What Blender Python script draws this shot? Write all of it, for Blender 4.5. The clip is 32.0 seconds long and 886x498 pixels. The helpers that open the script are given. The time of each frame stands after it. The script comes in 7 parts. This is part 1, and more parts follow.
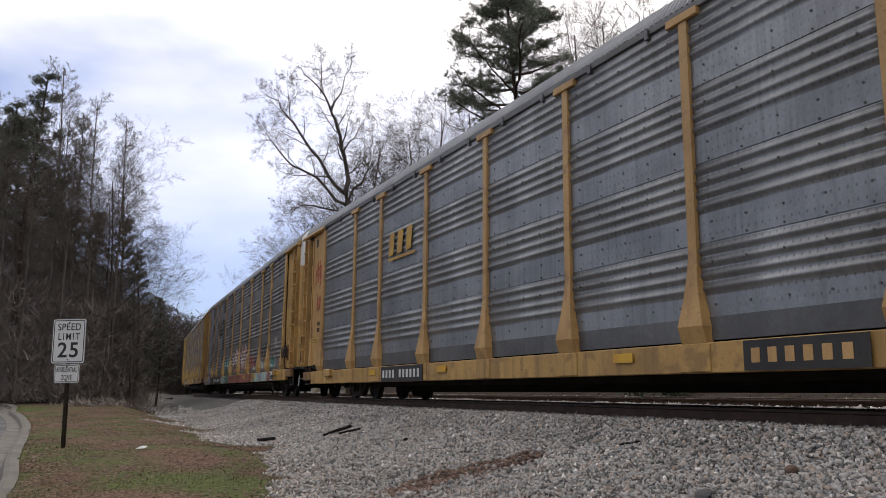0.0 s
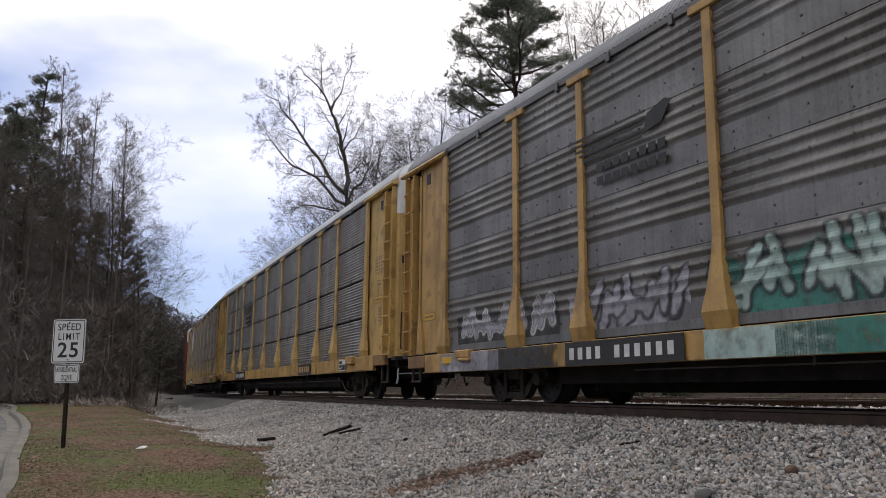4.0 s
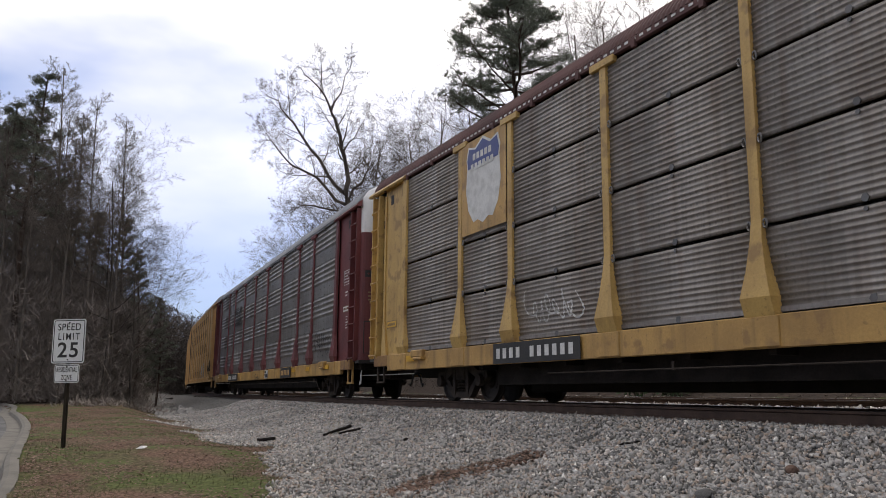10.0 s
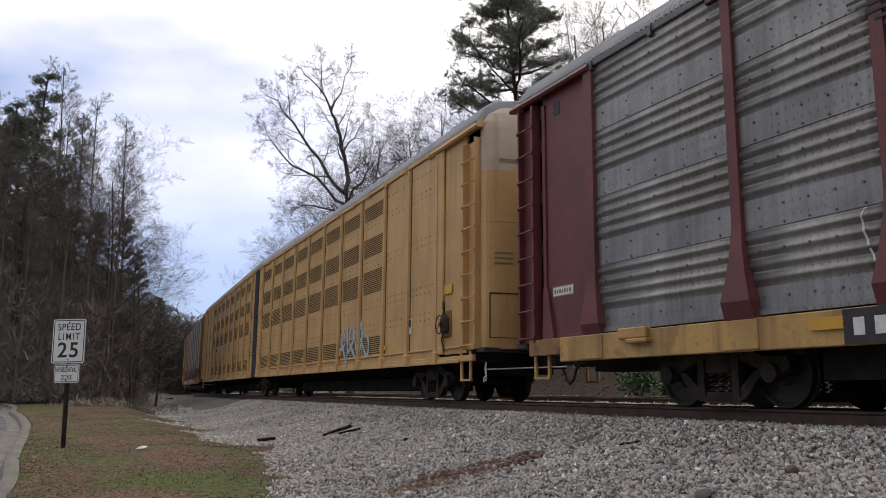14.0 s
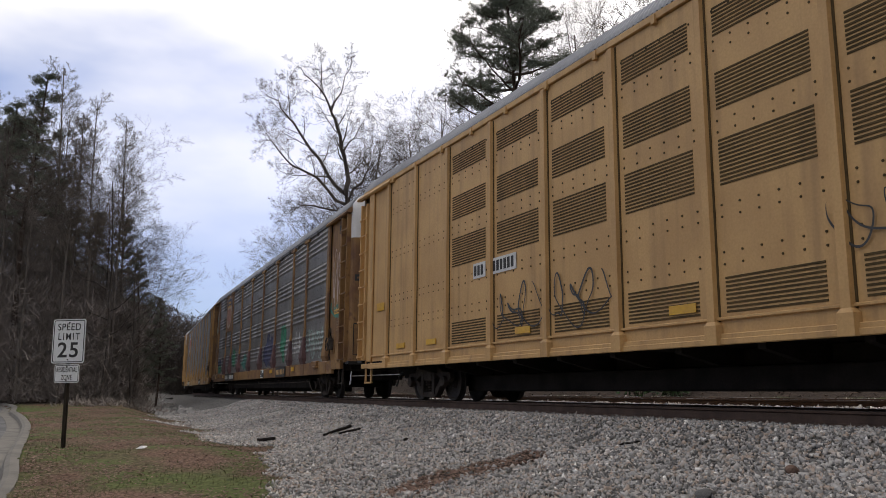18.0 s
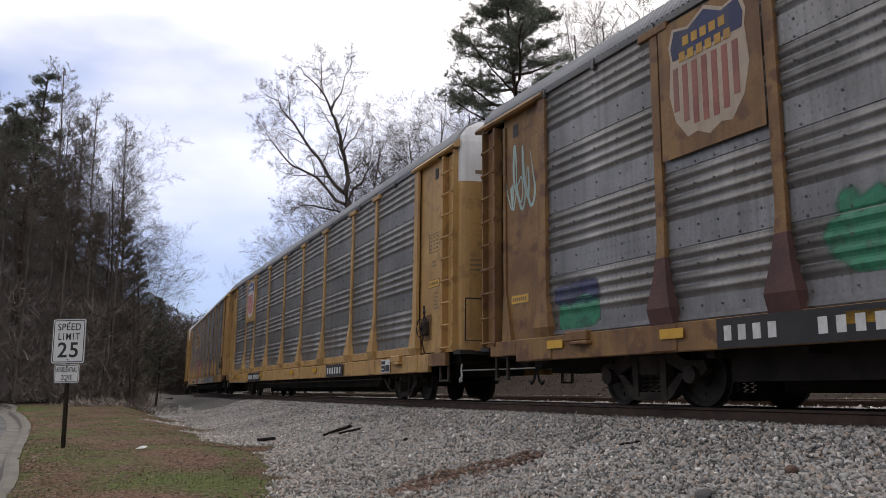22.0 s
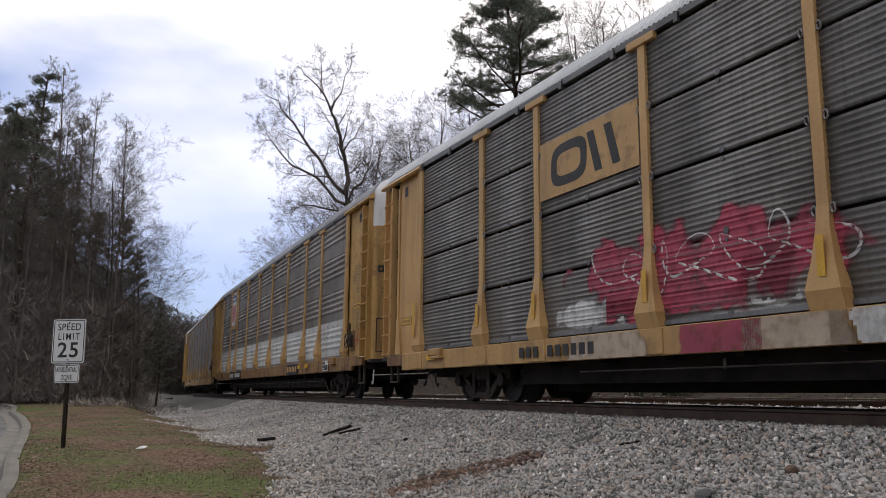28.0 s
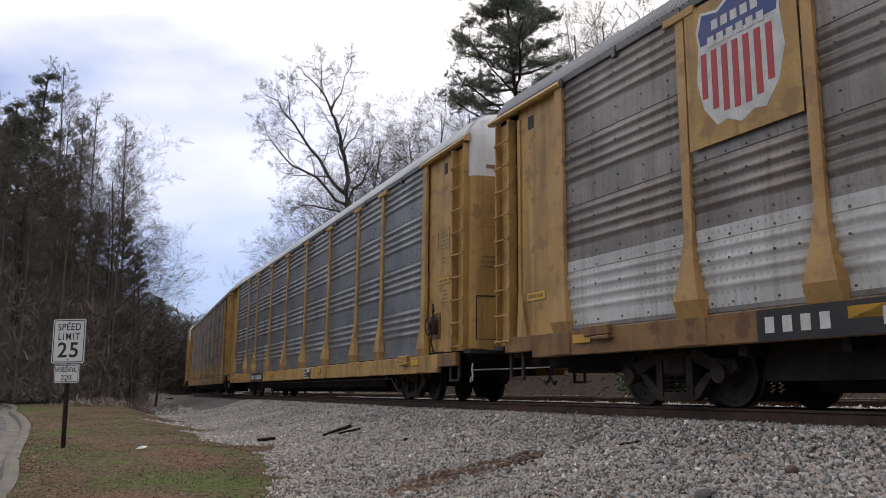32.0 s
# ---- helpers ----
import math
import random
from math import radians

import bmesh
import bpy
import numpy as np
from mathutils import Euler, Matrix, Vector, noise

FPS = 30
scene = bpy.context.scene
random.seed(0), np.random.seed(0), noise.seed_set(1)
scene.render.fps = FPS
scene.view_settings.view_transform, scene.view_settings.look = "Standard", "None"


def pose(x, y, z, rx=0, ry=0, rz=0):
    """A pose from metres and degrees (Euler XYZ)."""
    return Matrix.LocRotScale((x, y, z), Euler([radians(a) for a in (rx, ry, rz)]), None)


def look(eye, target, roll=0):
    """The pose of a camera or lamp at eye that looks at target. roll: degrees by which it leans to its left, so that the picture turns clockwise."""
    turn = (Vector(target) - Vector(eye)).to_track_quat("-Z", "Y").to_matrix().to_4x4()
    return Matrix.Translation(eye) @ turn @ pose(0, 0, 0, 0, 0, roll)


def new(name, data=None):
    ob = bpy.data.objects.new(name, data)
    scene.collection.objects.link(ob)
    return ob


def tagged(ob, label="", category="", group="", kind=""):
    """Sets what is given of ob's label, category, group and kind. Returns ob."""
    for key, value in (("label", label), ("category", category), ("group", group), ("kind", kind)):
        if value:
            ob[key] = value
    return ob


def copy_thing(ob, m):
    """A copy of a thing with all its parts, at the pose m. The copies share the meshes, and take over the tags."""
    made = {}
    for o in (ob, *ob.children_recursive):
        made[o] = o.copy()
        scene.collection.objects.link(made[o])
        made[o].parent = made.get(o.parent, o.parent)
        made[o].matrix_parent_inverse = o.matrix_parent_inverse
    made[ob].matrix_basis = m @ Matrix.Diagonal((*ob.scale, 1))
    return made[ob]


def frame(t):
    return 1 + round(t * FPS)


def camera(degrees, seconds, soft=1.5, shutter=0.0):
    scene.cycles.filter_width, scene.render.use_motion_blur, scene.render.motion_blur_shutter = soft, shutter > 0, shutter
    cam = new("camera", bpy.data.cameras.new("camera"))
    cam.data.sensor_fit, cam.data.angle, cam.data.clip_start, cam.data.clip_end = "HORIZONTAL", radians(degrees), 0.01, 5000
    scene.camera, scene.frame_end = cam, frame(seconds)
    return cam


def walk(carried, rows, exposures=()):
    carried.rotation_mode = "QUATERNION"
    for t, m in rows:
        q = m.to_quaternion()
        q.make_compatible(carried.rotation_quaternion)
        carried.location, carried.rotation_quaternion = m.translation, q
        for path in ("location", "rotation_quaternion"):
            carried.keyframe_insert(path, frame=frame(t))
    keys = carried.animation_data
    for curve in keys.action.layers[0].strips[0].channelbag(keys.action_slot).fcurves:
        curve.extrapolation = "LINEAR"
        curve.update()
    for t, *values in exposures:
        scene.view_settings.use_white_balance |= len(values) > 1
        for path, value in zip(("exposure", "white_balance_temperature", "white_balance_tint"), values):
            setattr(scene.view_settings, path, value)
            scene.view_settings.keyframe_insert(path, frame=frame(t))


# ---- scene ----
# ---------------------------------------------------------------- camera
CAM = pose(0, 0, 0.327, 99.592, 0, 0) @ pose(0, 0, 0, 0, 0, -0.551)
cam = camera(57.62, 32.0, soft=0.85)
walk(cam, [(0.0, CAM), (32.0, CAM)], exposures=[(t, e, 6900.0, 11.5) for t, e in ((0.0, 0.02), (1.4, 0.02), (2.1, -0.04), (3.0, 0.02), (15.0, 0.02), (16.8, -0.1), (19.2, -0.12), (20.3, 0.0), (32.0, 0.0))])

# ---------------------------------------------------------------- light
SUN_AZ, SUN_EL = 12.0, 42.0          # degrees right of the view axis, above the horizon
world = bpy.data.worlds.new("sky")
scene.world = world
world.use_nodes = True
wn, wl = world.node_tree.nodes, world.node_tree.links
wn.clear()
w_out = wn.new("ShaderNodeOutputWorld")
w_bg = wn.new("ShaderNodeBackground")
w_sky = wn.new("ShaderNodeTexSky")
w_sky.sky_type = "NISHITA"
w_sky.sun_disc = False
w_sky.sun_elevation, w_sky.sun_rotation = radians(SUN_EL), radians(SUN_AZ)
w_tc = wn.new("ShaderNodeTexCoord")
w_map = wn.new("ShaderNodeMapping")
w_map.inputs["Scale"].default_value = (1.0, 1.0, 2.4)
w_map.inputs["Location"].default_value = (0.35, 0.0, 0.15)
w_n1 = wn.new("ShaderNodeTexNoise")
w_n1.inputs["Scale"].default_value, w_n1.inputs["Detail"].default_value = 2.3, 5.0
w_n1.inputs["Roughness"].default_value = 0.45
w_ramp = wn.new("ShaderNodeValToRGB")
w_ramp.color_ramp.elements[0].position, w_ramp.color_ramp.elements[1].position = 0.37, 0.6
w_cloud = wn.new("ShaderNodeMix")
w_cloud.data_type = "RGBA"
w_sc = wn.new("ShaderNodeMix")
w_sc.data_type, w_sc.blend_type = "RGBA", "MULTIPLY"
w_sc.inputs[0].default_value = 1.0
w_sc.inputs[7].default_value = (0.088, 0.09, 0.104, 1)
wl.new(w_tc.outputs["Generated"], w_map.inputs["Vector"])
wl.new(w_map.outputs["Vector"], w_n1.inputs["Vector"])
wl.new(w_n1.outputs["Fac"], w_ramp.inputs["Fac"])
wl.new(w_sky.outputs["Color"], w_sc.inputs[6])
w_sep = wn.new("ShaderNodeSeparateXYZ")
w_low = wn.new("ShaderNodeMapRange")          # the cloud sheet breaks up towards the horizon
w_low.inputs[1].default_value, w_low.inputs[2].default_value, w_low.inputs[3].default_value = 0.12, 0.5, 0.15
w_cov = wn.new("ShaderNodeMath")
w_cov.operation = "MULTIPLY"
wl.new(w_tc.outputs["Generated"], w_sep.inputs[0])
wl.new(w_sep.outputs["Z"], w_low.inputs[0])
wl.new(w_ramp.outputs["Color"], w_cov.inputs[0])
wl.new(w_low.outputs[0], w_cov.inputs[1])
wl.new(w_cov.outputs[0], w_cloud.inputs[0])
w_dim = wn.new("ShaderNodeMapRange")
w_dim.inputs[1].default_value, w_dim.inputs[2].default_value, w_dim.inputs[3].default_value = 0.12, 0.5, 0.0
w_base = wn.new("ShaderNodeMix")
w_base.data_type, w_base.blend_type = "RGBA", "MULTIPLY"
w_base.inputs[0].default_value = 1.0
wl.new(w_sep.outputs["Z"], w_dim.inputs[0])
wl.new(w_sc.outputs[2], w_base.inputs[6])
w_tint = wn.new("ShaderNodeMix")
w_tint.data_type = "RGBA"
w_tint.inputs[6].default_value, w_tint.inputs[7].default_value = (0.5, 0.6, 0.82, 1), (1, 1, 1, 1)
wl.new(w_dim.outputs[0], w_tint.inputs[0])
wl.new(w_tint.outputs[2], w_base.inputs[7])
wl.new(w_base.outputs[2], w_cloud.inputs[6])
w_cloud.inputs[7].default_value = (1.19, 1.18, 1.18, 1)
wl.new(w_cloud.outputs[2], w_bg.inputs["Color"])
w_bg.inputs["Strength"].default_value = 1.32
wl.new(w_bg.outputs["Background"], w_out.inputs["Surface"])

sun = new("sun", bpy.data.lights.new("sun", "SUN"))
sun.data.energy, sun.data.angle, sun.data.color = 0.7, radians(14), (1.0, 0.95, 0.87)
sun.matrix_world = look((40 * math.sin(radians(SUN_AZ)), 40 * math.cos(radians(SUN_AZ)), 40 * math.tan(radians(SUN_EL))), (0, 0, 0))

# ---------------------------------------------------------------- the track's line
GRADE, CANT, SIDE = -0.0022, radians(1.19), 1.52
TH0, FOOT = radians(26.282), 8.894
S = np.arange(-260.0, 700.0, 0.5)
bend = np.interp(S, [-10, 15, 35, 50, 65, 80, 120, 160], [0.00039, -0.0016, -0.0024, -0.0013, -0.0003, -0.005, -0.006, 0.0])
bend = np.where(S < -25, 0.0, bend)
head = np.concatenate([[0], np.cumsum((bend[1:] + bend[:-1]) * 0.25)])
I0 = int(np.searchsorted(S, 0.0))
head += TH0 - head[I0]
TX = np.concatenate([[0], np.cumsum(-(np.sin(head[1:]) + np.sin(head[:-1])) * 0.25)])
TY = np.concatenate([[0], np.cumsum((np.cos(head[1:]) + np.cos(head[:-1])) * 0.25)])
TX += FOOT * math.cos(TH0) - TX[I0]
TY += FOOT * math.sin(TH0) - TY[I0]


def track(s):
    return np.interp(s, S, TX), np.interp(s, S, TY)


def off(s, lat, z=0.0):
    """A point beside the line: s along it, lat metres towards the road, z above the rails."""
    x, y = track(s)
    a = np.interp(s, S, head)
    return x - np.cos(a) * lat, y - np.sin(a) * lat, GRADE * np.maximum(np.minimum(s, 120), -60) + z


DRIFT = ([0.0, 0.6, 1.5, 2.5, 3.5, 5.0, 7.0, 9.0, 12.0, 15.0, 19.0, 33.0], [-0.72, -0.4, -0.1, 0.09, 0.23, 0.34, 0.38, 0.27, 0.16, 0.06, 0.0, 0.0])


def sway(t):
    """Metres that the train has rolled since the start; it slows a little."""
    return 9.237 * t + 0.0054 * t * t / 2 - 0.00153 * t ** 3 / 6 + float(np.interp(t, *DRIFT))


def car_pose(sc, front=10.06, back=10.06):
    fx, fy = track(sc - front)
    bx, by = track(sc + back)
    e = Vector((bx - fx, by - fy, GRADE * (front + back))).normalized()
    w = back / (front + back)
    x_axis = -e
    y_axis = Vector((e.y, -e.x, 0)).normalized()
    z_axis = x_axis.cross(y_axis)
    m = Matrix((x_axis, y_axis, z_axis)).transposed().to_4x4()
    m.translation = (fx * w + bx * (1 - w), fy * w + by * (1 - w), GRADE * min(sc, 120))
    return m @ Matrix.Rotation(-CANT, 4, "X")


# ---------------------------------------------------------------- materials
def mat(name, a, b=None, scale=1.5, rough=0.6, metal=0.0, bump=0.15, fine=40.0, streak=None, amount=0.5, spots=None, stretch=(1, 1, 1), ramp=(0.4, 0.65), holes=0.0, island=None):
    m = bpy.data.materials.new(name)
    m.use_nodes = True
    n, l = m.node_tree.nodes, m.node_tree.links
    p = n["Principled BSDF"]
    p.inputs["Roughness"].default_value, p.inputs["Metallic"].default_value = rough, metal
    if rough >= 0.8:
        p.inputs["Specular IOR Level"].default_value = 0.12
    tc = n.new("ShaderNodeTexCoord")
    info = n.new("ShaderNodeObjectInfo")
    add = n.new("ShaderNodeVectorMath")
    add.operation = "MULTIPLY_ADD"
    add.inputs[1].default_value = (37.0, 17.0, 23.0)
    l.new(info.outputs["Random"], add.inputs[0])
    l.new(tc.outputs["Object"], add.inputs[2])

    def noisy(sc, vec_scale, detail=5.0, lo=0.4, hi=0.65):
        mp = n.new("ShaderNodeMapping")
        mp.inputs["Scale"].default_value = vec_scale
        t = n.new("ShaderNodeTexNoise")
        t.inputs["Scale"].default_value, t.inputs["Detail"].default_value = sc, detail
        r = n.new("ShaderNodeMapRange")
        r.inputs[1].default_value, r.inputs[2].default_value = lo, hi
        l.new(add.outputs[0], mp.inputs[0])
        l.new(mp.outputs[0], t.inputs["Vector"])
        l.new(t.outputs["Fac"], r.inputs[0])
        return r.outputs[0], t.outputs["Fac"]

    def blend(fac, c1, c2, k=1.0):
        x = n.new("ShaderNodeMix")
        x.data_type = "RGBA"
        if k < 1.0:
            mu = n.new("ShaderNodeMath")
            mu.operation = "MULTIPLY"
            mu.inputs[1].default_value = k
            l.new(fac, mu.inputs[0])
            fac = mu.outputs[0]
        l.new(fac, x.inputs[0])
        for i, c in ((6, c1), (7, c2)):
            if isinstance(c, tuple):
                x.inputs[i].default_value = (*c, 1)
            else:
                l.new(c, x.inputs[i])
        return x.outputs[2]

    b = b or tuple(v * 0.7 for v in a)
    f1, _ = noisy(scale, stretch, 6.0, *ramp)
    f2, raw = noisy(fine, (1, 1, 1), 3.0, 0.3, 0.7)
    col = blend(f1, a, b)
    col = blend(f2, col, tuple(v * 0.6 for v in b), 0.25)
    if island:
        geo = n.new("ShaderNodeNewGeometry")
        col = blend(geo.outputs["Random Per Island"], col, island, 0.85)
    if streak:
        f3, _ = noisy(1.0, (5.0, 5.0, 0.35), 6.0, 0.5, 0.72)
        col = blend(f3, col, streak, amount)
    if spots:
        f4, _ = noisy(3.1, (1, 1, 1), 9.0, 0.56, 0.64)
        col = blend(f4, col, spots, 0.75)
        f6, _ = noisy(13.0, (1, 1, 1), 7.0, 0.62, 0.7)
        col = blend(f6, col, tuple(0.6 * v for v in spots), 0.45)
    if holes:
        f7, _ = noisy(1.0, (14.0, 14.0, 0.5), 7.0, 0.48, 0.7)
        col = blend(f7, col, tuple(0.42 * v for v in b), 0.3)
        f8, _ = noisy(1.6, (1, 1, 1.6), 9.0, 0.52, 0.7)
        col = blend(f8, col, tuple(0.55 * v for v in b), 0.3)
    if holes:
        mp = n.new("ShaderNodeMapping")
        mp.inputs["Scale"].default_value = (9.5, 0.001, 6.45)
        vo = n.new("ShaderNodeTexVoronoi")
        vo.inputs["Scale"].default_value, vo.inputs["Randomness"].default_value = 1.0, 0.0
        hr = n.new("ShaderNodeMapRange")
        hr.inputs[1].default_value, hr.inputs[2].default_value, hr.inputs[3].default_value, hr.inputs[4].default_value = 0.1, 0.17, 1.0, 0.0
        f5, _ = noisy(0.7, (1, 1, 1), 3.0, 0.42, 0.6)
        mm = n.new("ShaderNodeMath")
        mm.operation = "MULTIPLY"
        l.new(tc.outputs["Object"], mp.inputs[0])
        l.new(mp.outputs[0], vo.inputs["Vector"])
        l.new(vo.outputs["Distance"], hr.inputs[0])
        l.new(hr.outputs[0], mm.inputs[0])
        l.new(f5, mm.inputs[1])
        col = blend(mm.outputs[0], col, (0.03, 0.03, 0.03), holes)
    l.new(col, p.inputs["Base Color"])
    if bump:
        bp = n.new("ShaderNodeBump")
        bp.inputs["Strength"].default_value, bp.inputs["Distance"].default_value = bump, 0.02
        l.new(raw, bp.inputs["Height"])
        l.new(bp.outputs[0], p.inputs["Normal"])
    rr = n.new("ShaderNodeMapRange")
    rr.inputs[3].default_value, rr.inputs[4].default_value = max(rough - 0.1, 0.05), min(rough + 0.15, 1)
    l.new(raw, rr.inputs[0])
    l.new(rr.outputs[0], p.inputs["Roughness"])
    return m


GALV = mat("galvanised steel", (0.3, 0.288, 0.273), (0.205, 0.196, 0.185), 0.9, 0.42, 0.58, 0.05, 25, streak=(0.13, 0.118, 0.105), amount=0.4, holes=0.4)
GALV_BLUE = mat("blue-grey galvanised steel", (0.305, 0.312, 0.318), (0.21, 0.216, 0.222), 0.9, 0.4, 0.6, 0.05, 25, streak=(0.14, 0.143, 0.147), amount=0.3, holes=0.4)
GALV_SOOT = mat("sooty galvanised steel", (0.24, 0.23, 0.218), (0.15, 0.143, 0.134), 0.9, 0.44, 0.55, 0.05, 25, streak=(0.28, 0.27, 0.255), amount=0.3, holes=0.3)
GALV_BROWN = mat("brown-stained galvanised steel", (0.32, 0.295, 0.27), (0.215, 0.193, 0.172), 0.9, 0.46, 0.45, 0.05, 25, streak=(0.14, 0.08, 0.055), amount=0.45, holes=0.3)
GALV_DARK = mat("dark weathered steel", (0.16, 0.155, 0.15), (0.095, 0.093, 0.09), 0.9, 0.42, 0.55, 0.05, 25, streak=(0.08, 0.07, 0.06), amount=0.4)
WHITEWASH = mat("whitened steel", (0.64, 0.64, 0.62), (0.52, 0.52, 0.5), 1.2, 0.65, 0.0, 0.08, 25, streak=(0.24, 0.22, 0.2), amount=0.5, holes=0.4)
YELLOW = mat("railway yellow paint", (0.54, 0.325, 0.1), (0.4, 0.236, 0.074), 1.3, 0.5, 0.0, 0.1, 30, streak=(0.11, 0.065, 0.03), amount=0.55, spots=(0.27, 0.155, 0.058))
YELLOW_BRIGHT = mat("bright yellow paint", (0.6, 0.39, 0.125), (0.47, 0.295, 0.095), 1.3, 0.5, 0.0, 0.1, 30, streak=(0.16, 0.1, 0.04), amount=0.35, spots=(0.27, 0.16, 0.06))
YELLOW_RUST = mat("rusting yellow paint", (0.3, 0.165, 0.055), (0.18, 0.09, 0.038), 1.3, 0.6, 0.0, 0.15, 30, streak=(0.08, 0.04, 0.026), amount=0.55, spots=(0.12, 0.055, 0.03))
YELLOW_TAN = mat("sun-faded yellow paint", (0.54, 0.325, 0.118), (0.43, 0.25, 0.088), 1.2, 0.5, 0.0, 0.08, 30, streak=(0.2, 0.11, 0.05), amount=0.4, spots=(0.31, 0.175, 0.07))
YELLOW_PALE = mat("faded tan-yellow paint", (0.6, 0.365, 0.145), (0.5, 0.295, 0.115), 1.0, 0.55, 0.0, 0.08, 30, streak=(0.17, 0.095, 0.045), amount=0.35)
VENT_SHADE = mat("dark vent slots", (0.11, 0.075, 0.035), (0.07, 0.05, 0.025), 3.0, 0.8, 0.0, 0.1, 60)
MAROON = mat("maroon paint", (0.16, 0.035, 0.035), (0.11, 0.025, 0.027), 1.3, 0.5, 0.0, 0.1, 30, streak=(0.07, 0.03, 0.025), amount=0.4)
RUST = mat("rust-brown roof paint", (0.13, 0.06, 0.055), (0.08, 0.04, 0.04), 1.5, 0.75, 0.0, 0.2, 30)
WHITE = mat("white paint", (0.8, 0.8, 0.8), (0.7, 0.7, 0.69), 1.5, 0.5, 0.0, 0.05, 30, streak=(0.45, 0.43, 0.4), amount=0.35)
ROOF = mat("galvanised roof sheet", (0.33, 0.34, 0.36), (0.24, 0.25, 0.27), 0.8, 0.55, 0.0, 0.05, 25, streak=(0.17, 0.17, 0.17), amount=0.3)
ROOF_WHITE = mat("white roof sheet", (0.68, 0.7, 0.72), (0.54, 0.56, 0.58), 0.8, 0.5, 0.0, 0.05, 25, streak=(0.35, 0.35, 0.35), amount=0.3)
UNDER = mat("grimy underframe steel", (0.04, 0.034, 0.03), (0.022, 0.019, 0.017), 2.0, 0.85, 0.1, 0.3, 30)
TRUCKM = mat("grimy cast steel", (0.085, 0.07, 0.06), (0.045, 0.038, 0.033), 3.0, 0.8, 0.2, 0.3, 30)
WHEELM = mat("worn wheel steel", (0.06, 0.05, 0.045), (0.03, 0.026, 0.023), 3.0, 0.7, 0.4, 0.2, 30)
BLACK = mat("black stencil paint", (0.02, 0.02, 0.022), (0.035, 0.033, 0.03), 2.0, 0.6, 0.0, 0.05, 30)
STENCIL = mat("faded stencil paint", (0.2, 0.145, 0.085), (0.29, 0.2, 0.1), 6.0, 0.6, 0.0, 0.0, 30)
LETTER = mat("white stencil paint", (0.72, 0.72, 0.7), (0.55, 0.55, 0.53), 5.0, 0.6, 0.0, 0.02, 30)
REFLECT = mat("yellow reflective tape", (0.7, 0.4, 0.03), (0.58, 0.31, 0.03), 3.0, 0.35, 0.0, 0.0, 30)
BLUE = mat("emblem blue paint", (0.05, 0.075, 0.25), (0.08, 0.1, 0.24), 4.0, 0.5, 0.0, 0.02, 30)
RED = mat("emblem red paint", (0.5, 0.05, 0.06), (0.42, 0.06, 0.06), 4.0, 0.5, 0.0, 0.02, 30)
GOLD = mat("gold lettering paint", (0.55, 0.31, 0.04), (0.4, 0.22, 0.05), 2.0, 0.55, 0.0, 0.02, 30)
RUBBER = mat("black rubber bellows", (0.025, 0.025, 0.03), (0.04, 0.04, 0.045), 1.5, 0.7, 0.0, 0.1, 30, streak=(0.09, 0.085, 0.08), amount=0.4)
BARK = mat("grey-brown bark", (0.12, 0.1, 0.085), (0.06, 0.05, 0.042), 2.0, 0.9, 0.0, 0.5, 12, stretch=(1, 1, 0.25))
BARK_PALE = mat("pale twig bark", (0.19, 0.16, 0.135), (0.11, 0.092, 0.078), 2.0, 0.9, 0.0, 0.3, 12, stretch=(1, 1, 0.25))
BARK_PINE = mat("pine bark", (0.09, 0.06, 0.045), (0.045, 0.033, 0.027), 3.0, 0.9, 0.0, 0.5, 10, stretch=(1, 1, 0.3))
NEEDLE = mat("pine needles", (0.155, 0.17, 0.12), (0.1, 0.115, 0.08), 1.2, 0.6, 0.0, 0.0, 20)
BRUSH = mat("bare brush", (0.37, 0.315, 0.275), (0.23, 0.197, 0.172), 0.6, 0.95, 0.0, 0.0, 10, island=(0.17, 0.145, 0.126))
BRUSH_DARK = mat("dark bare brush", (0.15, 0.125, 0.108), (0.09, 0.076, 0.066), 0.6, 0.95, 0.0, 0.0, 10, island=(0.06, 0.05, 0.044))
SHRUB = mat("evergreen shrub leaves", (0.04, 0.1, 0.025), (0.025, 0.06, 0.02), 2.0, 0.5, 0.0, 0.0, 20)
STONE = mat("crushed granite", (0.42, 0.4, 0.37), (0.22, 0.21, 0.2), 6.0, 0.9, 0.0, 0.2, 60)
RAIL = mat("rusted rail steel", (0.14, 0.09, 0.068), (0.09, 0.058, 0.045), 4.0, 0.75, 0.3, 0.2, 40)
RAILTOP = mat("polished rail head", (0.3, 0.29, 0.28), (0.22, 0.21, 0.2), 4.0, 0.3, 0.9, 0.0, 40)
TIE = mat("creosoted timber", (0.05, 0.038, 0.03), (0.03, 0.024, 0.02), 3.0, 0.9, 0.0, 0.4, 20, stretch=(0.3, 3, 1))
ASPHALT = mat("worn asphalt", (0.17, 0.168, 0.165), (0.12, 0.118, 0.116), 1.2, 0.9, 0.0, 0.4, 90)
CONCRETE = mat("weathered concrete", (0.22, 0.205, 0.18), (0.15, 0.142, 0.128), 2.5, 0.9, 0.0, 0.3, 70)
GRASSM = mat("winter grass blades", (0.12, 0.14, 0.06), (0.16, 0.15, 0.095), 0.8, 0.8, 0.0, 0.0, 20, ramp=(0.42, 0.56), island=(0.06, 0.062, 0.024))
LEAFM = mat("fallen brown leaves", (0.33, 0.225, 0.175), (0.2, 0.128, 0.1), 4.0, 0.8, 0.0, 0.0, 20, island=(0.13, 0.086, 0.068))
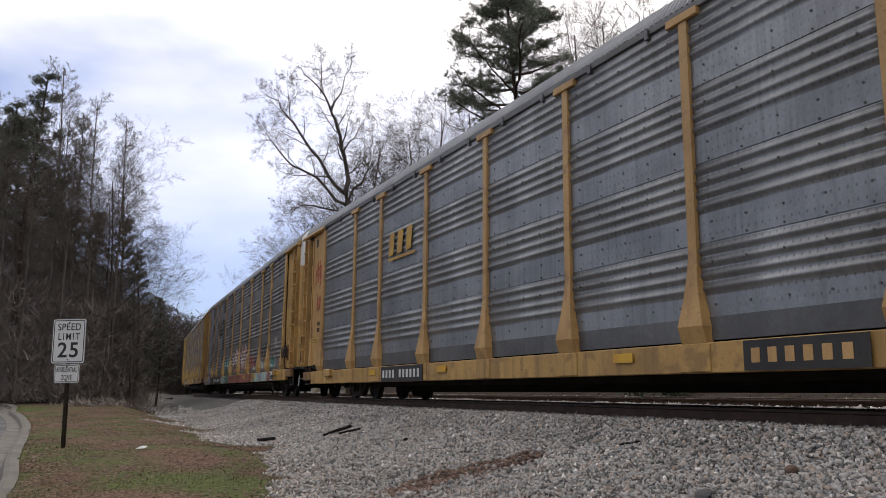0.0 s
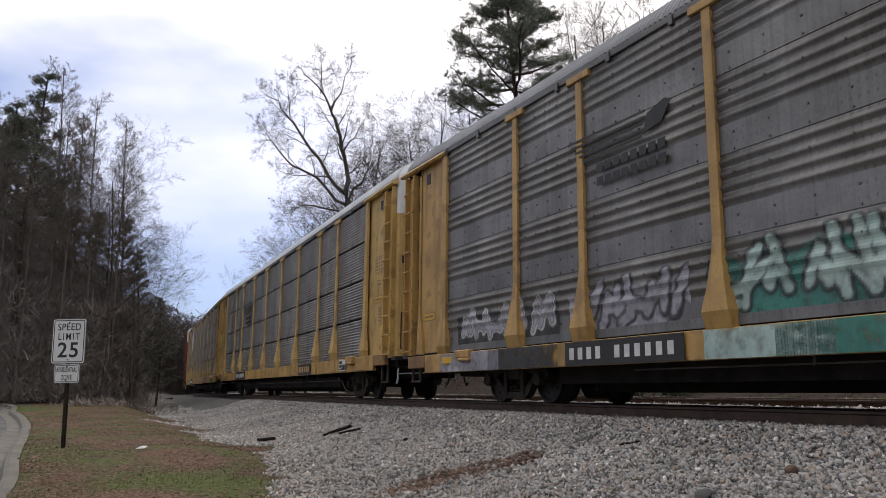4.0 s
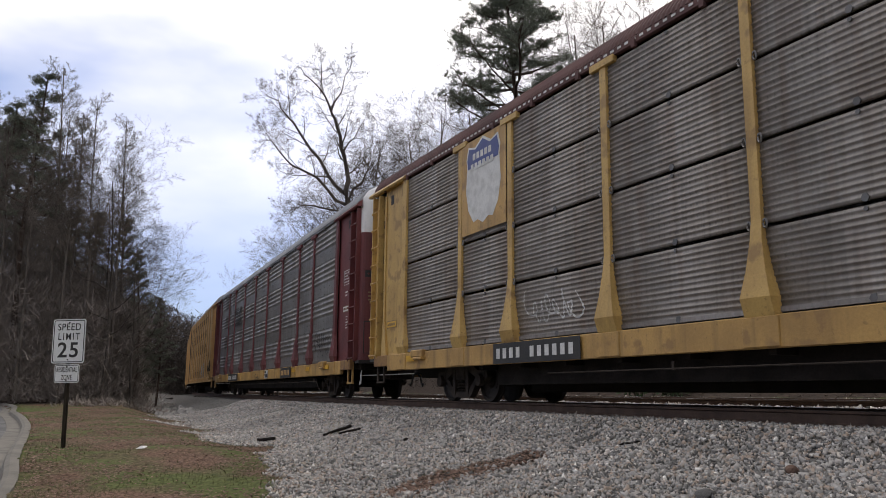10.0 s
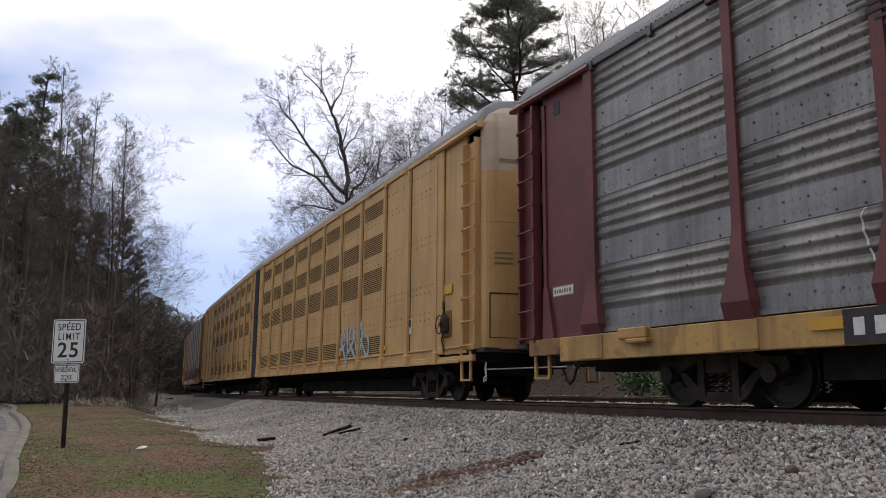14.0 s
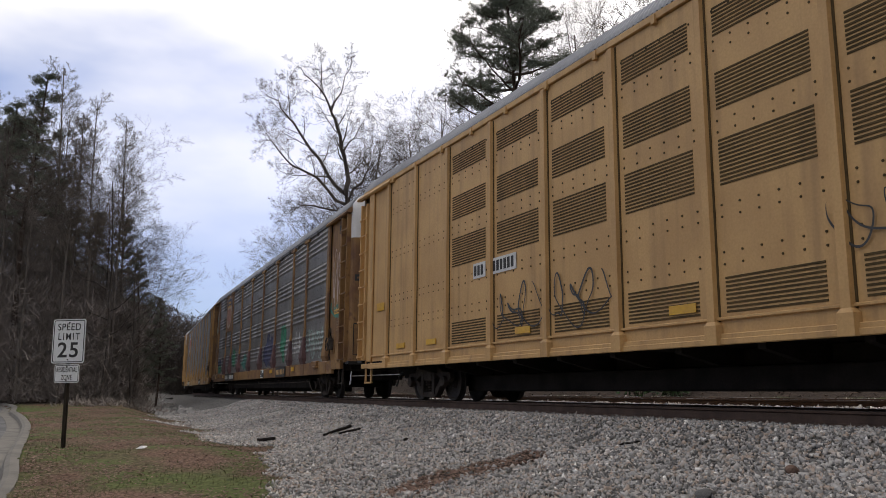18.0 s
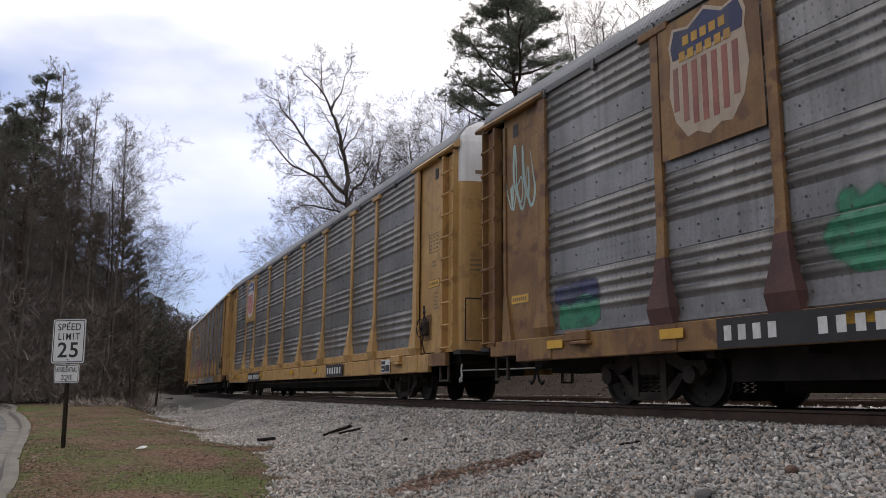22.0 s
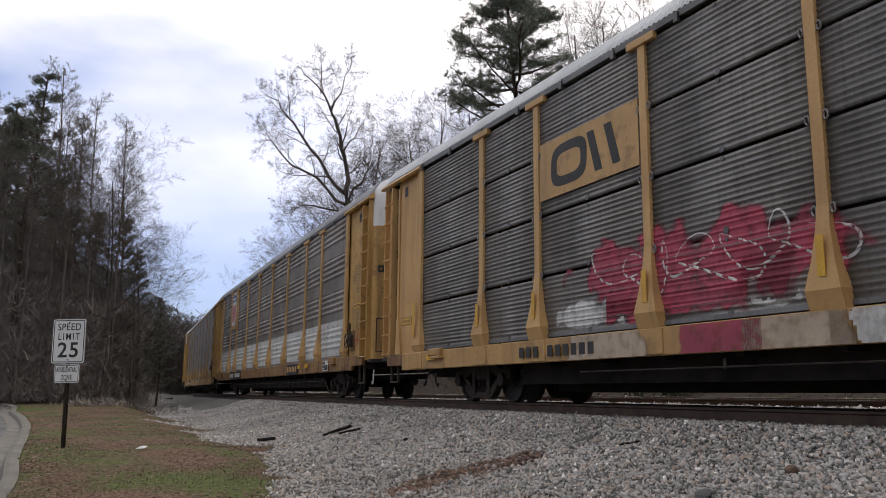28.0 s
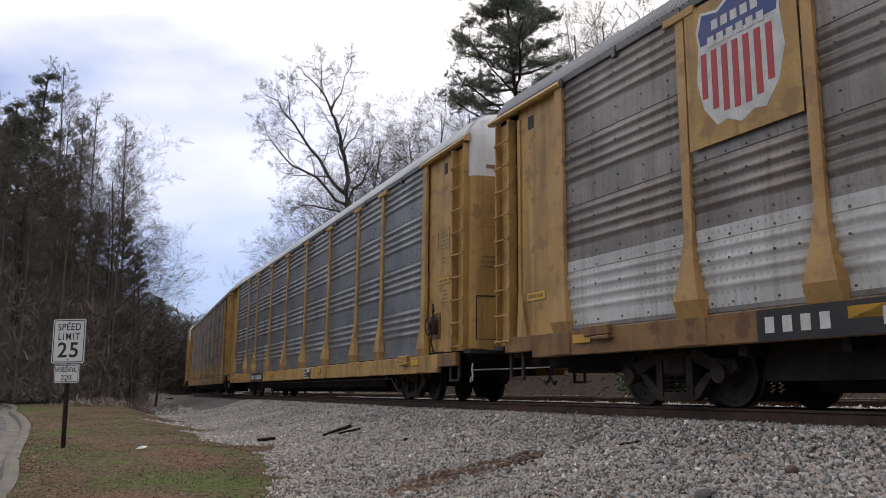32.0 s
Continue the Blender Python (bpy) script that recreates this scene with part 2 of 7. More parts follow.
SIGNW = mat("white reflective sheeting", (0.78, 0.79, 0.78), (0.7, 0.71, 0.7), 2.0, 0.45, 0.0, 0.0, 30)
POSTM = mat("dark steel post", (0.05, 0.04, 0.03), (0.03, 0.025, 0.02), 6.0, 0.8, 0.3, 0.2, 40)
LOGM = mat("charred timber", (0.03, 0.025, 0.022), (0.015, 0.013, 0.012), 8.0, 0.9, 0.0, 0.4, 40)
LITTER_W = mat("white paper scrap", (0.8, 0.8, 0.8), (0.7, 0.7, 0.7), 8.0, 0.7, 0.0, 0.0, 40)
TEAL = mat("teal spray paint", (0.05, 0.25, 0.2), (0.035, 0.15, 0.125), 1.5, 0.55, 0.0, 0.02, 30, streak=(0.1, 0.1, 0.09), amount=0.5)
MINT = mat("mint spray paint", (0.46, 0.6, 0.55), (0.34, 0.48, 0.44), 1.8, 0.6, 0.0, 0.03, 30, streak=(0.17, 0.155, 0.14), amount=0.45, ramp=(0.42, 0.6))
PINK = mat("pale pink spray paint", (0.66, 0.55, 0.51), (0.54, 0.4, 0.36), 1.8, 0.6, 0.0, 0.03, 30, streak=(0.17, 0.155, 0.14), amount=0.45, ramp=(0.42, 0.6))
BRICKRED = mat("brick-red spray paint", (0.36, 0.135, 0.1), (0.26, 0.09, 0.07), 1.8, 0.6, 0.0, 0.03, 30, streak=(0.17, 0.155, 0.14), amount=0.45, ramp=(0.42, 0.6))
LILAC = mat("grey-lilac spray paint", (0.4, 0.39, 0.44), (0.28, 0.27, 0.3), 1.8, 0.6, 0.0, 0.03, 30, streak=(0.17, 0.155, 0.14), amount=0.45, ramp=(0.42, 0.6))
CRIMSON = mat("crimson spray paint", (0.42, 0.05, 0.09), (0.3, 0.05, 0.08), 1.5, 0.6, 0.0, 0.02, 30)
NAVY = mat("navy spray paint", (0.035, 0.045, 0.12), (0.04, 0.045, 0.085), 1.5, 0.6, 0.0, 0.02, 30, streak=(0.12, 0.12, 0.13), amount=0.35)
SPRAYW = mat("white spray paint", (0.62, 0.62, 0.6), (0.45, 0.45, 0.44), 2.0, 0.6, 0.0, 0.02, 30)
SPRAYK = mat("black spray paint", (0.03, 0.03, 0.03), (0.05, 0.05, 0.05), 2.0, 0.6, 0.0, 0.02, 30)
SKYBLUE = mat("pale blue spray paint", (0.42, 0.55, 0.66), (0.3, 0.42, 0.52), 2.0, 0.6, 0.0, 0.02, 30)
PURPLE = mat("purple spray paint", (0.24, 0.05, 0.16), (0.17, 0.04, 0.13), 1.5, 0.55, 0.0, 0.02, 30)
CAPTAN = mat("pale tan paint", (0.5, 0.4, 0.3), (0.4, 0.32, 0.24), 1.5, 0.55, 0.0, 0.05, 30, streak=(0.25, 0.18, 0.12), amount=0.4)
GREEN = mat("green spray paint", (0.03, 0.24, 0.13), (0.025, 0.17, 0.1), 1.5, 0.55, 0.0, 0.02, 30, streak=(0.1, 0.12, 0.1), amount=0.3)
# a darker brown than LEAFM, for the bank
BANKLEAF = mat("dark damp leaves", (0.13, 0.09, 0.068), (0.08, 0.055, 0.043), 4.0, 0.85, 0.0, 0.0, 20, island=(0.045, 0.033, 0.027))
REDTAG = mat("red marker paint", (0.42, 0.07, 0.04), (0.34, 0.06, 0.04), 2.0, 0.6, 0.0, 0.02, 30)


# ---------------------------------------------------------------- mesh helpers
def mesh_from(name, verts, faces, materials, index=None, smooth=False):
    me = bpy.data.meshes.new(name)
    me.from_pydata([tuple(map(float, v)) for v in verts], [], faces)
    for m in materials:
        me.materials.append(m)
    if index is not None:
        me.polygons.foreach_set("material_index", np.asarray(index, dtype=np.int32))
    if smooth:
        me.polygons.foreach_set("use_smooth", np.ones(len(me.polygons), dtype=bool))
    me.update()
    return me


def put(name, me, parent=None, label="", at=(0, 0, 0), rz=0.0):
    ob = new(name, me)
    if parent is not None:
        ob.parent = parent
    ob.location = at
    if rz:
        ob.rotation_euler = (0, 0, rz)
    if label:
        ob["label"] = label
    return ob


class Builder:
    """Collects boxes, tubes, lofts and plates into one mesh."""

    def __init__(self):
        self.v, self.f, self.i = [], [], []

    def add(self, verts, faces, slot=0):
        b = len(self.v)
        self.v += [tuple(p) for p in verts]
        self.f += [tuple(b + k for k in q) for q in faces]
        self.i += [slot] * len(faces)

    def box(self, x0, x1, y0, y1, z0, z1, slot=0, bev=0.0):
        if bev <= 0:
            vs = [(x, y, z) for z in (z0, z1) for y in (y0, y1) for x in (x0, x1)]
            self.add(vs, [(0, 2, 3, 1), (4, 5, 7, 6), (0, 1, 5, 4), (2, 6, 7, 3), (0, 4, 6, 2), (1, 3, 7, 5)], slot)
            return
        b = min(bev, (x1 - x0) / 3, (y1 - y0) / 3, (z1 - z0) / 3)
        bm = bmesh.new()
        bmesh.ops.create_cube(bm, size=1.0)
        for v in bm.verts:
            v.co = ((x0 + x1) / 2 + v.co.x * (x1 - x0), (y0 + y1) / 2 + v.co.y * (y1 - y0), (z0 + z1) / 2 + v.co.z * (z1 - z0))
        bmesh.ops.bevel(bm, geom=bm.edges[:], offset=b, segments=1, affect="EDGES")
        bm.verts.index_update()
        self.add([v.co[:] for v in bm.verts], [tuple(v.index for v in q.verts) for q in bm.faces], slot)
        bm.free()

    def loft(self, rings, slot=0, close=True, cap=True):
        n = len(rings[0])
        vs = [p for r in rings for p in r]
        fs = []
        for a in range(len(rings) - 1):
            for k in range(n if close else n - 1):
                k2 = (k + 1) % n
                fs.append((a * n + k, a * n + k2, (a + 1) * n + k2, (a + 1) * n + k))
        if cap:
            fs += [tuple(range(n - 1, -1, -1)), tuple((len(rings) - 1) * n + k for k in range(n))]
        self.add(vs, fs, slot)

    def tube(self, pts, radii, sides=5, slot=0, cap=True):
        rings = []
        for k, p in enumerate(pts):
            p = Vector(p)
            d = Vector(pts[min(k + 1, len(pts) - 1)]) - Vector(pts[max(k - 1, 0)])
            d = d.normalized() if d.length > 1e-9 else Vector((0, 0, 1))
            u = d.orthogonal().normalized() if abs(d.z) > 0.99 else d.cross(Vector((0, 0, 1))).normalized()
            w = d.cross(u)
            r = radii[k] if isinstance(radii, (list, tuple)) else radii
            rings.append([tuple(p + u * (r * math.cos(2 * math.pi * j / sides)) + w * (r * math.sin(2 * math.pi * j / sides))) for j in range(sides)])
        self.loft(rings, slot, True, cap)

    def disc(self, c, axis, r, depth, sides=24, slot=0):
        c, a = Vector(c), Vector(axis).normalized()
        self.tube([c - a * depth / 2, c + a * depth / 2], r, sides, slot)

    def plate(self, outline, y0, y1, slot=0):
        """An outline in (x, z), thick from y0 (the outer face) to y1."""
        n = len(outline)
        vs = [(x, y0, z) for x, z in outline] + [(x, y1, z) for x, z in outline]
        fs = [tuple(range(n)), tuple(range(2 * n - 1, n - 1, -1))]
        fs += [(k, k + n, (k + 1) % n + n, (k + 1) % n) for k in range(n)]
        self.add(vs, fs, slot)

    def mirrored(self, width):
        """The same pieces, reversed along x within a width."""
        self.v = [(width - x, y, z) for x, y, z in self.v]
        self.f = [q[::-1] for q in self.f]
        return self

    def mesh(self, name, materials, smooth=False):
        return mesh_from(name, self.v, self.f, materials, self.i, smooth)


def part(name, builder, material, parent, label="", at=(0, 0, 0), smooth=False):
    mats = material if isinstance(material, (list, tuple)) else [material]
    return put(name, builder.mesh(name, mats, smooth), parent, label, at)


def thing(name, label, category, group="", kind=""):
    return tagged(new(name), label, category, group, kind)


# ---------------------------------------------------------------- ground
def near_track(x, y):
    """s along the line and lat beside it (towards the road) for plan points."""
    pts = np.stack([TX[::4], TY[::4]], 1)
    sv, hv = S[::4], head[::4]
    x, y = np.atleast_1d(x).astype(float), np.atleast_1d(y).astype(float)
    s = np.empty(len(x))
    lat = np.empty(len(x))
    for a in range(0, len(x), 4000):
        q = np.stack([x[a:a + 4000], y[a:a + 4000]], 1)
        k = np.argmin(((q[:, None] - pts[None]) ** 2).sum(2), 1)
        dx, dy = q[:, 0] - pts[k, 0], q[:, 1] - pts[k, 1]
        s[a:a + 4000] = sv[k] - np.sin(hv[k]) * dx + np.cos(hv[k]) * dy
        lat[a:a + 4000] = -np.cos(hv[k]) * dx - np.sin(hv[k]) * dy
    return s, lat


LAT = [-60, -24, -14, -10.5, -9.2, -7.6, -1.9, 1.75, 2.5, 4.0, 5.6, 7.0]
PROF = [9.0, 4.2, 2.2, 0.45, -0.1, -0.17, -0.17, -0.17, -0.42, -0.68, -0.86, -0.9]


def lawn(y):
    # the rise behind y = -14 is unseen, added to cut low sky light
    return np.interp(y, [-400, -45, -14, 0, 9.8, 12, 14, 19.3, 23.6, 30, 42, 80, 400], [7.0, 6.0, -1.2, -1.12, -1.0, -0.8, -0.66, -0.62, -0.58, -0.5, -0.35, 0.2, 4.0])


def ground_z(x, y):
    s, lat = near_track(x, y)
    bed = np.interp(lat, LAT, PROF) + GRADE * np.clip(s, -60, 120)
    k = np.clip((lat - 4.6) / 2.4, 0, 1)
    k = k * k * (3 - 2 * k)
    return bed * (1 - k) + lawn(np.asarray(y, float)) * k


def unevenness(x, y):
    return fbm(x, y, 0.9) * 0.035 + fbm(x, y, 3.3, 4.0) * 0.018


# kerb line of the road, from behind the camera to the far bend
KERB = [(-2.4, -30.0), (-2.6, -8.0), (-3.7, 4.0), (-5.5, 10.1), (-7.0, 13.3), (-9.5, 18.5), (-11.9, 23.2), (-15.9, 30.2), (-23.8, 42.8), (-42.0, 57.0), (-90.0, 77.0)]


def smooth_line(pts, step=0.5):
    p = np.array(pts, float)
    out = []
    for k in range(len(p) - 1):
        a, b = p[max(k - 1, 0)], p[k]
        c, d = p[k + 1], p[min(k + 2, len(p) - 1)]
        n = max(int(np.hypot(*(c - b)) / step), 2)
        for t in np.arange(n) / n:
            out.append(0.5 * (2 * b + (c - a) * t + (2 * a - 5 * b + 4 * c - d) * t * t + (3 * b - a - 3 * c + d) * t ** 3))
    out.append(p[-1])
    return np.array(out)


KL = smooth_line(KERB)
KT = np.gradient(KL, axis=0)
KT /= np.hypot(KT[:, 0], KT[:, 1])[:, None]
KN = np.stack([-KT[:, 1], KT[:, 0]], 1)       # to the left, over the road


def kerb_dist(x, y):
    """Signed distance left of the kerb (positive over the road)."""
    x, y = np.asarray(x, float), np.asarray(y, float)
    out = np.empty(len(x))
    for a in range(0, len(x), 4000):
        q = np.stack([x[a:a + 4000], y[a:a + 4000]], 1)
        k = np.argmin(((q[:, None] - KL[None]) ** 2).sum(2), 1)
        out[a:a + 4000] = ((q - KL[k]) * KN[k]).sum(1)
    return out


def fbm(x, y, sc, seed=0.0):
    return np.array([noise.noise(Vector((a * sc, b * sc, seed))) for a, b in zip(x, y)])


def axis_steps(fine0, fine1, step, far):
    mid = np.arange(fine0, fine1 + 1e-6, step)
    lo, hi, d = [], [], step
    a, b = fine0, fine1
    while a > -far:
        d *= 1.25
        a -= d
        lo.append(a)
    d = step
    while b < far:
        d *= 1.25
        b += d
        hi.append(b)
    return np.concatenate([lo[::-1], mid, hi])


def dirt_patch(x, y):
    """A strip of bare earth in the ballast."""
    best = np.full(len(x), 9.0)
    for (x0, y0), (x1, y1) in (((-0.42, 9.5), (0.1, 10.1)), ((0.1, 10.1), (1.05, 10.5))):
        t = np.clip(((x - x0) * (x1 - x0) + (y - y0) * (y1 - y0)) / ((x1 - x0) ** 2 + (y1 - y0) ** 2), 0, 1)
        best = np.minimum(best, np.hypot(x - x0 - t * (x1 - x0), (y - y0 - t * (y1 - y0)) * 0.7))
    return np.clip((0.36 - best) / 0.14, 0, 1)


def build_ground():
    gx, gy = axis_steps(-16.0, 20.0, 0.24, 1500.0), axis_steps(3.0, 44.0, 0.26, 1500.0)
    X, Y = np.meshgrid(gx, gy)
    x, y = X.ravel(), Y.ravel()
    z = ground_z(np.clip(x, -400, 400), np.clip(y, -400, 400))
    s, lat = near_track(np.clip(x, -400, 400), np.clip(y, -400, 400))
    kd = kerb_dist(x, y)
    rough = unevenness(x, y)
    z = z + np.where(np.abs(lat) < 1.6, 0, rough)
    over = np.clip((kd + 0.12) / 0.12, 0, 1)
    z = z - over * 0.32 * (kd < 7.8)
    nx, ny = len(gx), len(gy)
    idx = np.arange(nx * ny).reshape(ny, nx)
    faces = np.stack([idx[:-1, :-1], idx[:-1, 1:], idx[1:, 1:], idx[1:, :-1]], -1).reshape(-1, 4)
    me = mesh_from("ground", np.stack([x, y, z], 1), [tuple(q) for q in faces.tolist()], [], smooth=True)
    edge = 5.7 + fbm(x, y, 0.35, 2.0) * 1.5 + fbm(x, y, 1.4, 7.0) * 0.5
    grav = np.clip((edge - lat) / 0.7, 0, 1) * np.clip((lat + 9.2) / 0.6, 0, 1)
    litter = np.clip((-lat - 8.8) / 0.8, 0, 1)
    litter = np.maximum(litter, np.clip((y - 36) / 6, 0, 1) * (lat > 5))
    dirt = dirt_patch(x, y)
    grav = grav * (1 - dirt)
    litter = np.maximum(litter, dirt)
    for nm, val in (("gravel", grav), ("litter", litter)):
        at = me.attributes.new(nm, "FLOAT", "POINT")
        at.data.foreach_set("value", val.astype(np.float32))
    m = bpy.data.materials.new("lawn, ballast and leaf litter")
    m.use_nodes = True
    n, l = m.node_tree.nodes, m.node_tree.links
    p = n["Principled BSDF"]
    p.inputs["Roughness"].default_value, p.inputs["Specular IOR Level"].default_value = 0.95, 0.08
    tc = n.new("ShaderNodeTexCoord")

    def tex(sc, detail, c0, c1, lo, hi):
        t = n.new("ShaderNodeTexNoise")
        t.inputs["Scale"].default_value, t.inputs["Detail"].default_value = sc, detail
        l.new(tc.outputs["Object"], t.inputs["Vector"])
        r = n.new("ShaderNodeValToRGB")
        r.color_ramp.elements[0].position, r.color_ramp.elements[1].position = lo, hi
        r.color_ramp.elements[0].color, r.color_ramp.elements[1].color = (*c0, 1), (*c1, 1)
        l.new(t.outputs["Fac"], r.inputs["Fac"])
        return r.outputs["Color"], t.outputs["Fac"]

    def mixc(fac, a, b):
        x_ = n.new("ShaderNodeMix")
        x_.data_type = "RGBA"
        l.new(fac, x_.inputs[0])
        l.new(a, x_.inputs[6])
        l.new(b, x_.inputs[7])
        return x_.outputs[2]

    def attr(nm, wob):
        a = n.new("ShaderNodeAttribute")
        a.attribute_name = nm
        t = n.new("ShaderNodeTexNoise")
        t.inputs["Scale"].default_value, t.inputs["Detail"].default_value = 4.0, 6.0
        l.new(tc.outputs["Object"], t.inputs["Vector"])
        ad = n.new("ShaderNodeMath")
        ad.operation = "MULTIPLY_ADD"
        ad.inputs[1].default_value, ad.inputs[2].default_value = wob, -wob / 2
        l.new(t.outputs["Fac"], ad.inputs[0])
        sm = n.new("ShaderNodeMath")
        l.new(a.outputs["Fac"], sm.inputs[0])
        l.new(ad.outputs[0], sm.inputs[1])
        r = n.new("ShaderNodeMapRange")
        r.inputs[1].default_value, r.inputs[2].default_value = 0.35, 0.65
        l.new(sm.outputs[0], r.inputs[0])
        return r.outputs[0]

    green, _ = tex(16.0, 8.0, (0.045, 0.041, 0.022), (0.165, 0.135, 0.078), 0.36, 0.64)
    moss, _ = tex(13.0, 8.0, (0.05, 0.065, 0.022), (0.125, 0.14, 0.055), 0.34, 0.66)
    brown, _ = tex(22.0, 8.0, (0.06, 0.037, 0.027), (0.22, 0.14, 0.1), 0.34, 0.66)
    patch = n.new("ShaderNodeTexNoise")
    patch.inputs["Scale"].default_value, patch.inputs["Detail"].default_value = 0.62, 8.0
    l.new(tc.outputs["Object"], patch.inputs["Vector"])
    pr = n.new("ShaderNodeMapRange")
    pr.inputs[1].default_value, pr.inputs[2].default_value = 0.51, 0.58
    l.new(patch.outputs["Fac"], pr.inputs[0])
    pr2 = n.new("ShaderNodeMapRange")
    pr2.inputs[1].default_value, pr2.inputs[2].default_value = 0.5, 0.42
    l.new(patch.outputs["Fac"], pr2.inputs[0])
    turf = mixc(pr2.outputs[0], mixc(pr.outputs[0], green, moss), brown)
    vor = n.new("ShaderNodeTexVoronoi")
    vor.inputs["Scale"].default_value = 19.0
    l.new(tc.outputs["Object"], vor.inputs["Vector"])
    # darker than the loose stones, so that the gaps between them look shaded
    vr = n.new("ShaderNodeValToRGB")
    vr.color_ramp.elements[0].color, vr.color_ramp.elements[1].color = (0.05, 0.048, 0.045, 1), (0.24, 0.23, 0.215, 1)
    l.new(vor.outputs["Color"], vr.inputs["Fac"])
    bank, _ = tex(20.0, 8.0, (0.026, 0.02, 0.017), (0.08, 0.061, 0.049), 0.34, 0.66)
    col = mixc(attr("litter", 0.5), turf, bank)
    col = mixc(attr("gravel", 1.2), col, vr.outputs["Color"])
    l.new(col, p.inputs["Base Color"])
    bp = n.new("ShaderNodeBump")
    bp.inputs["Strength"].default_value, bp.inputs["Distance"].default_value = 0.6, 0.025
    bt = n.new("ShaderNodeTexNoise")
    bt.inputs["Scale"].default_value, bt.inputs["Detail"].default_value = 18.0, 6.0
    l.new(tc.outputs["Object"], bt.inputs["Vector"])
    l.new(bt.outputs["Fac"], bp.inputs["Height"])
    l.new(bp.outputs[0], p.inputs["Normal"])
    me.materials.append(m)
    ob = put("ground", me)
    tagged(ob, "winter lawn sloping to grey track ballast and a leafy bank", "ground", kind="structure")


build_ground()


def kerb_z(k):
    return lawn(KL[k, 1])


def build_road():
    rng = np.random.default_rng(3)
    b = Builder()
    n = len(KL)
    rings = []
    for k in range(n):
        z = float(kerb_z(k)) - 0.13
        row = []
        for d, dz in ((0.39, 0.005), (2.0, 0.03), (3.8, 0.06), (5.6, 0.03), (7.2, 0.0)):
            q = KL[k] + KN[k] * d
            row.append((q[0], q[1], z + dz + rng.uniform(-0.004, 0.004)))
        rings.append(row)
    b.loft(rings, 0, close=False, cap=False)
    tagged(part("road", b, ASPHALT, None, smooth=True), "worn grey asphalt street with cracks, curving away", "road", kind="structure")
    c = Builder()
    rings = []
    for k in range(n):
        z = float(kerb_z(k))
        row = []
        for d, dz in ((-0.16, -0.3), (-0.16, 0.0), (-0.03, 0.012), (0.04, -0.02), (0.08, -0.12), (0.4, -0.11), (0.4, -0.3)):
            q = KL[k] + KN[k] * d
            row.append((q[0], q[1], z + dz))
        rings.append(row)
    c.loft(rings, 0, close=False, cap=False)
    tagged(part("kerb", c, CONCRETE, None), "weathered concrete kerb and gutter beside the lawn", "kerb", kind="structure")
    # tar-dark cracks in the asphalt
    e = Builder()
    for d0, k0, k1 in ((1.05, 60, 130), (2.4, 50, 120)):
        pts = []
        for k in range(k0, k1):
            q = KL[k] + KN[k] * (d0 + 0.18 * noise.noise(Vector((k * 0.21, d0, 0))))
            pts.append((q[0], q[1], float(kerb_z(k)) - 0.13 + 0.016 + 0.017 * min(d0 - 0.55, 1.5)))
        for (x0, y0, z0), (x1, y1, z1) in zip(pts[:-1], pts[1:]):
            e.add([(x0 - 0.02, y0, z0), (x0 + 0.02, y0, z0), (x1 + 0.02, y1, z1), (x1 - 0.02, y1, z1)], [(0, 1, 2, 3)])
    tagged(part("crack_seal", e, BLACK, None), "thin dark cracks across the asphalt street", "crack", kind="structure")


build_road()


# ---------------------------------------------------------------- tracks
def rail_ring(s, lat, z):
    out = []
    for dl, dz in ((-0.07, -0.175), (-0.07, -0.16), (-0.012, -0.14), (-0.012, -0.045), (-0.036, -0.03), (-0.036, 0.0), (0.036, 0.0), (0.036, -0.03), (0.012, -0.045), (0.012, -0.14), (0.07, -0.16), (0.07, -0.175)):
        x, y, h = off(s, lat + dl, z + dz)
        out.append((float(x), float(y), float(h)))
    return out


def build_track(name, lat0, z0, label):
    root = thing(name, label, "railway track", kind="structure")
    ss = np.arange(-60.0, 150.0, 1.5)
    for side in (0.75, -0.75):
        b = Builder()
        b.loft([rail_ring(s, lat0 + side, z0 + (0.011 if side > 0 else -0.011) * (lat0 == 0)) for s in ss])
        for k in range(len(b.f)):
            if k % 12 == 5:
                b.i[k] = 1
        part("rail", b, [RAIL, RAILTOP], root)
    t = Builder()
    t.box(-0.115, 0.115, -1.3, 1.3, -0.18, 0.0, bev=0.012)
    me = t.mesh("tie", [TIE])
    for k, s in enumerate(np.arange(0.0, 70.0, 0.52)):
        x, y, z = off(s, lat0, z0 - 0.178)
        put("tie", me, root, at=(x, y, z), rz=float(np.interp(s, S, head)) + math.pi / 2)
    return root


build_track("railway_track", 0.0, 0.0, "rusty steel rails on creosoted ties in pale ballast")
build_track("far_track", -5.25, 0.0, "second rusty track behind the train")


